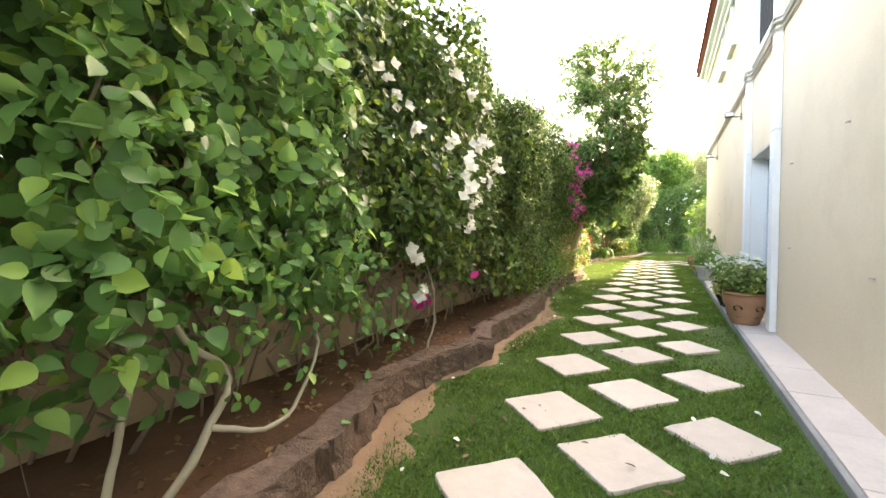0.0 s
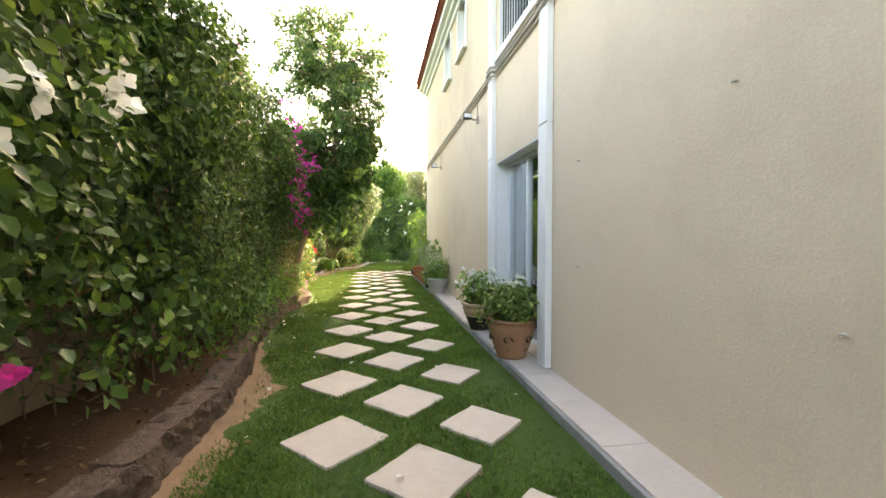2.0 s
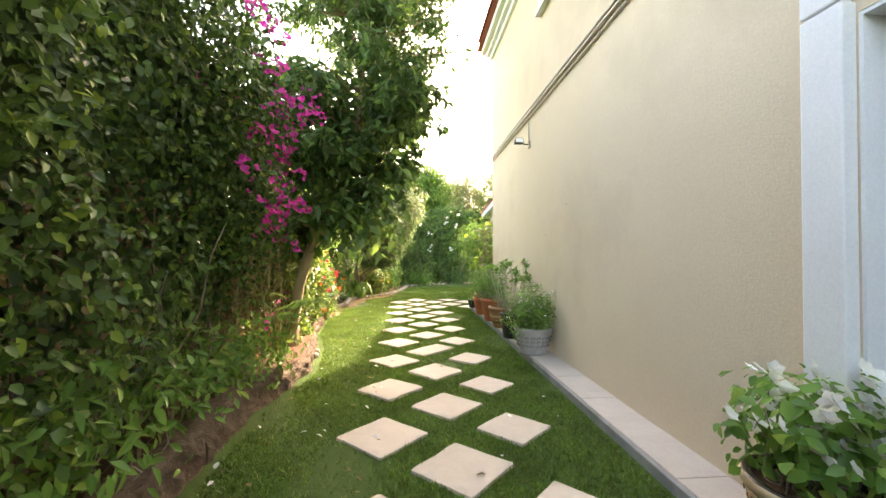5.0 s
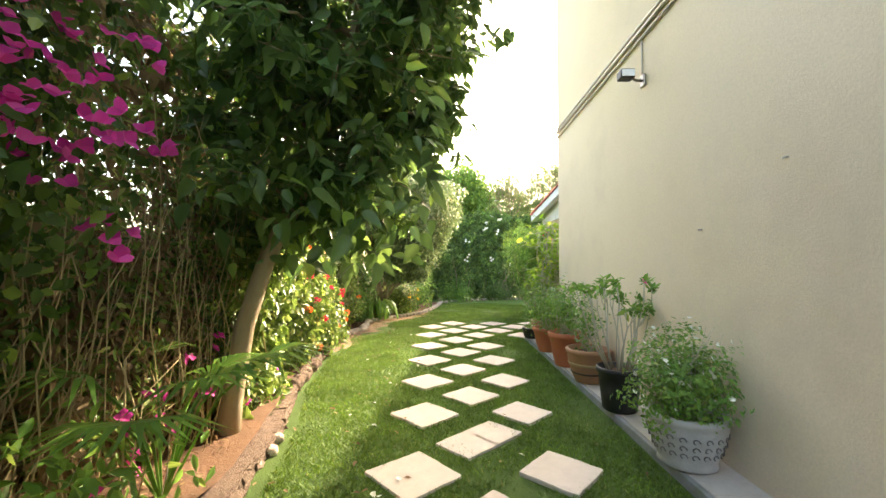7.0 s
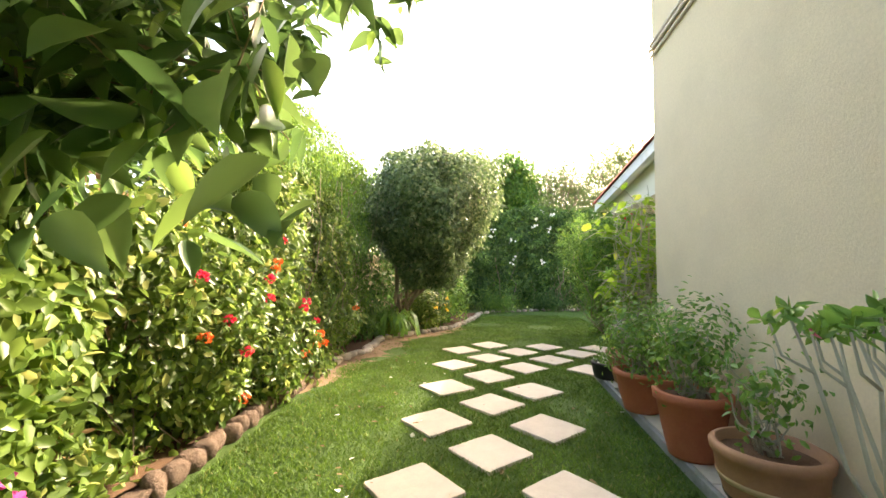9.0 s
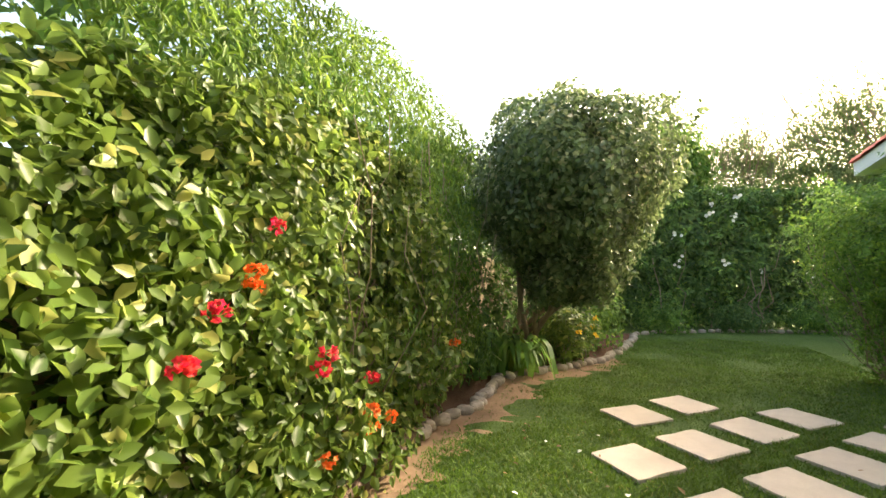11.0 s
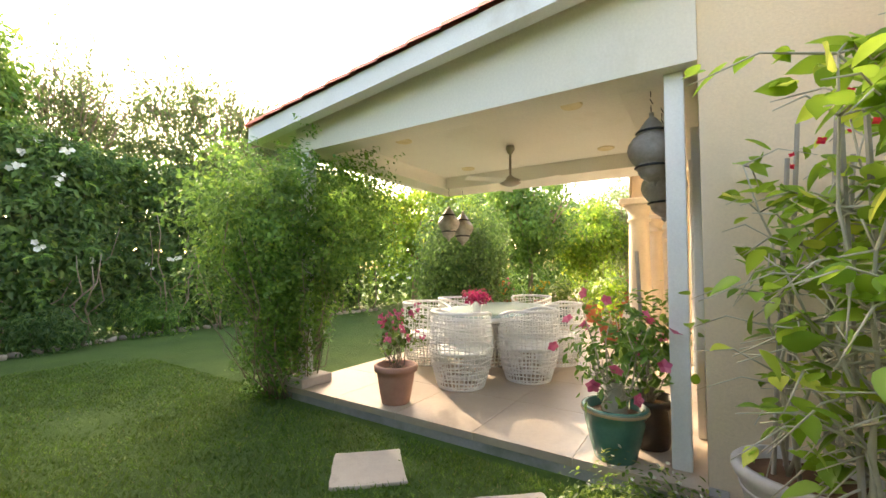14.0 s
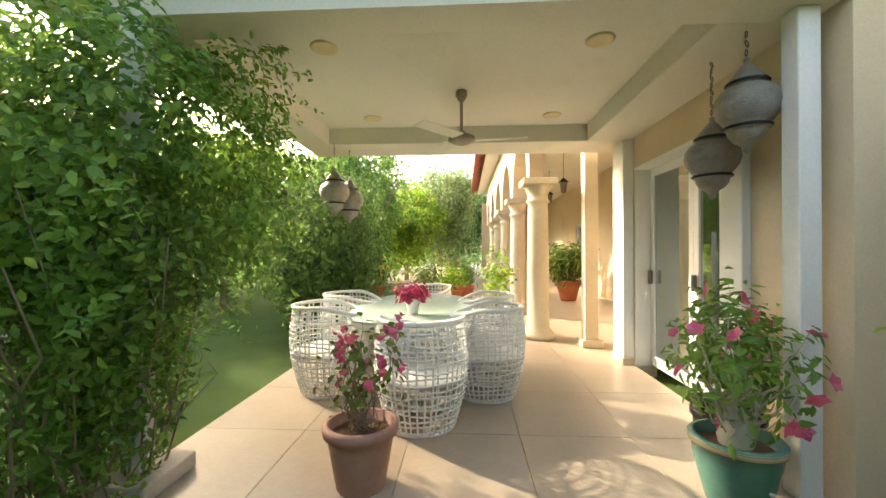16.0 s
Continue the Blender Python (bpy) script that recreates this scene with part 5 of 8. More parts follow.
def pots_along_wall():
    e = pot((0.78, 11.70, AP), [(a * 0.82, b * 0.84) for a, b in ((0.20, 0), (0.235, 0.02), (0.225, 0.05), (0.25, 0.12), (0.29, 0.24), (0.315, 0.34), (0.31, 0.37), (0.33, 0.39), (0.33, 0.42), (0.31, 0.435))], M_GREYPOT, "large grey cement pot carved with scrolls on the apron")
    # Raised scrolls, coloured dark so that they read as shaded cut-outs.
    for z, r in ((0.118, 0.215), (0.176, 0.234), (0.235, 0.249)):
        studs(e, z, r, 20, 0.028, M_CARVE)
    p = plant((0.76, 11.70, AP + 0.32), "flowering_plant", "airy pot plant sprinkled with tiny white flowers")
    q, o = bushy(p, 4600, (0, 0, 0.25), (0.37, 0.38, 0.36), 0.036, M_LEAF_POT, 0.5, 40, M_PALESTEM, 0.004, 0.14, 0.8, 4.0)
    blossoms("blossom", q[rng.integers(0, len(q), 110)] + [0, 0, 0.04], 0.021, 5, M_PET_WHITE, p)
    tops = [(0.3 * math.cos(i * 2.4) * (0.3 + 0.7 * (i % 5) / 5), 0.3 * math.sin(i * 2.4), 0.5 + 0.18 * (i % 4) / 3) for i in range(26)]
    twigs(26, [(0.1 * math.cos(i), 0.1 * math.sin(i), 0.1) for i in range(26)], tops, 0.003, p, M_PALESTEM, "stalkwork", 0.04, 4)

    pot((0.76, 12.76, AP), [(0.15, 0), (0.16, 0.01), (0.18, 0.2), (0.195, 0.36), (0.21, 0.365), (0.212, 0.405), (0.205, 0.41)], M_BLACK, "black plastic nursery pot on the apron", thick=0.012)
    p = plant((0.76, 12.76, AP + 0.35), "desert_rose", "tall desert rose with bare pale stems and leaf tufts")
    vs, fs = [], []
    tips = []
    for i in range(17):
        a, l = i * 2.39, 0.62 + 0.28 * ((i * 7) % 5) / 4
        sp = 0.16 + 0.24 * ((i * 3) % 7) / 6
        pts = [(0.09 * math.cos(a), 0.09 * math.sin(a), 0), ((0.05 + 0.5 * sp) * math.cos(a), (0.05 + 0.5 * sp) * math.sin(a), l * 0.35), (0.85 * sp * math.cos(a + 0.2), 0.85 * sp * math.sin(a + 0.2), l * 0.75), (sp * math.cos(a + 0.1), sp * math.sin(a + 0.1), l)]
        tube(pts, [0.0095, 0.0075, 0.006, 0.0045], 7, vs, fs)
        tips.append(pts[-1])
        fork = [pts[2], (pts[2][0] * 1.25, pts[2][1] * 1.3, pts[2][2] + 0.05), (pts[2][0] * 1.4 + 0.03 * math.cos(i * 5), pts[2][1] * 1.4, pts[2][2] + 0.17)]
        tube(fork, [0.006, 0.005, 0.004], 6, vs, fs)
        tips.append(fork[-1])
    mesh_part("stemwork", vs, fs, M_PALESTEM, p, "", True, "stuff")
    lp = np.repeat(np.array(tips), 11, axis=0) + rng.normal(0, 0.014, (34 * 11, 3))
    leaf_cloud("tuft_foliage", lp, rng.normal(0, 1, (len(lp), 3)) + [0, 0, 0.8], 0.075, 0.42, M_LEAF_POT, p, -0.1)
    blossoms("blossom", np.array(tips[3:5]), 0.03, 5, M_PET_ROSE, p)

    e = pot((0.80, 13.72, AP), [(0.16, 0), (0.165, 0.02), (0.205, 0.12), (0.24, 0.24), (0.25, 0.33), (0.265, 0.34), (0.272, 0.38), (0.258, 0.395)], M_TERRA_D, "brown terracotta pot with painted bands", bands=[(0.20, 0.235, 0.004, M_BAND), (0.10, 0.125, 0.004, M_GLAZE)])
    p = plant((0.80, 13.72, AP + 0.35), "pot_plant", "sparse woody pot plant with small leaves")
    bushy(p, 260, (0, 0, 0.32), (0.24, 0.26, 0.30), 0.05, M_LEAF_POT, 0.5, 16, M_PALESTEM, 0.008, 0.05, 0.8, 5.0)

    e = pot((0.77, 14.50, AP), [(0.16, 0), (0.165, 0.02), (0.20, 0.18), (0.235, 0.38), (0.255, 0.39), (0.262, 0.45), (0.25, 0.46)], M_TERRA, "plain red terracotta pot on the apron")
    p = plant((0.77, 14.50, AP + 0.42), "pot_plant", "bushy grey-green pot plant with twiggy stems")
    bushy(p, 1100, (0, 0, 0.36), (0.36, 0.38, 0.40), 0.05, M_LEAF_VINE, 0.5, 34, M_PALESTEM, 0.006, 0.08, 0.8, 6.0)

    e = pot((0.74, 15.45, AP), [(0.15, 0), (0.155, 0.02), (0.195, 0.16), (0.225, 0.32), (0.245, 0.33), (0.25, 0.37), (0.238, 0.38)], M_TERRA, "weathered terracotta pot on the apron")
    p = plant((0.74, 15.45, AP + 0.34), "pot_plant", "rounded grey-green shrub in a terracotta pot")
    bushy(p, 1700, (0, 0, 0.36), (0.40, 0.42, 0.42), 0.045, M_LEAF_VINE, 0.5, 34, M_PALESTEM, 0.006, 0.08, 0.75, 7.0)

    e = pot((0.74, 16.62, AP), [(0.14, 0), (0.16, 0.02), (0.18, 0.10), (0.19, 0.17), (0.20, 0.175), (0.20, 0.195), (0.19, 0.20)], M_BLACK, "shallow black bowl of white flowers")
    p = plant((0.74, 16.62, AP + 0.15), "flowering_plant", "low mound of small white flowers")
    q, o = bushy(p, 240, (0, 0, 0.05), (0.17, 0.17, 0.09), 0.04, M_LEAF_POT, 0.5, 8, None, 0.003, 0.05, 0.8, 8.0)
    blossoms("blossom", q[rng.integers(0, len(q), 40)] + [0, 0, 0.02], 0.022, 5, M_PET_WHITE, p)


def trellis_plant(at, height, lime, seed, n, lean=(0, 0)):
    p = plant(at, "trellis_plant", "tall climbing plant with broad bright leaves tied to stakes")
    r = np.random.default_rng(seed)
    vs, fs = [], []
    for i in range(4):
        a = i * 1.7 + seed
        vs, fs = tube([(0.13 * math.cos(a), 0.13 * math.sin(a), -0.05), (0.13 * math.cos(a) + 0.03 + lean[0], 0.13 * math.sin(a) + lean[1], height * (0.9 + 0.12 * (i % 2)))], 0.011, 6)
        mesh_part("stake", vs, fs, M_BAMBOO, p, "weathered grey stake")
    vs, fs = [], []
    tips, ways = [], []
    for i in range(11 if n > 400 else 6):
        a, l = i * 2.4 + seed, height * r.uniform(0.45, 1.0)
        pts = [np.array((0.07 * math.cos(a), 0.07 * math.sin(a), 0.0))]
        for k in range(1, 8):
            u = k / 7
            sp = 0.06 + 0.20 * u
            pts.append(np.array((sp * math.cos(a + u) + lean[0] * u, sp * math.sin(a + u) + lean[1] * u, l * u)) + r.normal(0, 0.025, 3))
        tube(pts, [0.011 - 0.001 * k for k in range(8)], 6, vs, fs)
        for k in range(2, 8):
            for b in range(4 if n > 400 else 2):
                d = unit(r.normal(0, 1, (1, 3)) * [1, 1, 0.3])[0]
                ln = r.uniform(0.14, 0.46)
                q = [pts[k], pts[k] + d * ln * 0.5 + [0, 0, 0.05], pts[k] + d * ln + [0, 0, -0.02]]
                tube(q, [0.005, 0.004, 0.002], 4, vs, fs)
                for s in np.linspace(0.25, 1, 6):
                    c = pts[k] + d * ln * s + [0, 0, 0.05 * math.sin(s * 3)]
                    for sd in (-1, 1):
                        tips.append(c + np.cross(d, [0, 0, 1]) * sd * 0.012)
                        ways.append((0.1 * d[0], 0.1 * d[1], 1.0))
    mesh_part("stemwork", vs, fs, M_PALESTEM, p, "", True, "stuff")
    idx = r.permutation(len(tips))[:n]
    tp, tw = np.array(tips)[idx], np.array(ways)[idx]
    keep = (tp[:, 2] > height * 0.5) | (r.random(len(tp)) < 0.5)
    tp, tw = tp[keep], tw[keep]
    low = tp[:, 2] < height * 0.62
    leaf_cloud("leaves", tp[low], tw[low], 0.098, 0.66, M_LEAF_LIME if lime else M_LEAF_POT, p, 0.3, 0.7, fine=True)
    leaf_cloud("young_leaves", tp[~low], tw[~low], 0.105, 0.66, M_LEAF_LIME if lime else M_LEAF_POT, p, 0.3, 0.7, fine=True)
    blossoms("bud_cluster", np.array([(0.12 * math.cos(i) + lean[0] * 0.9, 0.12 * math.sin(i) + lean[1] * 0.9, height * (0.86 + 0.02 * i)) for i in range(5)]), 0.02, 4, M_PET_RED, p)
    return p


def trellis_pots():
    pot((0.98, 16.42, AP), [(0.20, 0), (0.21, 0.02), (0.25, 0.16), (0.285, 0.30), (0.30, 0.31), (0.31, 0.36), (0.295, 0.375)], M_TERRA_D, "wide terracotta pot with a tall climber by the house corner")
    trellis_plant((0.98, 16.42, AP + 0.33), 1.78, True, 3, 820, (0.06, 0.0))
    pot((1.64, 16.58, AP), [(0.19, 0), (0.20, 0.02), (0.235, 0.14), (0.265, 0.28), (0.28, 0.30), (0.295, 0.33), (0.295, 0.355), (0.28, 0.37)], M_GREYPOT, "pale grey pot with a tall climber by the veranda wall", bands=[(0.24, 0.26, 0.006, M_GREYPOT)])
    trellis_plant((1.64, 16.58, AP + 0.33), 1.70, True, 8, 230, (-0.02, -0.10))


def veranda_pots():
    pot((2.06, 17.50, TER_Z), [(0.13, 0), (0.135, 0.01), (0.165, 0.12), (0.195, 0.25), (0.20, 0.30), (0.215, 0.31), (0.218, 0.34), (0.207, 0.35)], M_GREENPOT, "green glazed pot on the terrace edge", bands=[(0.30, 0.345, 0.004, M_BAND)])
    p = plant((2.06, 17.50, TER_Z + 0.31), "desert_rose", "desert rose with a swollen trunk and pink flowers")
    vs, fs = lathe([(0.075, -0.02), (0.085, 0.03), (0.06, 0.09), (0.05, 0.15), (0.03, 0.19)], 14)
    mesh_part("trunk", vs, fs, M_PALESTEM, p, "", True)
    q, o = bushy(p, 430, (0, 0, 0.40), (0.33, 0.33, 0.30), 0.068, M_LEAF_POT, 0.42, 24, M_PALESTEM, 0.009, 0.03, 0.6, 9.0, 0.1)
    out = q[np.linalg.norm(q - [0, 0, 0.4], axis=1) > 0.27]
    pick = out[rng.integers(0, len(out), 17)]
    blossoms("blossom", [0, 0, 0.4] + (pick - [0, 0, 0.4]) * 1.12, 0.048, 5, M_PET_ROSE, p, out=pick - [0, 0, 0.3])

    pot((2.40, 17.33, TER_Z), [(0.13, 0), (0.135, 0.01), (0.165, 0.14), (0.18, 0.30), (0.195, 0.31), (0.195, 0.34), (0.185, 0.35)], M_GLAZE, "dark brown glazed pot behind the green pot")
    p = plant((2.40, 17.33, TER_Z + 0.31), "pot_plant", "leggy pot plant with pink flowers")
    q, o = bushy(p, 420, (0, 0, 0.45), (0.30, 0.26, 0.36), 0.075, M_LEAF_POT, 0.45, 14, M_PALESTEM, 0.009, 0.03, 0.6, 10.0, 0.1)
    blossoms("blossom", q[rng.integers(0, len(q), 7)] + [0, 0, 0.04], 0.042, 5, M_PET_ROSE, p)
    vs, fs = tube([(0.05, 0.02, 0), (0.02, 0.06, 1.1)], 0.014, 7)
    mesh_part("stake", vs, fs, M_BAMBOO, p)

    pot((2.12, 19.47, TER_Z), [(0.13, 0), (0.135, 0.01), (0.155, 0.12), (0.175, 0.24), (0.18, 0.29), (0.205, 0.30), (0.21, 0.345), (0.20, 0.355)], M_TERRA_PINK, "dusty pink terracotta pot on the terrace edge")
    p = plant((2.12, 19.47, TER_Z + 0.31), "bougainvillea", "small twiggy bougainvillea with rose-pink bracts")
    q, o = bushy(p, 190, (0, 0, 0.36), (0.26, 0.26, 0.26), 0.05, M_LEAF_HIB, 0.6, 22, M_TWIG, 0.005, 0.03, 0.7, 11.0)
    side = q[(q[:, 2] > 0.28)]
    s2 = [0, 0, 0.36] + (side[rng.integers(0, len(side), 16)] - [0, 0, 0.36]) * 1.15
    s2 = np.repeat(s2, 4, axis=0) + rng.normal(0, 0.022, (64, 3))
    blossoms("blossom", s2, 0.036, 3, M_PET_ROSE, p, cup=0.8)

    e = thing("flower_pot", (3.58, 19.37, TER_Z + 0.7225), "small white pot of wine-red leaves on the glass table", "flower pot")
    vs, fs = lathe([(0.0, 0), (0.05, 0), (0.065, 0.13), (0.072, 0.135), (0.066, 0.14), (0.06, 0.12), (0.0, 0.12)], 20)
    mesh_part("pot_body", vs, fs, M_WHITE, e, "", True)
    pp, oo = blob_points(330, (0, 0, 0.20), (0.17, 0.17, 0.085), 0.7, 0.3, 1.5, 3)
    leaf_cloud("red_leaves", pp, oo + np.array([0, 0, 0.8]), 0.05, 0.5, M_PET_WINE, e, 0.2)

    e = thing("ground_cover", (1.25, 17.05, 0.0), "low spreading green ground cover beside the terrace step", "plant", kind="stuff")
    pp, oo = blob_points(2000, (0.15, 0.2, 0.06), (0.55, 0.46, 0.22), 0.9, 0.4, 1.5, 5)
    pp[:, 2] = np.abs(pp[:, 2])
    leaf_cloud("foliage", pp, oo + np.array([0, 0, 0.9]), 0.035, 0.6, M_LEAF_HIB, e, 0.0)
    blossoms("blossom", pp[pp[:, 2] > 0.2][:30] + [0, 0, 0.02], 0.014, 5, M_PET_WHITE, e)


pots_by_the_door()
pots_along_wall()
trellis_pots()
veranda_pots()

# ---- hedges and beds along the boundary wall ----
def offset_line(y0, y1, dx, step=0.5):
    out, y = [], y0
    while y < y1:
        out.append((bed_x(y) + dx, y))
        y += step
    return out + [(bed_x(y1) + dx, y1)]


def white_bougainvillea():
    """The first stretch: broad heart-shaped leaves and white flowers over bare stems."""
    e = thing("bougainvillea_hedge", (-2.6, 1.6, 0.1), "tall bougainvillea hedge with broad leaves and white flowers", "hedge")
    e2 = Vector(e.location)
    line = [(x, y) for x, y in offset_line(-2.5, 6.0, -0.18)]
    h = [4.0 - 0.16 * max(0.0, y - 2.6) for x, y in line]
    p, o = hedge_points(29000, line, (-1, 0), h, 1.0, 0.40, 1.0, 0.55)
    thin = (p[:, 2] < 1.0 + 0.18 * np.sin(p[:, 1] * 3.1)) & (rng.random(len(p)) < np.where(p[:, 1] < 0.9, 0.72, np.where(p[:, 1] < 4.2, 0.985, 0.45)))
    p, o = p[~thin] - np.array(e2), o[~thin]
    near = p[:, 1] + 1.6 < 1.7
    leaf_cloud("broad_leaves", p[near], o[near], 0.09, 0.80, M_LEAF_BIG, e, 0.5, 1.3, 0.5, fine=True)
    leaf_cloud("leaves", p[~near], o[~near], 0.078, 0.66, M_LEAF, e, 0.6, 1.1, 0.45)
    sp, so = sprays(p[p[:, 2] > 0.7], o[p[:, 2] > 0.7], 520, 0.34, 9)
    leaf_cloud("loose_foliage", sp, so, 0.062, 0.62, M_LEAF, e, 0.4, 0.9)
    # Oversized filler leaves behind the face block the sky and stand for inner shade.
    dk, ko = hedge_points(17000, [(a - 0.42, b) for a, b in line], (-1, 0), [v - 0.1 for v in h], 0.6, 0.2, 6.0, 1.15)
    leaf_cloud("inner_leaves", dk - np.array(e2), ko, 0.17, 0.7, M_LEAF_SHADE, e, 0.8, 0.9, simple=True)
    dq, do = hedge_points(5500, [(a - 0.35, b) for a, b in line], (-1, 0), 2.3, 0.6, 0.2, 4.0, 1.0)
    leaf_cloud("dry_inner_leaves", dq - np.array(e2), do, 0.06, 0.6, M_DRY, e, 0.8, 0.9)
    roots = [(-0.15 - 0.5 * rng.random(), -3.4 + 7.6 * rng.random(), 0.0) for i in range(70)]
    tops = [(r[0] + rng.normal(0, 0.25) + 0.1, r[1] + rng.normal(0, 0.45), rng.uniform(0.9, 2.2)) for r in roots]
    twigs(70, roots, tops, 0.014, e, M_TWIG, wander=0.12)
    vs, fs = [], []
    for pts, rad in (([(0.42, -1.25, 0.0), (0.48, -0.98, 0.34), (0.38, -0.80, 0.52), (0.30, -1.05, 0.80), (0.2, -1.15, 1.2), (0.1, -0.9, 1.9)], 0.030), ([(0.36, -1.45, 0.0), (0.40, -1.38, 0.35), (0.33, -1.22, 0.66), (0.15, -1.3, 1.1)], 0.026),
                     ([(0.48, -0.98, 0.34), (0.58, -0.72, 0.22), (0.55, -0.45, 0.36), (0.40, -0.2, 0.7)], 0.020), ([(0.2, -2.2, 0.0), (0.3, -1.9, 0.5), (0.2, -1.6, 1.0), (0.1, -1.7, 1.8)], 0.028), ([(0.3, 1.35, 0.1), (0.34, 1.5, 0.5), (0.25, 1.4, 1.0)], 0.016)):
        soft = [q + 0.03 * np.array(noise.noise_vector(Vector(q) * 5)) for q in rounded(pts)]
        vs, fs = tube(soft, [rad * 0.85 * (1 - 0.55 * k / len(soft)) for k in range(len(soft))], 9)
        mesh_part("old_branch", [Vector(v) + 0.008 * noise.noise_vector(Vector(v) * 14) for v in vs], fs, M_PALESTEM, e, "pale crooked old branch", True)
    sp = np.concatenate([np.array(c0) + rng.normal(0, 1, (n0, 3)) * [0.10, 0.22, 0.20] for c0, n0 in (((0.62, -0.5, 0.65), 40), ((0.60, 0.0, 0.80), 60), ((0.60, 0.35, 0.70), 50), ((0.56, -0.9, 1.0), 60), ((0.62, -0.25, 1.15), 90))])
    leaf_cloud("low_foliage", sp, np.tile([[0.7, -0.3, 0.5]], (len(sp), 1)), 0.062, 0.74, M_LEAF_BIG, e, 0.6, 1.2, 0.45)
    fine_r = [(-0.1 - 0.7 * rng.random(), -3.8 + 8 * rng.random(), rng.uniform(0.3, 1.8)) for i in range(420)]
    fine_t = [(r[0] + rng.normal(0.1, 0.25), r[1] + rng.normal(0, 0.3), r[2] + rng.normal(0.15, 0.3)) for r in fine_r]
    twigs(420, fine_r, fine_t, 0.0045, e, M_TWIG, "fine_brushwood", 0.06, 4)
    face = p[(p[:, 0] > np.interp(p[:, 1] + 1.6, [b[1] for b in line], [b[0] for b in line]) + 2.6 - 0.35) & (p[:, 2] > 0.6)]
    spots = []
    for cy, cz in [(2.38, 2.74), (2.54, 2.58), (2.53, 2.33), (3.06, 3.17), (3.41, 3.06), (3.46, 2.78), (3.98, 2.85), (3.33, 2.24), (3.55, 1.92), (3.43, 1.73), (3.18, 1.37), (2.42, 1.05), (2.32, 0.71), (4.76, 2.15), (2.87, 2.06), (2.9, 1.79), (3.08, 2.25), (3.23, 2.26), (3.22, 2.02), (4.62, 2.1), (4.58, 2.25)]:
        d = np.abs(face[:, 1] - (cy - 1.6)) + np.abs(face[:, 2] - (cz - 0.1)) - 0.35 * face[:, 0]
        spots.append(face[np.argmin(d)] + [0.10, -0.03, 0])
    spots = np.repeat(np.array(spots), 5, axis=0) + rng.normal(0, 0.045, (len(spots) * 5, 3))
    blossoms("white_blossom", spots, 0.066, 4, M_PET_WHITE, e, "clusters of papery white bracts", out=np.tile([[0.9, -0.5, 0.3]], (len(spots), 1)), cup=0.7)
    pk = np.array([(0.35, 1.0 + 0.06 * i, 0.62 + 0.05 * math.sin(i * 2)) for i in range(6)] + [(0.45, 2.1 + 0.04 * i, 0.78) for i in range(4)] )
    blossoms("pink_blossom", pk, 0.058, 3, M_PET_PINK, e, cup=0.8, out=np.tile([[0.9, -0.4, 0.3]], (len(pk), 1)))


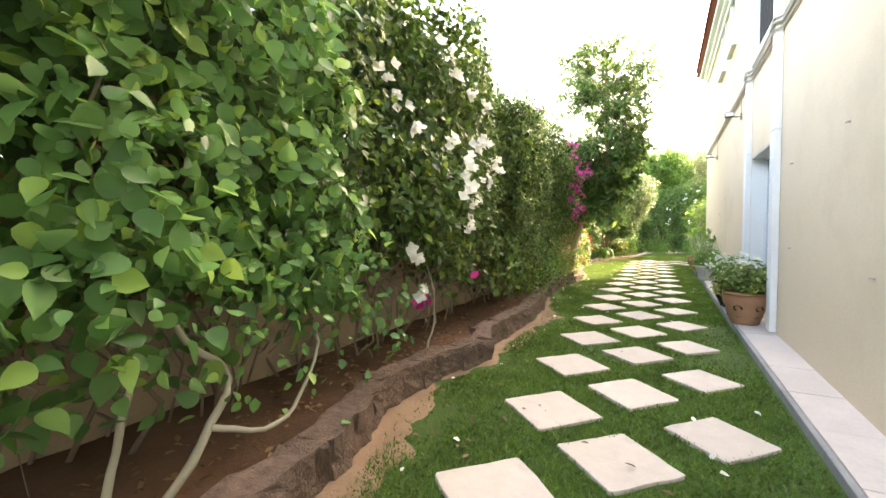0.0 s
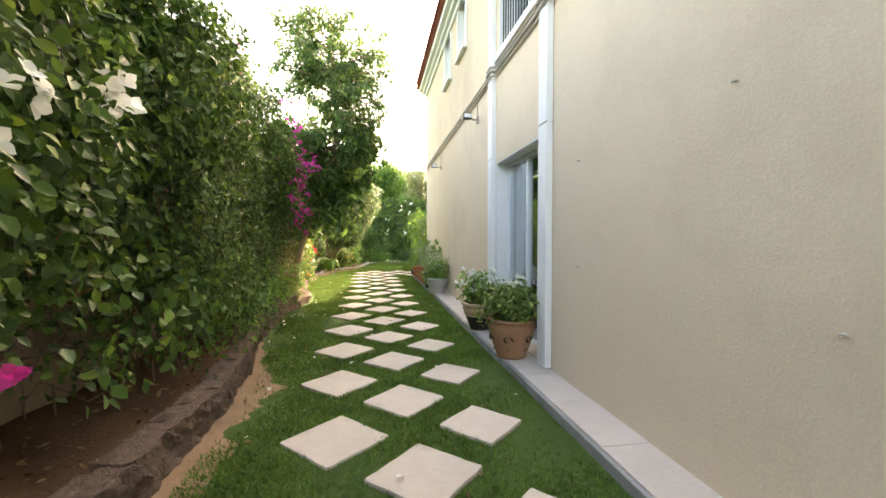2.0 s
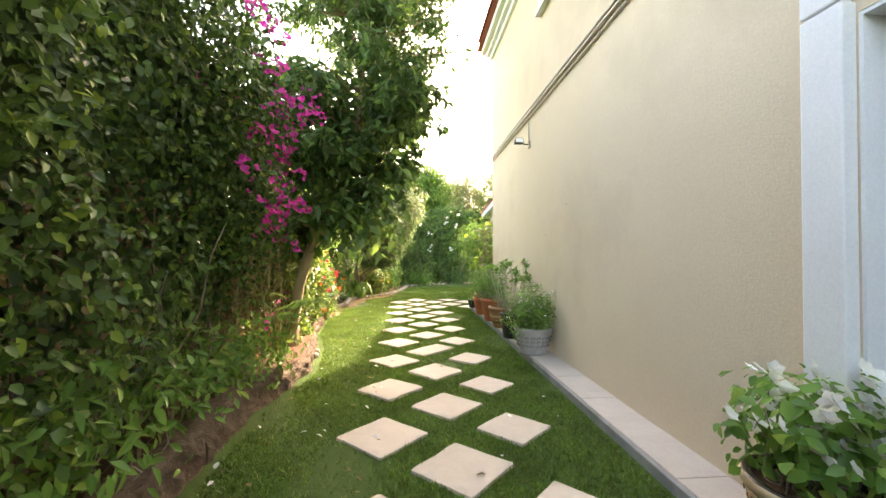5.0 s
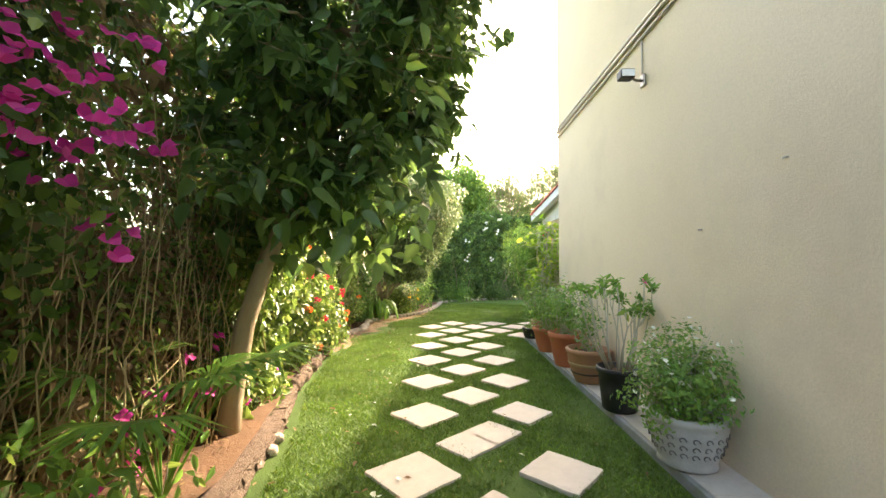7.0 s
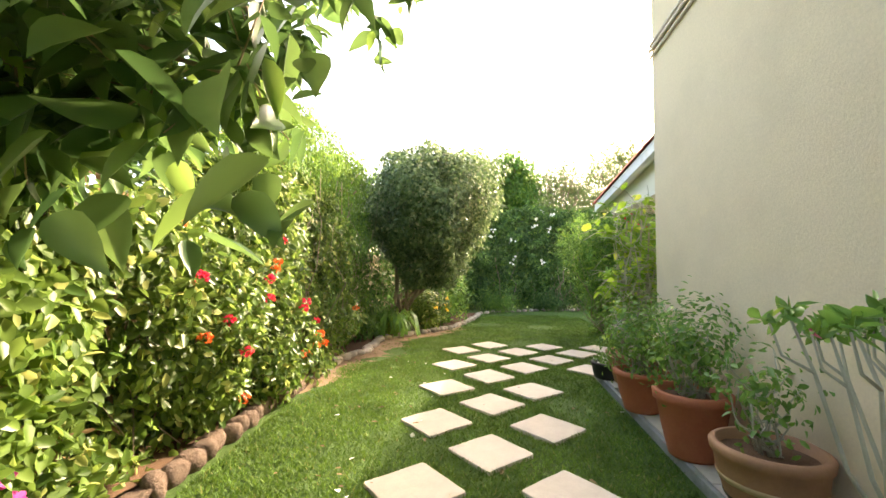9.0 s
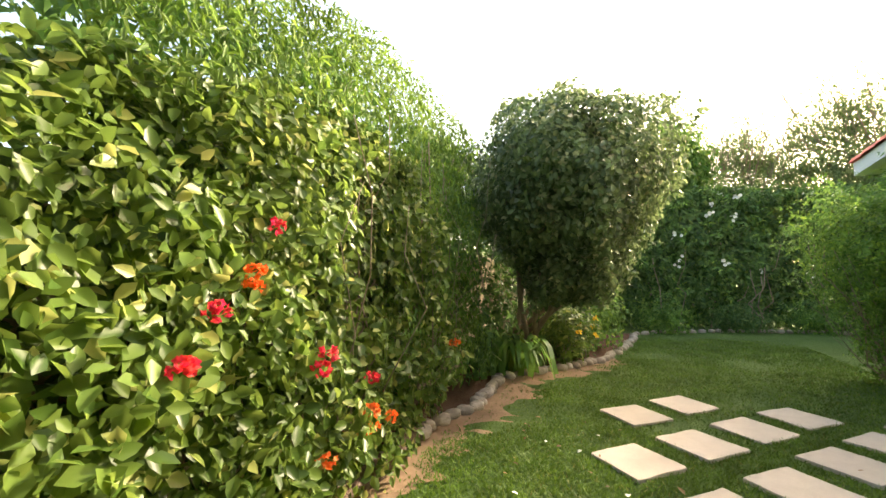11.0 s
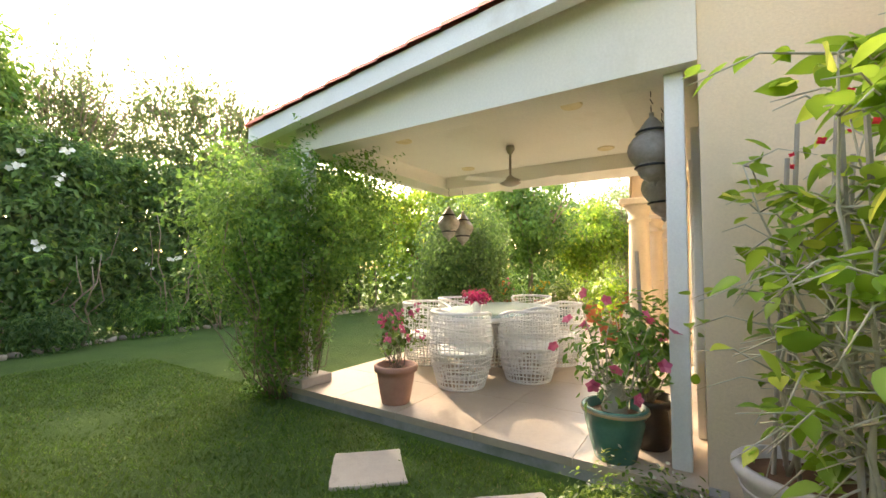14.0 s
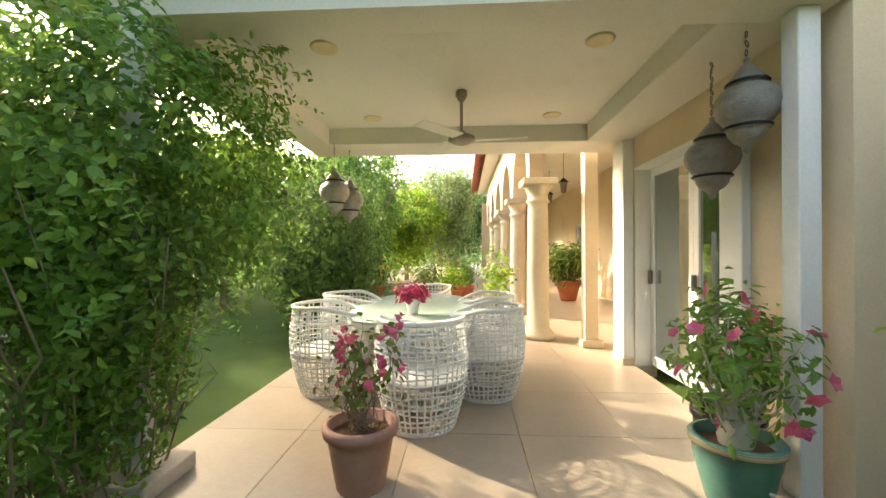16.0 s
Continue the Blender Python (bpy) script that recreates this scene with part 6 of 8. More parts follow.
def pink_bougainvillea():
    e = thing("bougainvillea_hedge", (-2.9, 8.3, 0.1), "dark green bougainvillea hedge with magenta bracts at its end", "hedge")
    c = np.array(e.location)
    line = [(x + float(np.interp(y, [5.4, 8.0, 9.4, 10.3], [-0.08, -0.02, 0.14, 0.02])), y) for x, y in offset_line(5.4, 10.1, 0.0)]
    h = [3.55 + 0.45 * math.sin(max(0.0, y - 6.0) / 4.3 * 1.7) for x, y in line]
    p, o = hedge_points(27000, line, (-1, 0), h, 1.2, 0.42, 7.0, 0.35)
    thin = (p[:, 2] < 0.7) & (rng.random(len(p)) < 0.6)
    p, o = p[~thin], o[~thin]
    p2, o2 = blob_points(10500, (-2.84, 9.95, 2.2), (0.78, 0.6, 1.8), 0.5, 0.35, 1.3, 4.0)
    p, o = np.concatenate([p, p2]), np.concatenate([o, o2])
    p[:, 0] -= 0.55 * np.clip((1.7 - p[:, 2]) / 1.3, 0, 1) * np.clip((p[:, 1] - 8.2) / 1.0, 0, 1)     # the foot draws back at the end
    p = p - c
    leaf_cloud("leaves", p, o, 0.058, 0.62, M_LEAF, e, 0.7, 0.9)
    sp, so = sprays(p, o, 500, 0.32, 9)
    leaf_cloud("loose_foliage", sp, so, 0.055, 0.6, M_LEAF, e, 0.4, 0.9)
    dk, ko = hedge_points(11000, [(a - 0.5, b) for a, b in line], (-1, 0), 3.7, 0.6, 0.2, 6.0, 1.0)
    leaf_cloud("inner_leaves", dk - c, ko, 0.17, 0.7, M_LEAF_SHADE, e, 0.8, 0.9, simple=True)
    dq, do = hedge_points(3000, [(a - 0.3, b) for a, b in line], (-1, 0), 2.0, 0.6, 0.2, 4.0, 0.4)
    leaf_cloud("dry_inner_leaves", dq - c, do, 0.05, 0.6, M_DRY, e, 0.8, 0.9)
    roots = [(0.35 - 0.5 * rng.random(), -2.7 + 4.6 * rng.random(), 0.0) for i in range(60)]
    tops = [(r[0] + rng.normal(0, 0.2), r[1] + rng.normal(0, 0.35), rng.uniform(0.8, 1.9)) for r in roots]
    twigs(60, roots, tops, 0.012, e, M_TWIG, wander=0.1)
    face_x = np.interp(p[:, 1] + 8.3, [q[1] for q in line], [q[0] for q in line]) + 2.9
    skin = p[(p[:, 1] > -1.8) & (p[:, 0] > face_x + 0.02) & (p[:, 2] > 0.7)]
    score = skin[:, 1] * 0.34 + rng.random(len(skin)) * 2.4
    spots = skin[np.argsort(-score)[:150:2]] + [0.09, -0.07, 0.02]
    top = p[(p[:, 1] > -1.2) & (p[:, 2] > 2.6) & (p[:, 0] > face_x - 0.6)]
    spots = np.concatenate([spots, top[rng.integers(0, len(top), 26)] + [0.12, -0.08, 0.10]])
    spots = np.repeat(spots[::2], 7, axis=0)
    spots = spots + rng.normal(0, 0.05, spots.shape)
    blossoms("magenta_blossom", spots, 0.043, 3, M_PET_PINK, e, "magenta papery bracts", cup=0.8)


def bed_weeds():
    """Leafy weeds that spill over the edging at the end of the bougainvillea."""
    e = thing("bed_weeds", (-2.6, 9.0, 0.1), "bright green leafy weeds spilling over the bed edging", "plants", kind="stuff")
    r = np.random.default_rng(17)
    pts, out = [], []
    for y, z, n in ((7.3, 0.45, 260), (7.9, 0.62, 420), (8.5, 0.66, 420), (9.2, 0.55, 380), (9.9, 0.5, 380), (10.5, 0.42, 300)):
        q = r.normal(0, 1, (n, 3)) * [0.16, 0.26, 0.17] + [bed_x(y) - 0.22, y, z]
        pts.append(q)
        out.append(np.tile([[0.6, -0.3, 0.6]], (n, 1)))
    pts, out = np.concatenate(pts), np.concatenate(out)
    pts[:, 2] = np.maximum(pts[:, 2], 0.2)
    pts = pts - [-2.6, 9.0, 0.1]
    leaf_cloud("foliage", pts, out, 0.085, 0.38, M_LEAF_POT, e, 0.5, 0.9)
    twigs(60, [(a[0] - 0.1, a[1], 0.05) for a in pts[::36]], pts[::36], 0.004, e, M_PALESTEM, "stemwork", 0.04, 4)


def yard_tree():
    e = thing("garden_tree", (-2.63, 11.95, 0.05), "slender leaning garden tree with a tan trunk and glossy leaves", "tree")
    top = [(0.82, 0.28, 2.9), (0.96, 0.3, 3.9), (0.94, 0.2, 5.2), (0.86, 0.2, 6.6)]
    tr = [(0, 0, -0.05), (0.03, 0.0, 0.35), (0.11, 0.03, 0.95), (0.26, 0.08, 1.5), (0.52, 0.16, 2.1)] + top
    vs, fs = tube(tr, [0.10, 0.085, 0.075, 0.07, 0.065, 0.05, 0.04, 0.028, 0.012], 12)
    mesh_part("trunk", [Vector(v) + 0.006 * noise.noise_vector(Vector(v) * 9) for v in vs], fs, M_BARK, e, "", True)
    vs, fs = [], []
    r = np.random.default_rng(21)
    pts, out = [], []
    for i in range(132):
        u = r.uniform(0.02, 1.0) ** 0.9
        k = min(7, 3 + int(u * 5))
        z0 = 1.5 + u * 5.0
        base = np.array([np.interp(z0, [q[2] for q in tr], [q[j] for q in tr]) for j in (0, 1)] + [z0])
        a = i * 2.4
        reach = (0.70 + 1.05 * math.sin(min(1, (z0 - 1.2) / 5.6) * math.pi * 0.84) ** 0.8) * r.uniform(0.5, 1.05)
        tip = base + np.array([math.cos(a) * reach, math.sin(a) * reach, r.uniform(-0.25, 0.75) * (0.4 + 0.4 * reach)])
        tip[0] = min(tip[0], 1.55 + 0.38 * max(0.0, tip[2] - 2.2))
        midp = (base + tip) / 2 + r.normal(0, 0.06, 3) + [0, 0, 0.12]
        tube([base, midp, tip], [0.022, 0.013, 0.005], 5, vs, fs)
        for s in range(18):
            w = r.uniform(0.3, 1.0)
            root = base + (tip - base) * w + r.normal(0, 0.05, 3)
            d = unit(r.normal(0, 1, (1, 3)))[0]
            end = root + d * r.uniform(0.14, 0.42)
            tube([root, end], [0.004, 0.002], 3, vs, fs)
            for _ in range(12):
                pts.append(root + (end - root) * r.random() + r.normal(0, 0.035, 3))
                out.append(d * 0.4 + [0, 0, 0.7])
    mesh_part("branchwork", vs, fs, M_BARK, e, "", True)
    pts, out = np.array(pts), np.array(out)
    clear = ~((pts[:, 0] > 1.30) & (pts[:, 2] < 1.75))      # the walker ducks past below
    pts, out = pts[clear], out[clear]
    high = pts[:, 2] > 3.9
    leaf_cloud("crown", pts[~high], out[~high], 0.135, 0.46, M_LEAF_TREE, e, 0.9, 0.8, fine=True)
    leaf_cloud("upper_crown", pts[high], out[high], 0.10, 0.40, M_LEAF_TREE, e, 0.6, 0.9)
    # a few large leaves that hang low over the lawn
    n = 520
    lp = np.array([0.82, 0.0, 2.15]) + np.clip(np.random.default_rng(3).normal(0, 1, (n, 3)), -1.7, 1.7) * [0.46, 0.36, 0.42]
    leaf_cloud("low_leaves", lp, np.tile([[0, -0.6, 0.7]], (n, 1)), 0.17, 0.5, M_LEAF_TREE, e, 1.4, 0.6, fine=True)
    r5 = random.Random(3)
    for i in range(9):
        a = i * 0.7
        st = tagged(new("garden_stone", rock_mesh("garden_stone", 50 + i, 0.07 + 0.02 * (i % 3), 0.06, 0.05, M_PALEROCK)), "pale rough stone at the foot of the tree", "stone", "stones round the tree")
        st.matrix_basis = pose(-2.63 + 0.22 * math.cos(a) + 0.12, 11.95 + 0.30 * math.sin(a), 0.03 + 0.01 * (i % 2), 0, 0, 40 * i)


def palm_clump():
    e = thing("fan_palm", (-2.5, 11.05, 0.15), "small fan palm with long split leaves under the tree", "plant")
    vs, fs = [], []
    r = np.random.default_rng(4)
    for i in range(13):
        a, h, reach = i * 2.4, 0.25 + 0.55 * r.random(), 0.25 + 0.3 * r.random()
        hub = np.array([math.cos(a) * reach, math.sin(a) * reach, h])
        tube([(0, 0, 0), tuple(hub * [0.5, 0.5, 0.7]), tuple(hub)], 0.008, 4, vs, fs)
        n = 13
        fwd = unit(np.array([[math.cos(a), math.sin(a), 0.25]]))[0]
        sd = np.cross(fwd, [0, 0, 1])
        for k in range(n):
            t = (k - (n - 1) / 2) / (n - 1) * 2.6
            d = fwd * math.cos(t) + sd * math.sin(t)
            w = np.cross(d, [0, 0, 1.0]) * 0.016
            b = len(vs)
            vs += [hub, hub + d * 0.2 + w, hub + d * 0.2 - w, hub + d * 0.42 - np.array([0, 0, 0.10])]
            fs += [(b, b + 1, b + 3, b + 2)]
    mesh_part("frond_fan", vs, fs, M_LEAF_POT, e)
    # grassy undergrowth, dry reeds and small pink flowers in the bed behind the tree
    e = thing("bed_undergrowth", (-3.1, 11.6, 0.1), "tangled dry stems and strap leaves in the bed", "plants", kind="stuff")
    roots = [(rng.uniform(-0.4, 0.5), rng.uniform(-1.5, 0.7), 0.0) for i in range(210)]
    tops = [(min(0.55, q[0] + rng.normal(0.05, 0.2)), min(1.0, q[1] + rng.normal(0.2, 0.35)), rng.uniform(0.6, 2.5)) for q in roots]
    twigs(210, roots, tops, 0.006, e, M_STRAW, "dry_stemwork", 0.07, 4)
    p, o = hedge_points(3600, [(-2.75, 10.6), (-2.8, 13.2)], (-1, 0), 2.5, 0.75, 0.2, 2.0, 0.3)
    leaf_cloud("dry_leaves", p - np.array([-3.1, 11.6, 0.1]), o, 0.05, 0.4, M_DRY, e, 0.7, 1.0)
    p, o = hedge_points(5200, [(-2.72, 10.7), (-2.85, 13.2)], (-1, 0), 2.9, 0.8, 0.25, 5.0, 0.2)
    leaf_cloud("leaves", p - np.array([-3.1, 11.6, 0.1]), o, 0.055, 0.45, M_LEAF_HIB, e, 0.7, 1.0)
    p, o = hedge_points(6500, [(-3.0, 9.6), (-3.05, 13.6)], (-1, 0), 3.5, 0.6, 0.25, 8.0, 0.2)
    leaf_cloud("dry_inner_leaves", p - np.array([-3.1, 11.6, 0.1]), o, 0.12, 0.5, M_DRY, e, 0.7, 1.0, simple=True)
    p, o = hedge_points(6000, [(-2.9, 9.9), (-2.95, 13.4)], (-1, 0), 3.7, 0.7, 0.3, 9.0, 0.4)
    leaf_cloud("inner_leaves", p - np.array([-3.1, 11.6, 0.1]), o, 0.085, 0.5, M_LEAF_HIB, e, 0.7, 1.0)
    sp = np.array([(0.45 + 0.05 * math.sin(i), -0.9 + 0.16 * i, 0.25 + 0.6 * ((i * 5) % 9) / 9) for i in range(14)])
    sp = np.repeat(sp, 3, axis=0) + rng.normal(0, 0.03, (42, 3))
    blossoms("pink_blossom", sp, 0.04, 4, M_PET_PINK, e)


def hibiscus_hedge():
    e = thing("hibiscus_hedge", (-3.2, 15.3, 0.1), "sunlit yellow-green hibiscus hedge with red and orange flowers", "hedge")
    c = np.array(e.location)
    line = [(x, y) for x, y in offset_line(12.1, 17.4, -0.02)]
    h = [1.95 + 0.2 * math.sin(y * 1.3) + 0.16 * (y - 12.7) for x, y in line]
    p, o = hedge_points(25000, line, (-1, 0), h, 0.8, 0.34, 11.0, 0.06)
    leaf_cloud("leaves", p - c, o, 0.08, 0.58, M_LEAF_HIB, e, 0.4, 1.1)
    # Darker filler layer paints the deep shade between the outer leaves.
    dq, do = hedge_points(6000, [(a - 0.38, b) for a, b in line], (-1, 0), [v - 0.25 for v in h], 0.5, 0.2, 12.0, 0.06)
    leaf_cloud("inner_leaves", dq - c, do, 0.12, 0.6, M_LEAF_SHADE, e, 0.7, 0.9, simple=True)
    roots = [(rng.uniform(-0.4, 0.3), rng.uniform(-2.5, 2.0), 0.0) for i in range(46)]
    tops = [(q[0] + rng.normal(0, 0.25), q[1] + rng.normal(0, 0.35), rng.uniform(0.6, 2.5)) for q in roots]
    twigs(46, roots, tops, 0.007, e, M_TWIG, wander=0.14)
    face = (p - c)[(o[:, 0] > 0.5)]
    skin = face[np.argsort(-(face[:, 0] - np.interp(face[:, 1] + 15.3, [q[1] for q in line], [q[0] for q in line])))[:3200]]
    for label, count, mat in (("red_blossom", 9, M_PET_RED), ("orange_blossom", 11, M_PET_ORANGE)):
        pick = skin[rng.integers(0, len(skin), count)] + [0.06, 0, 0]
        ball = unit(rng.normal(0, 1, (count * 26, 3)) + [0.7, -0.2, 0.5]) * [0.046, 0.046, 0.036]
        blossoms(label, np.repeat(pick, 26, axis=0) + ball, 0.017, 4, mat, e, out=ball, cup=0.3)
    # tall feathery shrub behind it
    e = thing("feathery_shrub", (-3.3, 18.0, 0.1), "tall bright green feathery shrub above the bed", "shrub")
    c = np.array(e.location)
    p, o = hedge_points(20000, [(-3.1, 14.6), (-3.15, 16.0), (-3.15, 17.6), (-2.95, 18.7)], (-1, 0), [3.0, 3.6, 3.9, 3.5], 1.0, 0.32, 15.0, 0.6)
    leaf_cloud("feathery_leaves", p - c, o, 0.075, 0.26, M_LEAF_FEATH, e, 1.0, 0.8)
    p, o = hedge_points(6000, [(-3.4, 14.6), (-3.5, 17.0), (-3.3, 18.7)], (-1, 0), [3.0, 3.6, 3.3], 0.6, 0.3, 19.0, 0.6)
    leaf_cloud("inner_leaves", p - c, o, 0.12, 0.5, M_LEAF_VINE, e, 0.8, 0.8, simple=True)
    p, o = hedge_points(5200, [(-3.0, 16.6), (-3.05, 17.6), (-2.85, 18.6)], (-1, 0), 2.2, 0.9, 0.2, 16.0, 0.25)
    leaf_cloud("darker_leaves", p - c, o, 0.06, 0.32, M_LEAF_VINE, e, 1.0, 0.8)
    roots = [(rng.uniform(-0.4, 0.1), rng.uniform(-2.0, 0.6), 0.0) for i in range(40)]
    tops = [(q[0] + rng.normal(0.1, 0.2), q[1] + rng.normal(0, 0.3), rng.uniform(1.2, 2.8)) for q in roots]
    twigs(40, roots, tops, 0.012, e, M_TWIG, wander=0.1)


def dark_tree():
    e = thing("clipped_tree", (-2.55, 19.75, 0.05), "dark clipped garden tree with twisted stems and a dense crown", "tree")
    vs, fs = [], []
    r = np.random.default_rng(8)
    for i in range(7):
        a = i * 0.9
        tube([(0.08 * math.cos(a) - 0.35, 0.08 * math.sin(a) + 0.55, -0.05), (0.20 * math.cos(a + 1.6) - 0.25, 0.20 * math.sin(a + 1.6) + 0.45, 0.45), (0.32 * math.cos(a + 0.2) + 0.05, 0.3 * math.sin(a) + 0.2, 0.95), (0.75 * math.cos(a) + 0.5, 0.8 * math.sin(a), 2.0), (1.0 * math.cos(a) + 0.55, 1.0 * math.sin(a), 2.9)], [0.048, 0.042, 0.036, 0.026, 0.012], 8, vs, fs)
    for i in range(260):
        d = unit(r.normal(0, 1, (1, 3)))[0]
        b = np.array([0.5, 0.0, 2.3]) + d * [0.9, 1.0, 0.9] * r.uniform(0.2, 0.9)
        tube([b, b + r.normal(0, 0.22, 3)], [0.008, 0.003], 4, vs, fs)
    mesh_part("trunk", vs, fs, M_TWIG, e, "", True)
    def flare(q):
        """Narrow below, wide and nearly flat on top."""
        k = 0.58 + 0.24 * np.clip(q[:, 2] - 1.0, 0, 2.6)
        q[:, 0] = 0.45 + (q[:, 0] - 0.5) * k + 0.06 * (q[:, 2] - 2.0)
        q[:, 1] = q[:, 1] * k
        flat = q[:, 2] > 3.55
        q[flat, 2] = 3.55 + (q[flat, 2] - 3.55) * 0.55
        return q

    p, o = blob_points(36000, (0.5, 0.0, 2.35), (1.34, 1.4, 1.7), 0.45, 0.22, 1.5, 9.0)
    low = p[:, 2] > 1.0
    p, o = flare(p[low]), o[low]
    leaf_cloud("crown", p, o, 0.078, 0.6, M_LEAF_CLIP, e, 0.7, 0.9)
    sp, so = sprays(p, o, 380, 0.30, 9)
    leaf_cloud("loose_foliage", sp, so, 0.075, 0.55, M_LEAF_CLIP, e, 0.4, 0.8)
    dq, do = blob_points(7000, (0.5, 0.0, 2.5), (1.05, 1.05, 1.4), 0.7, 0.2, 1.5, 9.5)
    dq = flare(dq)
    leaf_cloud("inner_leaves", dq, do, 0.12, 0.6, M_LEAF_SHADE, e, 0.7, 0.8, simple=True)
    s = thing("shade_shrub", (-3.15, 21.0, 0.0), "dark shrubs filling the corner behind the clipped tree", "shrub")
    p, o = hedge_points(7000, [(-3.0, 18.6), (-3.0, 21.0), (-2.4, 23.0), (-2.2, 25.0)], (-1, 0), [2.6, 2.6, 2.7, 3.0], 0.8, 0.3, 51.0, 0.1)
    leaf_cloud("leaves", p - np.array([-3.15, 21.0, 0]), o, 0.11, 0.5, M_LEAF_BACK, s, 0.6, 0.9)
    e = thing("strap_leaf_lily", (-2.93, 19.72, 0.06), "clump of long arching dark green strap leaves", "plant")
    vs, fs = [], []
    for i in range(120):
        a, ln = r.uniform(0, 6.28), r.uniform(0.45, 0.85)
        ox, oy = r.normal(0, 0.24), r.normal(0, 0.34)
        d, s = np.array([math.cos(a), math.sin(a), 0]), np.array([-math.sin(a), math.cos(a), 0]) * 0.036
        b = len(vs)
        for k, (u, z) in enumerate(((0, 0), (0.25, 0.42), (0.55, 0.55), (0.85, 0.42), (1.05, 0.18))):
            c = np.array([ox, oy, 0]) + d * u * ln * 0.62 + np.array([0, 0, z * ln * 1.15])
            w = s * (1.2, 1.3, 1.1, 0.8, 0.1)[k]
            vs += [c - w, c + w]
        fs += [(b + 2 * k, b + 2 * k + 1, b + 2 * k + 3, b + 2 * k + 2) for k in range(4)]
    mesh_part("strap_foliage", vs, fs, M_LEAF_POT, e, "", True, "stuff")
    e = thing("variegated_shrub", (-2.22, 20.75, 0.05), "low glossy shrub with yellow flowers in the bed", "shrub")
    p, o = blob_points(2400, (-0.05, 0.0, 0.46), (0.52, 0.62, 0.5), 0.8, 0.3, 1.4, 12.0)
    leaf_cloud("leaves", p, o + np.array([0, 0, 0.6]), 0.085, 0.45, M_LEAF_HIB, e, 0.3)
    twigs(20, [(0.05 * math.cos(i), 0.3 * math.sin(i), 0) for i in range(20)], p[:20], 0.006, e, M_TWIG, wander=0.04)
    sk = p[(p[:, 0] > 0.1) & (p[:, 2] > 0.2)] + [0.06, -0.03, 0.04]
    ys = np.repeat(sk[rng.integers(0, len(sk), 9)], 5, axis=0) + rng.normal(0, 0.02, (45, 3))
    blossoms("yellow_blossom", ys, 0.035, 5, M_PET_YELLOW, e)
    e = thing("variegated_shrub", (-1.95, 22.0, 0.05), "pale glossy rounded shrub at the end of the bed", "shrub")
    p, o = blob_points(3200, (0.0, 0.0, 0.72), (0.62, 0.95, 0.80), 0.8, 0.3, 1.4, 13.0)
    leaf_cloud("leaves", p, o + np.array([0, 0, 0.6]), 0.09, 0.48, M_LEAF_POT, e, 0.3)


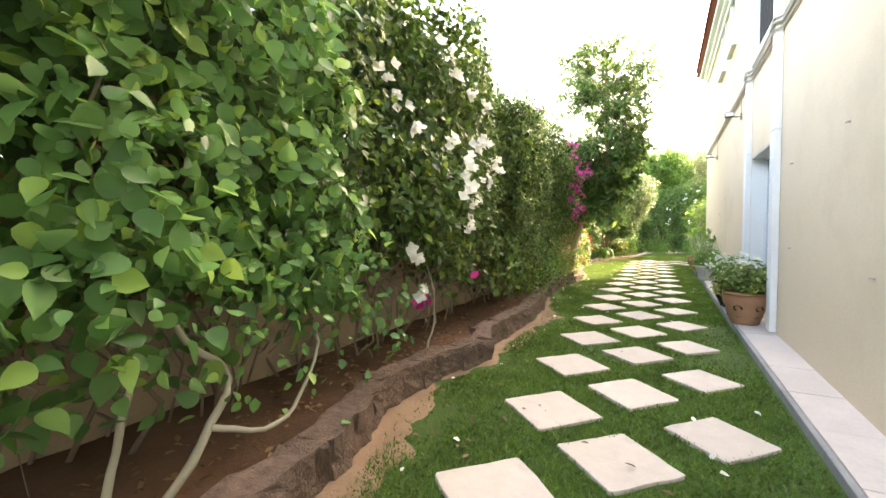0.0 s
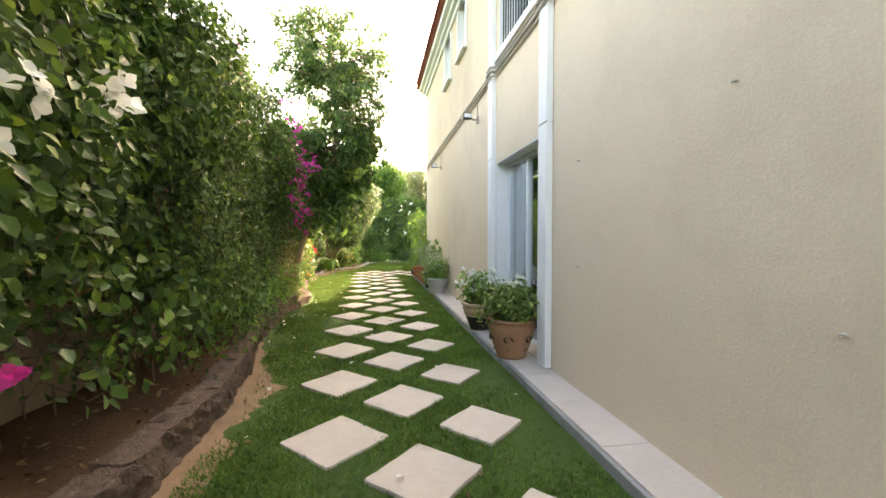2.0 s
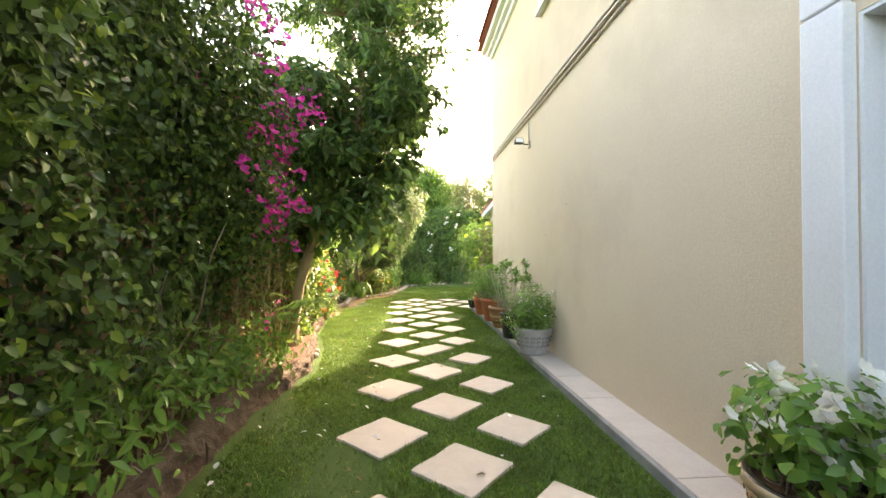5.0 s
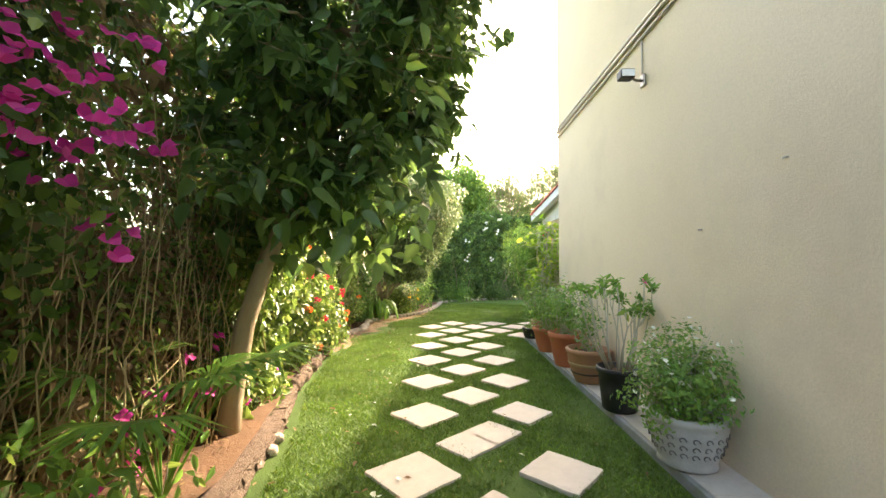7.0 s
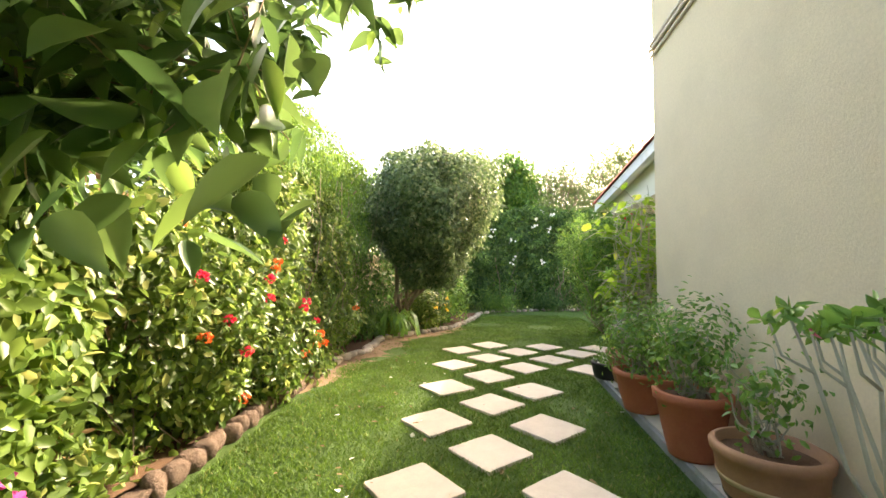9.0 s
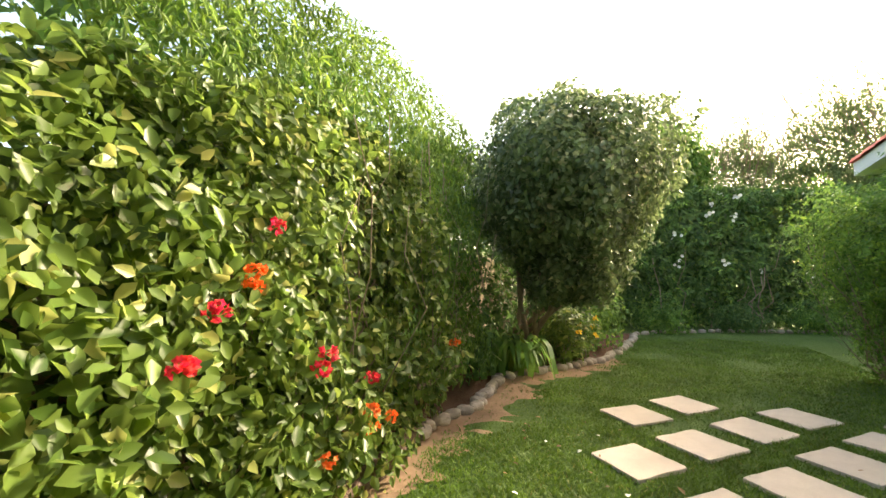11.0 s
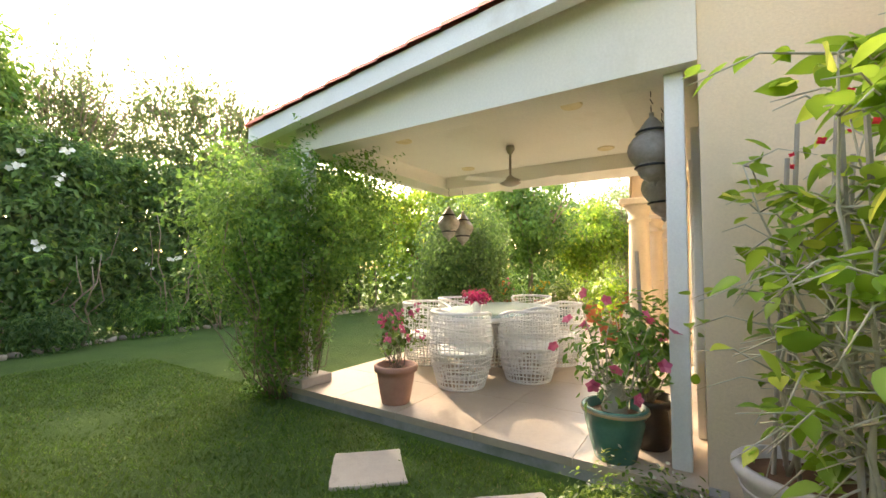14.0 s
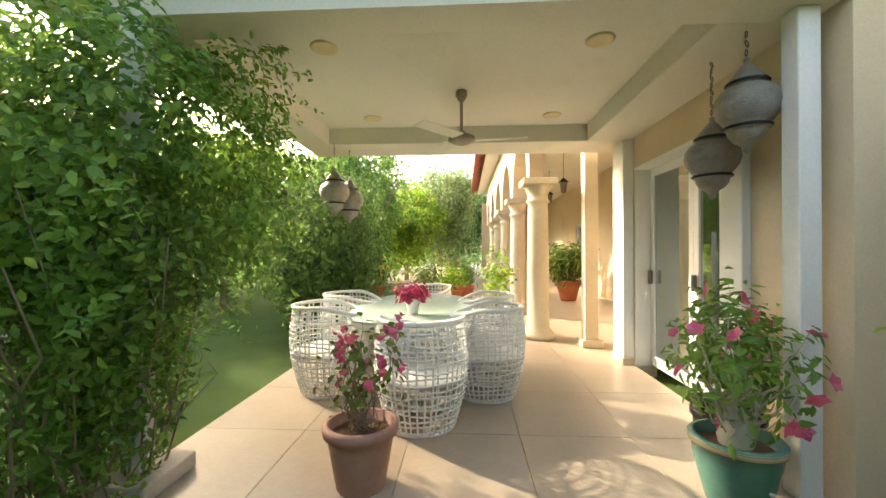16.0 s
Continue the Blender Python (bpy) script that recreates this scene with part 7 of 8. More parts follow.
def back_garden():
    """The hedges and trees that close the lawn."""
    line = [(-3.2, 24.2), (-1.4, 25.6), (0.6, 26.5), (3.0, 27.2), (6.0, 27.0), (9.5, 26.6)]
    e = thing("back_hedge", (2.0, 27.0, 0.0), "dense dark mixed hedge with white flowers closing the lawn", "hedge")
    c = np.array(e.location)
    p, o = hedge_points(30000, line, (0.12, 1), [3.2, 3.5, 3.8, 3.8, 3.7, 3.4], 1.3, 0.5, 21.0, 0.15)
    leaf_cloud("leaves", p - c, o, 0.13, 0.42, M_LEAF_BACK, e, 0.7, 0.9)
    sp, so = sprays(p - c, o, 600, 0.6, 9)
    leaf_cloud("loose_foliage", sp, so, 0.12, 0.35, M_LEAF_VINE, e, 0.4, 0.9)
    dq, do = hedge_points(20000, [(a, b + 0.5) for a, b in line], (0.12, 1), 3.4, 1.1, 0.3, 22.0, 0.1)
    leaf_cloud("inner_leaves", dq - c, do, 0.22, 0.6, M_LEAF_SHADE, e, 0.7, 0.9, simple=True)
    sk = (p - c)[(o[:, 1] < -0.5) & (p[:, 2] > 1.3) & (p[:, 0] < 4)]
    w = sk[rng.integers(0, len(sk), 26)]
    w = np.repeat(w, 4, axis=0) + rng.normal(0, 0.06, (104, 3)) + [0, -0.2, 0]
    blossoms("white_blossom", w, 0.06, 5, M_PET_WHITE, e, out=np.tile([[-0.2, -0.9, 0.3]], (104, 1)))
    roots = [(rng.uniform(-4.5, 7), rng.uniform(-1.0, 0.6), 0.0) for i in range(60)]
    tops = [(q[0] + rng.normal(0, 0.4), q[1] + rng.normal(0, 0.3), rng.uniform(1.0, 2.6)) for q in roots]
    twigs(60, roots, tops, 0.02, e, M_TWIG, wander=0.12)
    for i, (x, y, rx, ry, rz) in enumerate(((-0.5, 25.2, 0.75, 0.5, 0.5), (1.2, 26.0, 0.7, 0.45, 0.42), (2.9, 26.5, 0.8, 0.5, 0.5), (4.6, 26.5, 0.8, 0.5, 0.55))):
        s = thing("low_shrub", (x, y, 0.0), "low soft green shrub at the foot of the hedge", "shrub", "shrubs under the hedge")
        p, o = blob_points(1900, (0, 0, rz * 0.75), (rx, ry, rz), 0.8, 0.3, 1.4, 30.0 + i)
        p[:, 2] = np.maximum(p[:, 2], 0.03)
        leaf_cloud("leaves", p, o + np.array([0, 0, 0.5]), 0.09, 0.25, M_LEAF_BACK if i % 2 else M_LEAF_VINE, s, 0.6)

    def far_tree(at, crown, mat, n, size, width, label, name="tree", seed=1.0, trunk=0.11, lump=0.55, shoots=0):
        t = thing(name, at, label, "tree", "trees behind the hedge")
        r = np.random.default_rng(int(seed * 10))
        cx, cy, cz, rx, ry, rz = crown
        vs, fs = tube([(0, 0, -0.1), (0.05, 0, cz * 0.35), (cx * 0.6, cy * 0.6, cz * 0.7), (cx, cy, cz)], [trunk, trunk * 0.8, trunk * 0.55, trunk * 0.25], 8)
        for i in range(26):
            a = i * 2.4
            b = np.array([cx * 0.6, cy * 0.6, cz * (0.5 + 0.4 * r.random())])
            tube([b, b + np.array([math.cos(a) * rx * 0.5, math.sin(a) * ry * 0.5, rz * 0.35]), b + np.array([math.cos(a) * rx * 0.85, math.sin(a) * ry * 0.85, rz * r.uniform(0.2, 0.9)])], [0.04, 0.025, 0.008], 5, vs, fs)
        mesh_part("trunk", vs, fs, M_TWIG, t, "", True)
        ps, os_ = [], []
        k = 16
        for i in range(k):
            d = unit(r.normal(0, 1, (1, 3)))[0]
            p, o = blob_points(n // k, np.array([cx, cy, cz]) + d * [rx * 0.62, ry * 0.62, rz * 0.62], (rx * 0.42, ry * 0.42, rz * 0.40), 0.9, lump, 1.2, seed + i, r)
            ps.append(p)
            os_.append(o)
        p, o = blob_points(int(n * 0.7), np.array([cx, cy, cz - 0.35 * rz]), (rx * 1.0, ry * 0.75, rz * 0.95), 0.9, lump, 1.2, seed + 40, r)
        ps.append(p)
        os_.append(o)
        if shoots:
            p, o = blob_points(n // 3, np.array([cx, cy, cz - 0.45 * rz]), (rx * 0.95, ry * 0.8, rz * 0.75), 0.95, lump, 1.2, seed + 30, r)
            ps.append(p)
            os_.append(o)
            # thin upright twigs with small leaves feather the top
            root = np.array([cx, cy, cz + rz * 0.15]) + r.normal(0, 1, (shoots, 3)) * [rx * 0.42, ry * 0.42, rz * 0.16]
            tip = root + np.stack([(root[:, 0] - cx) * 0.35 + r.normal(0, 0.16, shoots), r.normal(0, 0.2, shoots), rz * r.uniform(0.35, 0.95, shoots)], 1)
            twigs(shoots, root, tip, 0.011, t, M_TWIG, "upright_twigwork", 0.06, 4, r)
            w = r.random((shoots, 34, 1)) ** 0.8
            lp = (root[:, None] + (tip - root)[:, None] * w + r.normal(0, 0.07, (shoots, 34, 3))).reshape(-1, 3)
            ps.append(lp)
            os_.append(r.normal(0, 0.6, lp.shape))
        leaf_cloud("crown", np.concatenate(ps), np.concatenate(os_) + np.array([0, 0, 0.3]), size, width, mat, t, 0.7, 0.9, simple=True)
        return t

    wisp = "wispy grey-green tree behind the hedge"
    far_tree((5.4, 29.0, 0), (0.2, 0, 4.9, 3.0, 1.6, 2.5), M_LEAF_GREY, 22000, 0.13, 0.24, wisp, seed=2.1, shoots=260)
    far_tree((7.6, 29.8, 0), (0.1, 0, 4.5, 2.0, 1.3, 2.2), M_LEAF_GREY, 14000, 0.13, 0.24, wisp, seed=2.4, shoots=150)
    far_tree((2.0, 29.6, 0), (0.2, 0, 4.4, 2.2, 1.4, 2.0), M_LEAF_GREY, 13000, 0.13, 0.24, wisp, seed=2.7, shoots=220)
    far_tree((-0.9, 28.6, 0), (0.1, 0, 5.0, 1.9, 1.3, 2.5), M_LEAF_VINE, 15000, 0.2, 0.4, "bright green garden tree behind the hedge", seed=3.3)
    far_tree((-3.4, 27.0, 0), (0.2, 0, 4.6, 2.0, 1.6, 1.9), M_LEAF_FEATH, 8000, 0.17, 0.3, "bright feathery tree beyond the boundary wall", seed=4.1)
    far_tree((-5.6, 22.5, 0), (0.2, 0, 3.6, 1.6, 1.8, 1.4), M_LEAF_FEATH, 6000, 0.17, 0.3, "bright feathery tree beyond the boundary wall", seed=4.9)
    far_tree((-7.0, 33.0, 0), (0.2, 0, 4.6, 2.6, 2.0, 1.8), M_LEAF_BACK, 6000, 0.24, 0.45, "green garden tree beyond the boundary wall", seed=5.3)
    far_tree((9.5, 24.8, 0), (0.2, 0, 3.0, 2.5, 1.8, 1.5), M_LEAF_LIME, 7000, 0.16, 0.5, "bright lime-green tree across the lawn", seed=6.3)
    far_tree((14.0, 22.6, 0), (0.2, 0, 3.6, 2.6, 2.0, 2.3), M_LEAF_VINE, 10000, 0.17, 0.5, "broad green garden tree across the lawn", seed=6.9)
    far_tree((21.0, 20.2, 0), (0.2, 0, 4.0, 2.4, 2.2, 2.6), M_LEAF_GREY, 8000, 0.2, 0.3, "thin grey-green tree at the end of the garden", seed=7.7)
    far_tree((17.5, 27.0, 0), (0.2, 0, 4.0, 3.4, 2.6, 2.0), M_LEAF_BACK, 7000, 0.24, 0.5, "green garden tree at the end of the lawn", seed=8.1)
    far_tree((27.0, 24.0, 0), (0.2, 0, 4.2, 3.6, 3.2, 2.2), M_LEAF_BACK, 7000, 0.28, 0.5, "green garden tree at the end of the lawn", seed=8.9)
    far_tree((11.5, 30.5, 0), (0.2, 0, 4.0, 3.4, 2.0, 1.9), M_LEAF_BACK, 6500, 0.24, 0.5, "green garden tree at the end of the lawn", seed=9.3)
    far_tree((18.5, 21.6, 0), (0.2, 0, 2.9, 2.2, 1.8, 1.8), M_LEAF_LIME, 8000, 0.18, 0.5, "bright green tree at the end of the patio", seed=9.7)
    far_tree((29.0, 19.5, 0), (0.2, 0, 4.6, 3.4, 3.4, 3.4), M_LEAF_BACK, 8000, 0.26, 0.5, "green garden tree at the end of the lawn", seed=9.9)
    line = [(9.5, 26.6), (15, 27.5), (22, 27.0), (30, 24.5), (34, 19.0), (35, 14.0)]
    e = thing("end_hedge", (20.0, 27.0, 0.0), "long green hedge at the far end of the garden", "hedge")
    p, o = hedge_points(14000, line, (0.4, 0.9), 2.5, 1.5, 0.5, 41.0, 0.1)
    leaf_cloud("leaves", p - np.array([20.0, 27.0, 0.0]), o, 0.22, 0.5, M_LEAF_BACK, e, 0.6, 0.9)
    # distant houses over the trees
    for x, y, w, d, h in ((3.6, 72.0, 8.0, 10, 12.6), (48.0, 42.0, 14, 12, 7.0)):
        t = thing("far_house", (x, y, 0), "pale far house behind the trees", "house")
        part("wall", boxes([(-w / 2, w / 2, 0, d, 0, h)]), M_FARWALL, t)
        part("roof", boxes([(-w / 2 - 0.5, w / 2 + 0.5, -0.5, d + 0.5, h, h + 0.35)], 0.05), M_ROOF if x > 10 else M_FARWALL, t)
        for i in range(3):
            # Solid blocks in the near-black room shade colour, no glass or room behind.
            wd = part("window", boxes([(-w / 2 + 2 + 4 * i, -w / 2 + 3.4 + 4 * i, -0.06, -0.01, h - 3.0, h - 1.4)], 0.02), M_ROOMSHADE, t)
            part("window_sill", boxes([(-w / 2 + 1.9 + 4 * i, -w / 2 + 3.5 + 4 * i, -0.14, -0.01, h - 3.12, h - 3.01)], 0.02), M_WHITE, wd)


def vine_bushes():
    e = thing("climbing_vine", (2.15, 21.0, 0.0), "thick fine-leaved vine climbing the corner veranda post", "vine")
    p1, o1 = blob_points(19000, (0.05, -0.10, 1.85), (1.2, 0.75, 0.98), 0.45, 0.42, 1.6, 17.0)
    p2, o2 = blob_points(2600, (-0.25, 0.0, 0.6), (0.50, 0.42, 0.70), 0.8, 0.35, 1.3, 19.0)
    p = np.concatenate([p1, p2])
    p[:, 2] = np.maximum(p[:, 2], 0.05)
    o = np.concatenate([o1, o2])
    sp, so = sprays(p[p[:, 2] > 0.9], o[p[:, 2] > 0.9], 760, 0.38, 10)
    leaf_cloud("loose_foliage", sp, so, 0.05, 0.5, M_LEAF_VINE, e, 0.4, 0.8)
    lp, lo = blob_points(2900, (-0.28, -0.38, 1.0), (0.46, 0.24, 0.80), 0.7, 0.4, 1.4, 20.0)
    leaf_cloud("low_leaves", lp, lo, 0.052, 0.5, M_LEAF_VINE, e, 0.4, 0.8)
    keep = (p[:, 2] < 2.66) & ~((p[:, 0] > 0.30) & (p[:, 2] < 1.5)) & ~((p[:, 0] > 0.05) & (p[:, 2] < 1.0))
    # Darker filler core: the vine's inner shade as leaf colour.
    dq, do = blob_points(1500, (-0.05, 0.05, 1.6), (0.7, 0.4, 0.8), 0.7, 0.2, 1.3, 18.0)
    leaf_cloud("inner_leaves", dq, do, 0.10, 0.6, M_LEAF_SHADE, e, 0.6, 0.8, simple=True)
    leaf_cloud("leaves", p[keep], o[keep] + np.array([0, 0, 0.3]), 0.055, 0.5, M_LEAF_VINE, e, 0.5, 0.8)
    roots = [(-0.15 + 0.25 * math.cos(i * 2.4), -0.1 + 0.2 * math.sin(i * 2.4), 0.0) for i in range(60)]
    tops = [(q[0] * 2.2 + rng.normal(0, 0.25), q[1] * 1.5 + rng.normal(0, 0.15), rng.uniform(0.8, 2.2)) for q in roots]
    twigs(60, roots, tops, 0.008, e, M_TWIG, wander=0.1)
    e = thing("clipped_bush", (6.2, 21.1, 0.0), "large rounded dark green bush at the veranda's far corner", "bush")
    p, o = blob_points(11000, (0, 0, 1.45), (1.15, 1.0, 1.40), 0.5, 0.22, 1.3, 23.0)
    p[:, 2] = np.maximum(p[:, 2], 0.05)
    leaf_cloud("leaves", p, o, 0.075, 0.5, M_LEAF_BACK, e, 0.6, 0.8)
    dq, do = blob_points(3000, (0, 0, 1.3), (0.8, 0.7, 1.15), 0.6, 0.2, 1.3, 24.0)
    leaf_cloud("inner_leaves", dq, do, 0.09, 0.5, M_LEAF_SHADE, e, 0.6, 0.8)


def far_patio():
    """What shows beyond the veranda: colonnade, gallery wall, pots, iron table."""
    for k in range(5):
        x = 6.0 + 2.3 * k
        t = tagged(new("column"), "round cream stone column with a moulded capital", "column", "columns of the gallery", "structure")
        vs, fs = lathe([(0.0, 0), (0.24, 0), (0.24, 0.07), (0.21, 0.09), (0.20, 0.13), (0.165, 0.16), (0.16, 0.9), (0.145, 1.9), (0.14, 2.0), (0.17, 2.02), (0.17, 2.05), (0.145, 2.07), (0.15, 2.14), (0.20, 2.24), (0.22, 2.26), (0.0, 2.26)], 28)
        mesh_part("shaft", [(a + x, b + 17.80, c + TER_Z) for a, b, c in vs], fs, M_CREAM, t, "", True)
        part("capital", boxes([(x - 0.25, x + 0.25, 17.55, 18.05, TER_Z + 2.262, TER_Z + 2.36)], 0.012), M_CREAM, t)
        # arch to the next column
        bm = bmesh.new()
        x0, x1, z0, zt = x, x + 2.3, TER_Z + 2.362, 4.05
        n = 14
        ring = [(x0 + 0.22 + 0.93 * (1 - math.cos(math.pi * i / n)), z0 + 0.93 * math.sin(math.pi * i / n)) for i in range(n + 1)]
        for yy, flip in ((17.67, False), (17.93, True)):
            vv = [bm.verts.new((px, yy, pz)) for px, pz in ring]
            tt = [bm.verts.new((px, yy, zt)) for px, pz in ring]
            for i in range(n):
                f = (vv[i], vv[i + 1], tt[i + 1], tt[i])
                bm.faces.new(f if not flip else f[::-1])
            for a, b in (((x0, z0), ring[0]), (ring[-1], (x1, z0))):
                q = [bm.verts.new((a[0], yy, z0)), bm.verts.new((b[0], yy, z0)), bm.verts.new((b[0], yy, zt)), bm.verts.new((a[0], yy, zt))]
                bm.faces.new(q if not flip else q[::-1])
        for i in range(n):
            (ax, az), (bx, bz) = ring[i], ring[i + 1]
            q = [bm.verts.new((ax, 17.67, az)), bm.verts.new((ax, 17.93, az)), bm.verts.new((bx, 17.93, bz)), bm.verts.new((bx, 17.67, bz))]
            bm.faces.new(q)
        tagged(part("arch", bm, M_WALL), "beige rendered arch between the columns", "arch", kind="structure")
    tagged(part("gallery_roof", boxes([(5.9, 18.9, 17.45, 18.30, 4.054, 4.16)], 0.01), M_WHITE), "white eaves band over the arches", "cornice", kind="structure")
    vs = [(5.7, 18.6, 4.165), (19.2, 18.6, 4.165), (19.2, 14.5, 5.6), (5.7, 14.5, 5.6)]
    tagged(mesh_part("roof_gallery", vs + [(a, b, c + 0.08) for a, b, c in vs], [(3, 2, 1, 0), (4, 5, 6, 7), (0, 1, 5, 4), (1, 2, 6, 5), (2, 3, 7, 6), (3, 0, 4, 7)], M_ROOF), "red clay tile roof of the gallery", "roof", kind="structure")
    tagged(part("ceiling_gallery", boxes([(5.0, 18.9, 15.0, 17.8, 3.6, 3.66)]), M_SOFFIT), "cream gallery ceiling", "ceiling", kind="structure")
    tagged(part("wall_gallery", boxes([(5.0, 12.6, 14.85, 15.1, -0.1, 6.5), (13.9, 22.0, 14.85, 15.1, -0.1, 6.5), (12.6, 13.9, 14.85, 15.1, -0.1, 0.95), (12.6, 13.9, 14.85, 15.1, 2.3, 6.5), (18.7, 18.9, 15.1, 18.1, -0.1, 3.6), (4.9, 5.0, 14.85, 16.72, -0.1, 6.5)]), M_WALL), "beige rendered gallery wall", "wall", kind="structure")
    w = tagged(new("window_4"), "white-framed gallery window", "window", kind="structure")
    part("window_frame", boxes([(12.6, 12.68, 15.0, 15.08, 0.95, 2.3), (13.82, 13.9, 15.0, 15.08, 0.95, 2.3), (12.68, 13.82, 15.0, 15.08, 2.22, 2.3), (12.68, 13.82, 15.0, 15.08, 0.95, 1.03), (13.21, 13.29, 15.0, 15.08, 1.03, 2.22)], 0.006), M_FRAME, w)
    for a, b in ((12.68, 13.21), (13.29, 13.82)):
        p = part("pane", boxes([(a, b, 15.03, 15.038, 1.03, 2.22)]), M_GLASS, w)
        p.visible_shadow = False
    tagged(part("room_behind", boxes([(12.0, 14.5, 13.5, 13.6, 0, 3)]), M_ROOMSHADE), "backdrop room wall behind the gallery window, coloured near black for shade", "wall", kind="structure")
    t = tagged(new("pillar"), "square cream pillar with a stone foot", "pillar", kind="structure")
    part("shaft", boxes([(5.42, 5.60, 17.10, 17.28, TER_Z + 0.1, 3.59)], 0.01), M_CREAM, t)
    part("foot", boxes([(5.37, 5.65, 17.05, 17.33, TER_Z, TER_Z + 0.098)], 0.012), M_CREAM, t)
    for x, y in ((9.0, 16.7), (11.0, 16.6)):
        e = thing("gallery_lantern", (x, y, 3.596), "small black iron lantern hung from the gallery ceiling", "lantern", "lanterns of the gallery")
        vs, fs = tube([(0, 0, 0), (0, 0, -0.55)], 0.006, 5)
        mesh_part("rod", vs, fs, M_IRON, e)
        vs, fs = lathe([(0.0, -0.55), (0.03, -0.57), (0.11, -0.64), (0.115, -0.66), (0.09, -0.665)], 6)
        mesh_part("cap", vs, fs, M_IRON, e)
        vs, fs = lathe([(0.09, -0.665), (0.06, -0.88), (0.0, -0.9)], 6)
        mesh_part("glass_cage", vs, fs, M_GREYMETAL, e)
    # pots out on the patio
    terr = [(0.15, 0), (0.16, 0.02), (0.20, 0.2), (0.24, 0.36), (0.26, 0.365), (0.265, 0.42), (0.25, 0.43)]
    pot((10.6, 16.2, TER_Z), [(0.18, 0), (0.2, 0.02), (0.27, 0.3), (0.30, 0.46), (0.32, 0.47), (0.325, 0.52), (0.31, 0.53)], M_TERRA, "large terracotta pot in the gallery")
    p = plant((10.6, 16.2, TER_Z + 0.5), "pot_plant", "big pot plant of bright strap leaves")
    bushy(p, 1400, (0, 0, 0.5), (0.62, 0.6, 0.5), 0.2, M_LEAF_HIB, 0.2, 12, None, 0.01, 0.1, 0.8, 31.0)
    pot((6.55, 18.35, TER_Z), [(a * 0.8, b * 0.8) for a, b in terr], M_TERRA, "terracotta pot beside the first column")
    p = plant((6.55, 18.35, TER_Z + 0.31), "pot_plant", "slender lime-green pot plant beside the column")
    bushy(p, 420, (0, 0, 0.5), (0.3, 0.28, 0.55), 0.08, M_LEAF_LIME, 0.5, 14, M_PALESTEM, 0.006, 0.05, 0.8, 32.0)
    r = random.Random(12)
    spots = [(8.3, 19.7, M_LEAF_HIB, None), (9.2, 19.2, M_LEAF_LIME, None), (10.2, 18.9, M_LEAF_POT, None), (8.2, 21.8, M_LEAF_POT, M_PET_ROSE), (9.0, 22.2, M_LEAF_POT, M_PET_RED), (9.9, 21.9, M_LEAF_POT, M_PET_ORANGE), (12.0, 21.5, M_LEAF_POT, M_PET_YELLOW),
             (15.5, 19.3, M_LEAF_POT, M_PET_ROSE), (16.4, 19.0, M_LEAF_VINE, None), (11.6, 22.4, M_LEAF_VINE, M_PET_ROSE), (7.3, 22.0, M_LEAF_POT, M_PET_WINE)]
    for i, (x, y, lm, fm) in enumerate(spots):
        z = TER_Z if y < TY1 and x < 16 else 0.0
        s = 0.75 + 0.35 * r.random()
        pot((x, y, z), [(a * s, b * s) for a, b in terr], M_TERRA if i % 4 else M_GREENPOT, "terracotta pot out on the patio" if i % 4 else "green glazed pot out on the patio")
        p = plant((x, y, z + 0.40 * s), "pot_plant" if not fm else "flowering_plant", "leafy pot plant out on the patio" if not fm else "flowering pot plant out on the patio")
        q, o = bushy(p, 420, (0, 0, 0.32), (0.36, 0.36, 0.34), 0.10, lm, 0.4, 12, None, 0.006, 0.06, 0.8, 40.0 + i)
        if fm:
            sk = q[q[:, 2] > 0.3]
            blossoms("blossom", np.repeat(sk[rng.integers(0, len(sk), 12)], 3, axis=0) + rng.normal(0, 0.03, (36, 3)), 0.05, 4, fm, p)
    e = thing("patio_table", (13.2, 19.6, TER_Z), "round patio table with a pale top on black iron legs", "table")
    vs, fs = lathe([(0.0, 0.70), (0.55, 0.70), (0.58, 0.715), (0.55, 0.73), (0.0, 0.73)], 32)
    mesh_part("tabletop", vs, fs, M_PLINTH, e, "", True)
    for i in range(4):
        a = i * 1.571 + 0.4
        vs, fs = tube([(0.34 * math.cos(a), 0.34 * math.sin(a), 0), (0.12 * math.cos(a), 0.12 * math.sin(a), 0.3), (0.20 * math.cos(a), 0.2 * math.sin(a), 0.55), (0.36 * math.cos(a), 0.36 * math.sin(a), 0.70)], 0.016, 6)
        mesh_part("leg", vs, fs, M_IRON, e, "", True)


white_bougainvillea()
pink_bougainvillea()
bed_weeds()
yard_tree()
palm_clump()
hibiscus_hedge()
dark_tree()
back_garden()
vine_bushes()
far_patio()


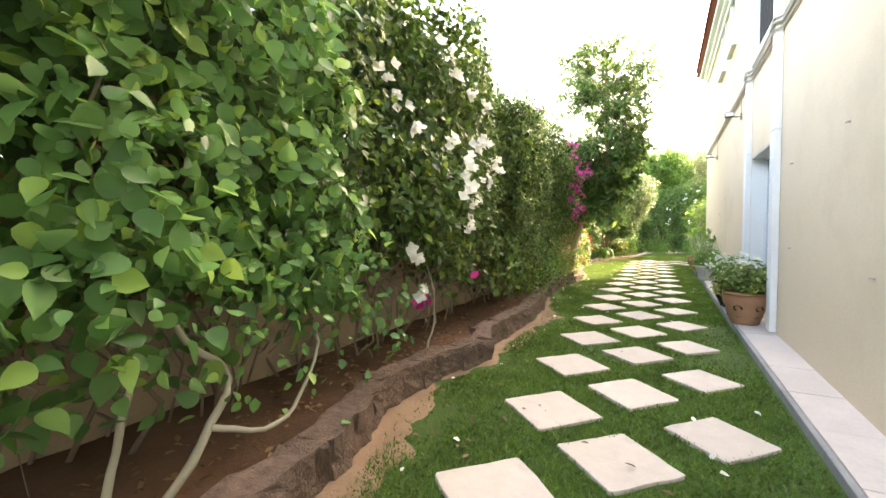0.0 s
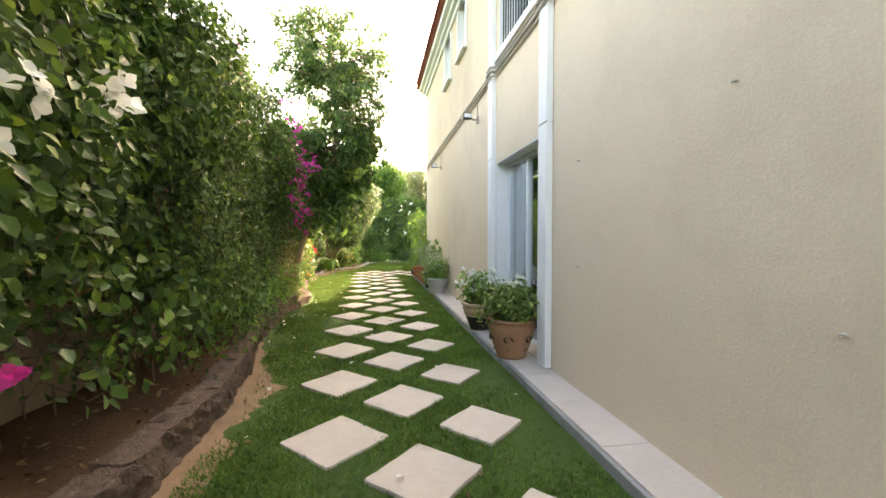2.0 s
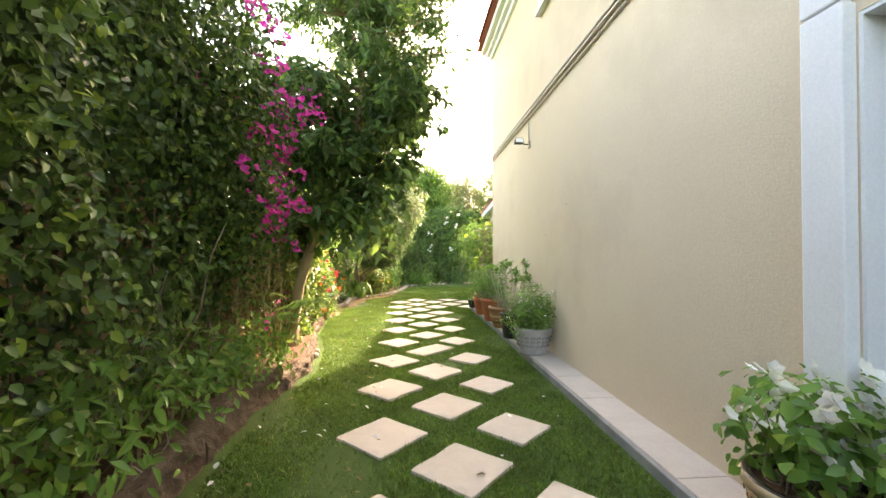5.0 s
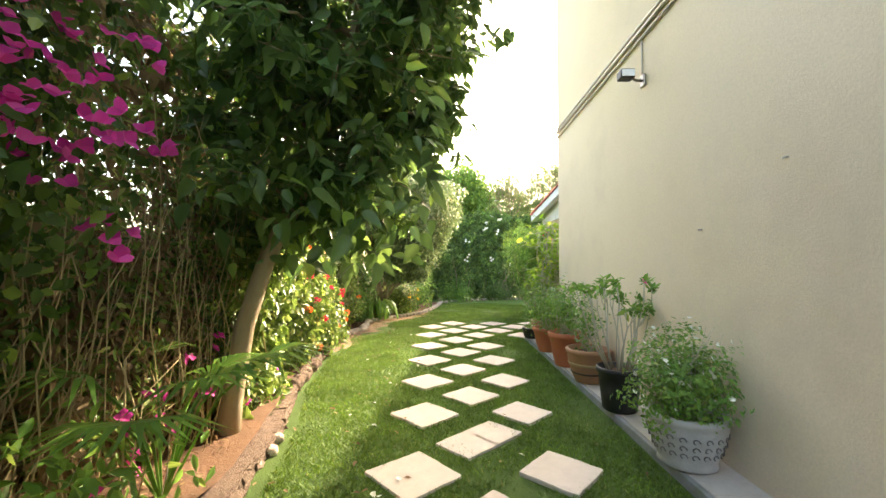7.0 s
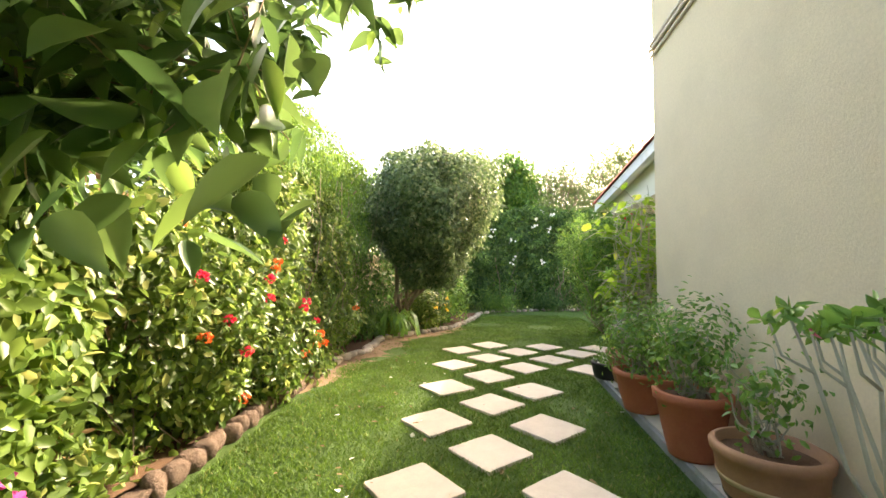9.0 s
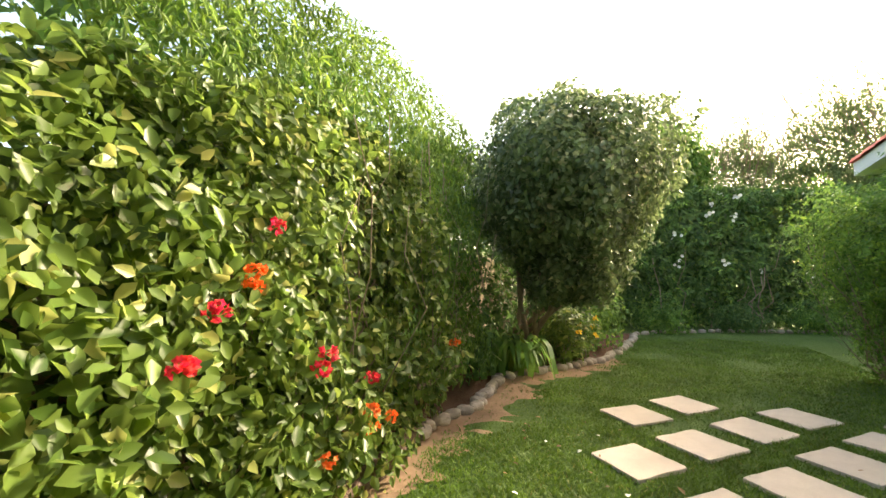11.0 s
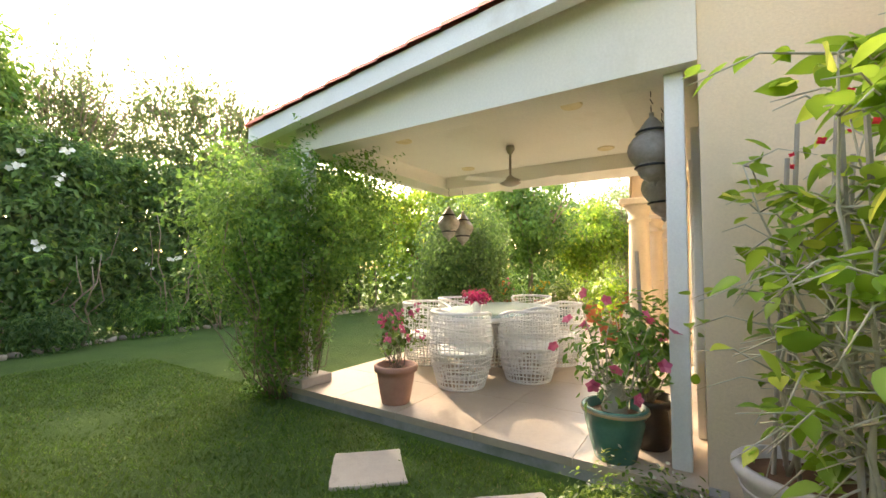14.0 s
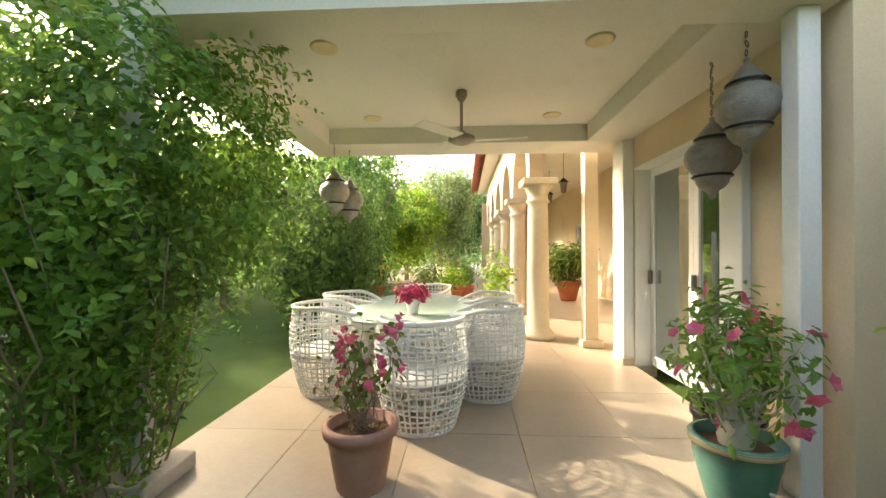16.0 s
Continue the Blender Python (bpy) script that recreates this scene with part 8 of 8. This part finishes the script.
def fallen_bits():
    e = thing("fallen_leaves", (0, 0, 0.02), "scattered dry leaves and white petals lying on lawn and stones", "leaves", kind="stuff")
    n = 420
    x, y = rng.uniform(-2.3, 0.6, n), rng.uniform(0.5, 18, n)
    x = np.where(rng.random(n) < 0.6, rng.uniform(-2.2, -1.2, n), x)
    k = np.array([bed_x(b) for b in y])
    ok = x > k + 0.05
    p = np.stack([x, y, np.full(n, 0.01)], 1)[ok]
    m = 1500
    ly = rng.uniform(-1, 17.5, m)
    lx = np.array([bed_x(b) for b in ly]) - rng.uniform(0.2, 1.0, m)
    leaf_cloud("bed_litter", np.stack([lx, ly, np.full(m, 0.17)], 1), np.tile([[0, 0, 1.0]], (m, 1)), 0.055, 0.5, M_DRY, e, 0, 0.5)
    leaf_cloud("dry_leaves", p[::2], np.tile([[0, 0, 1.0]], (len(p[::2]), 1)), 0.05, 0.5, M_DRY, e, 0, 0.3)
    leaf_cloud("petals", p[1::6], np.tile([[0, 0, 1.0]], (len(p[1::6]), 1)), 0.05, 0.7, M_PET_WHITE, e, 0, 0.4)


fallen_bits()
grass_blades()
bed_edging()
paving()
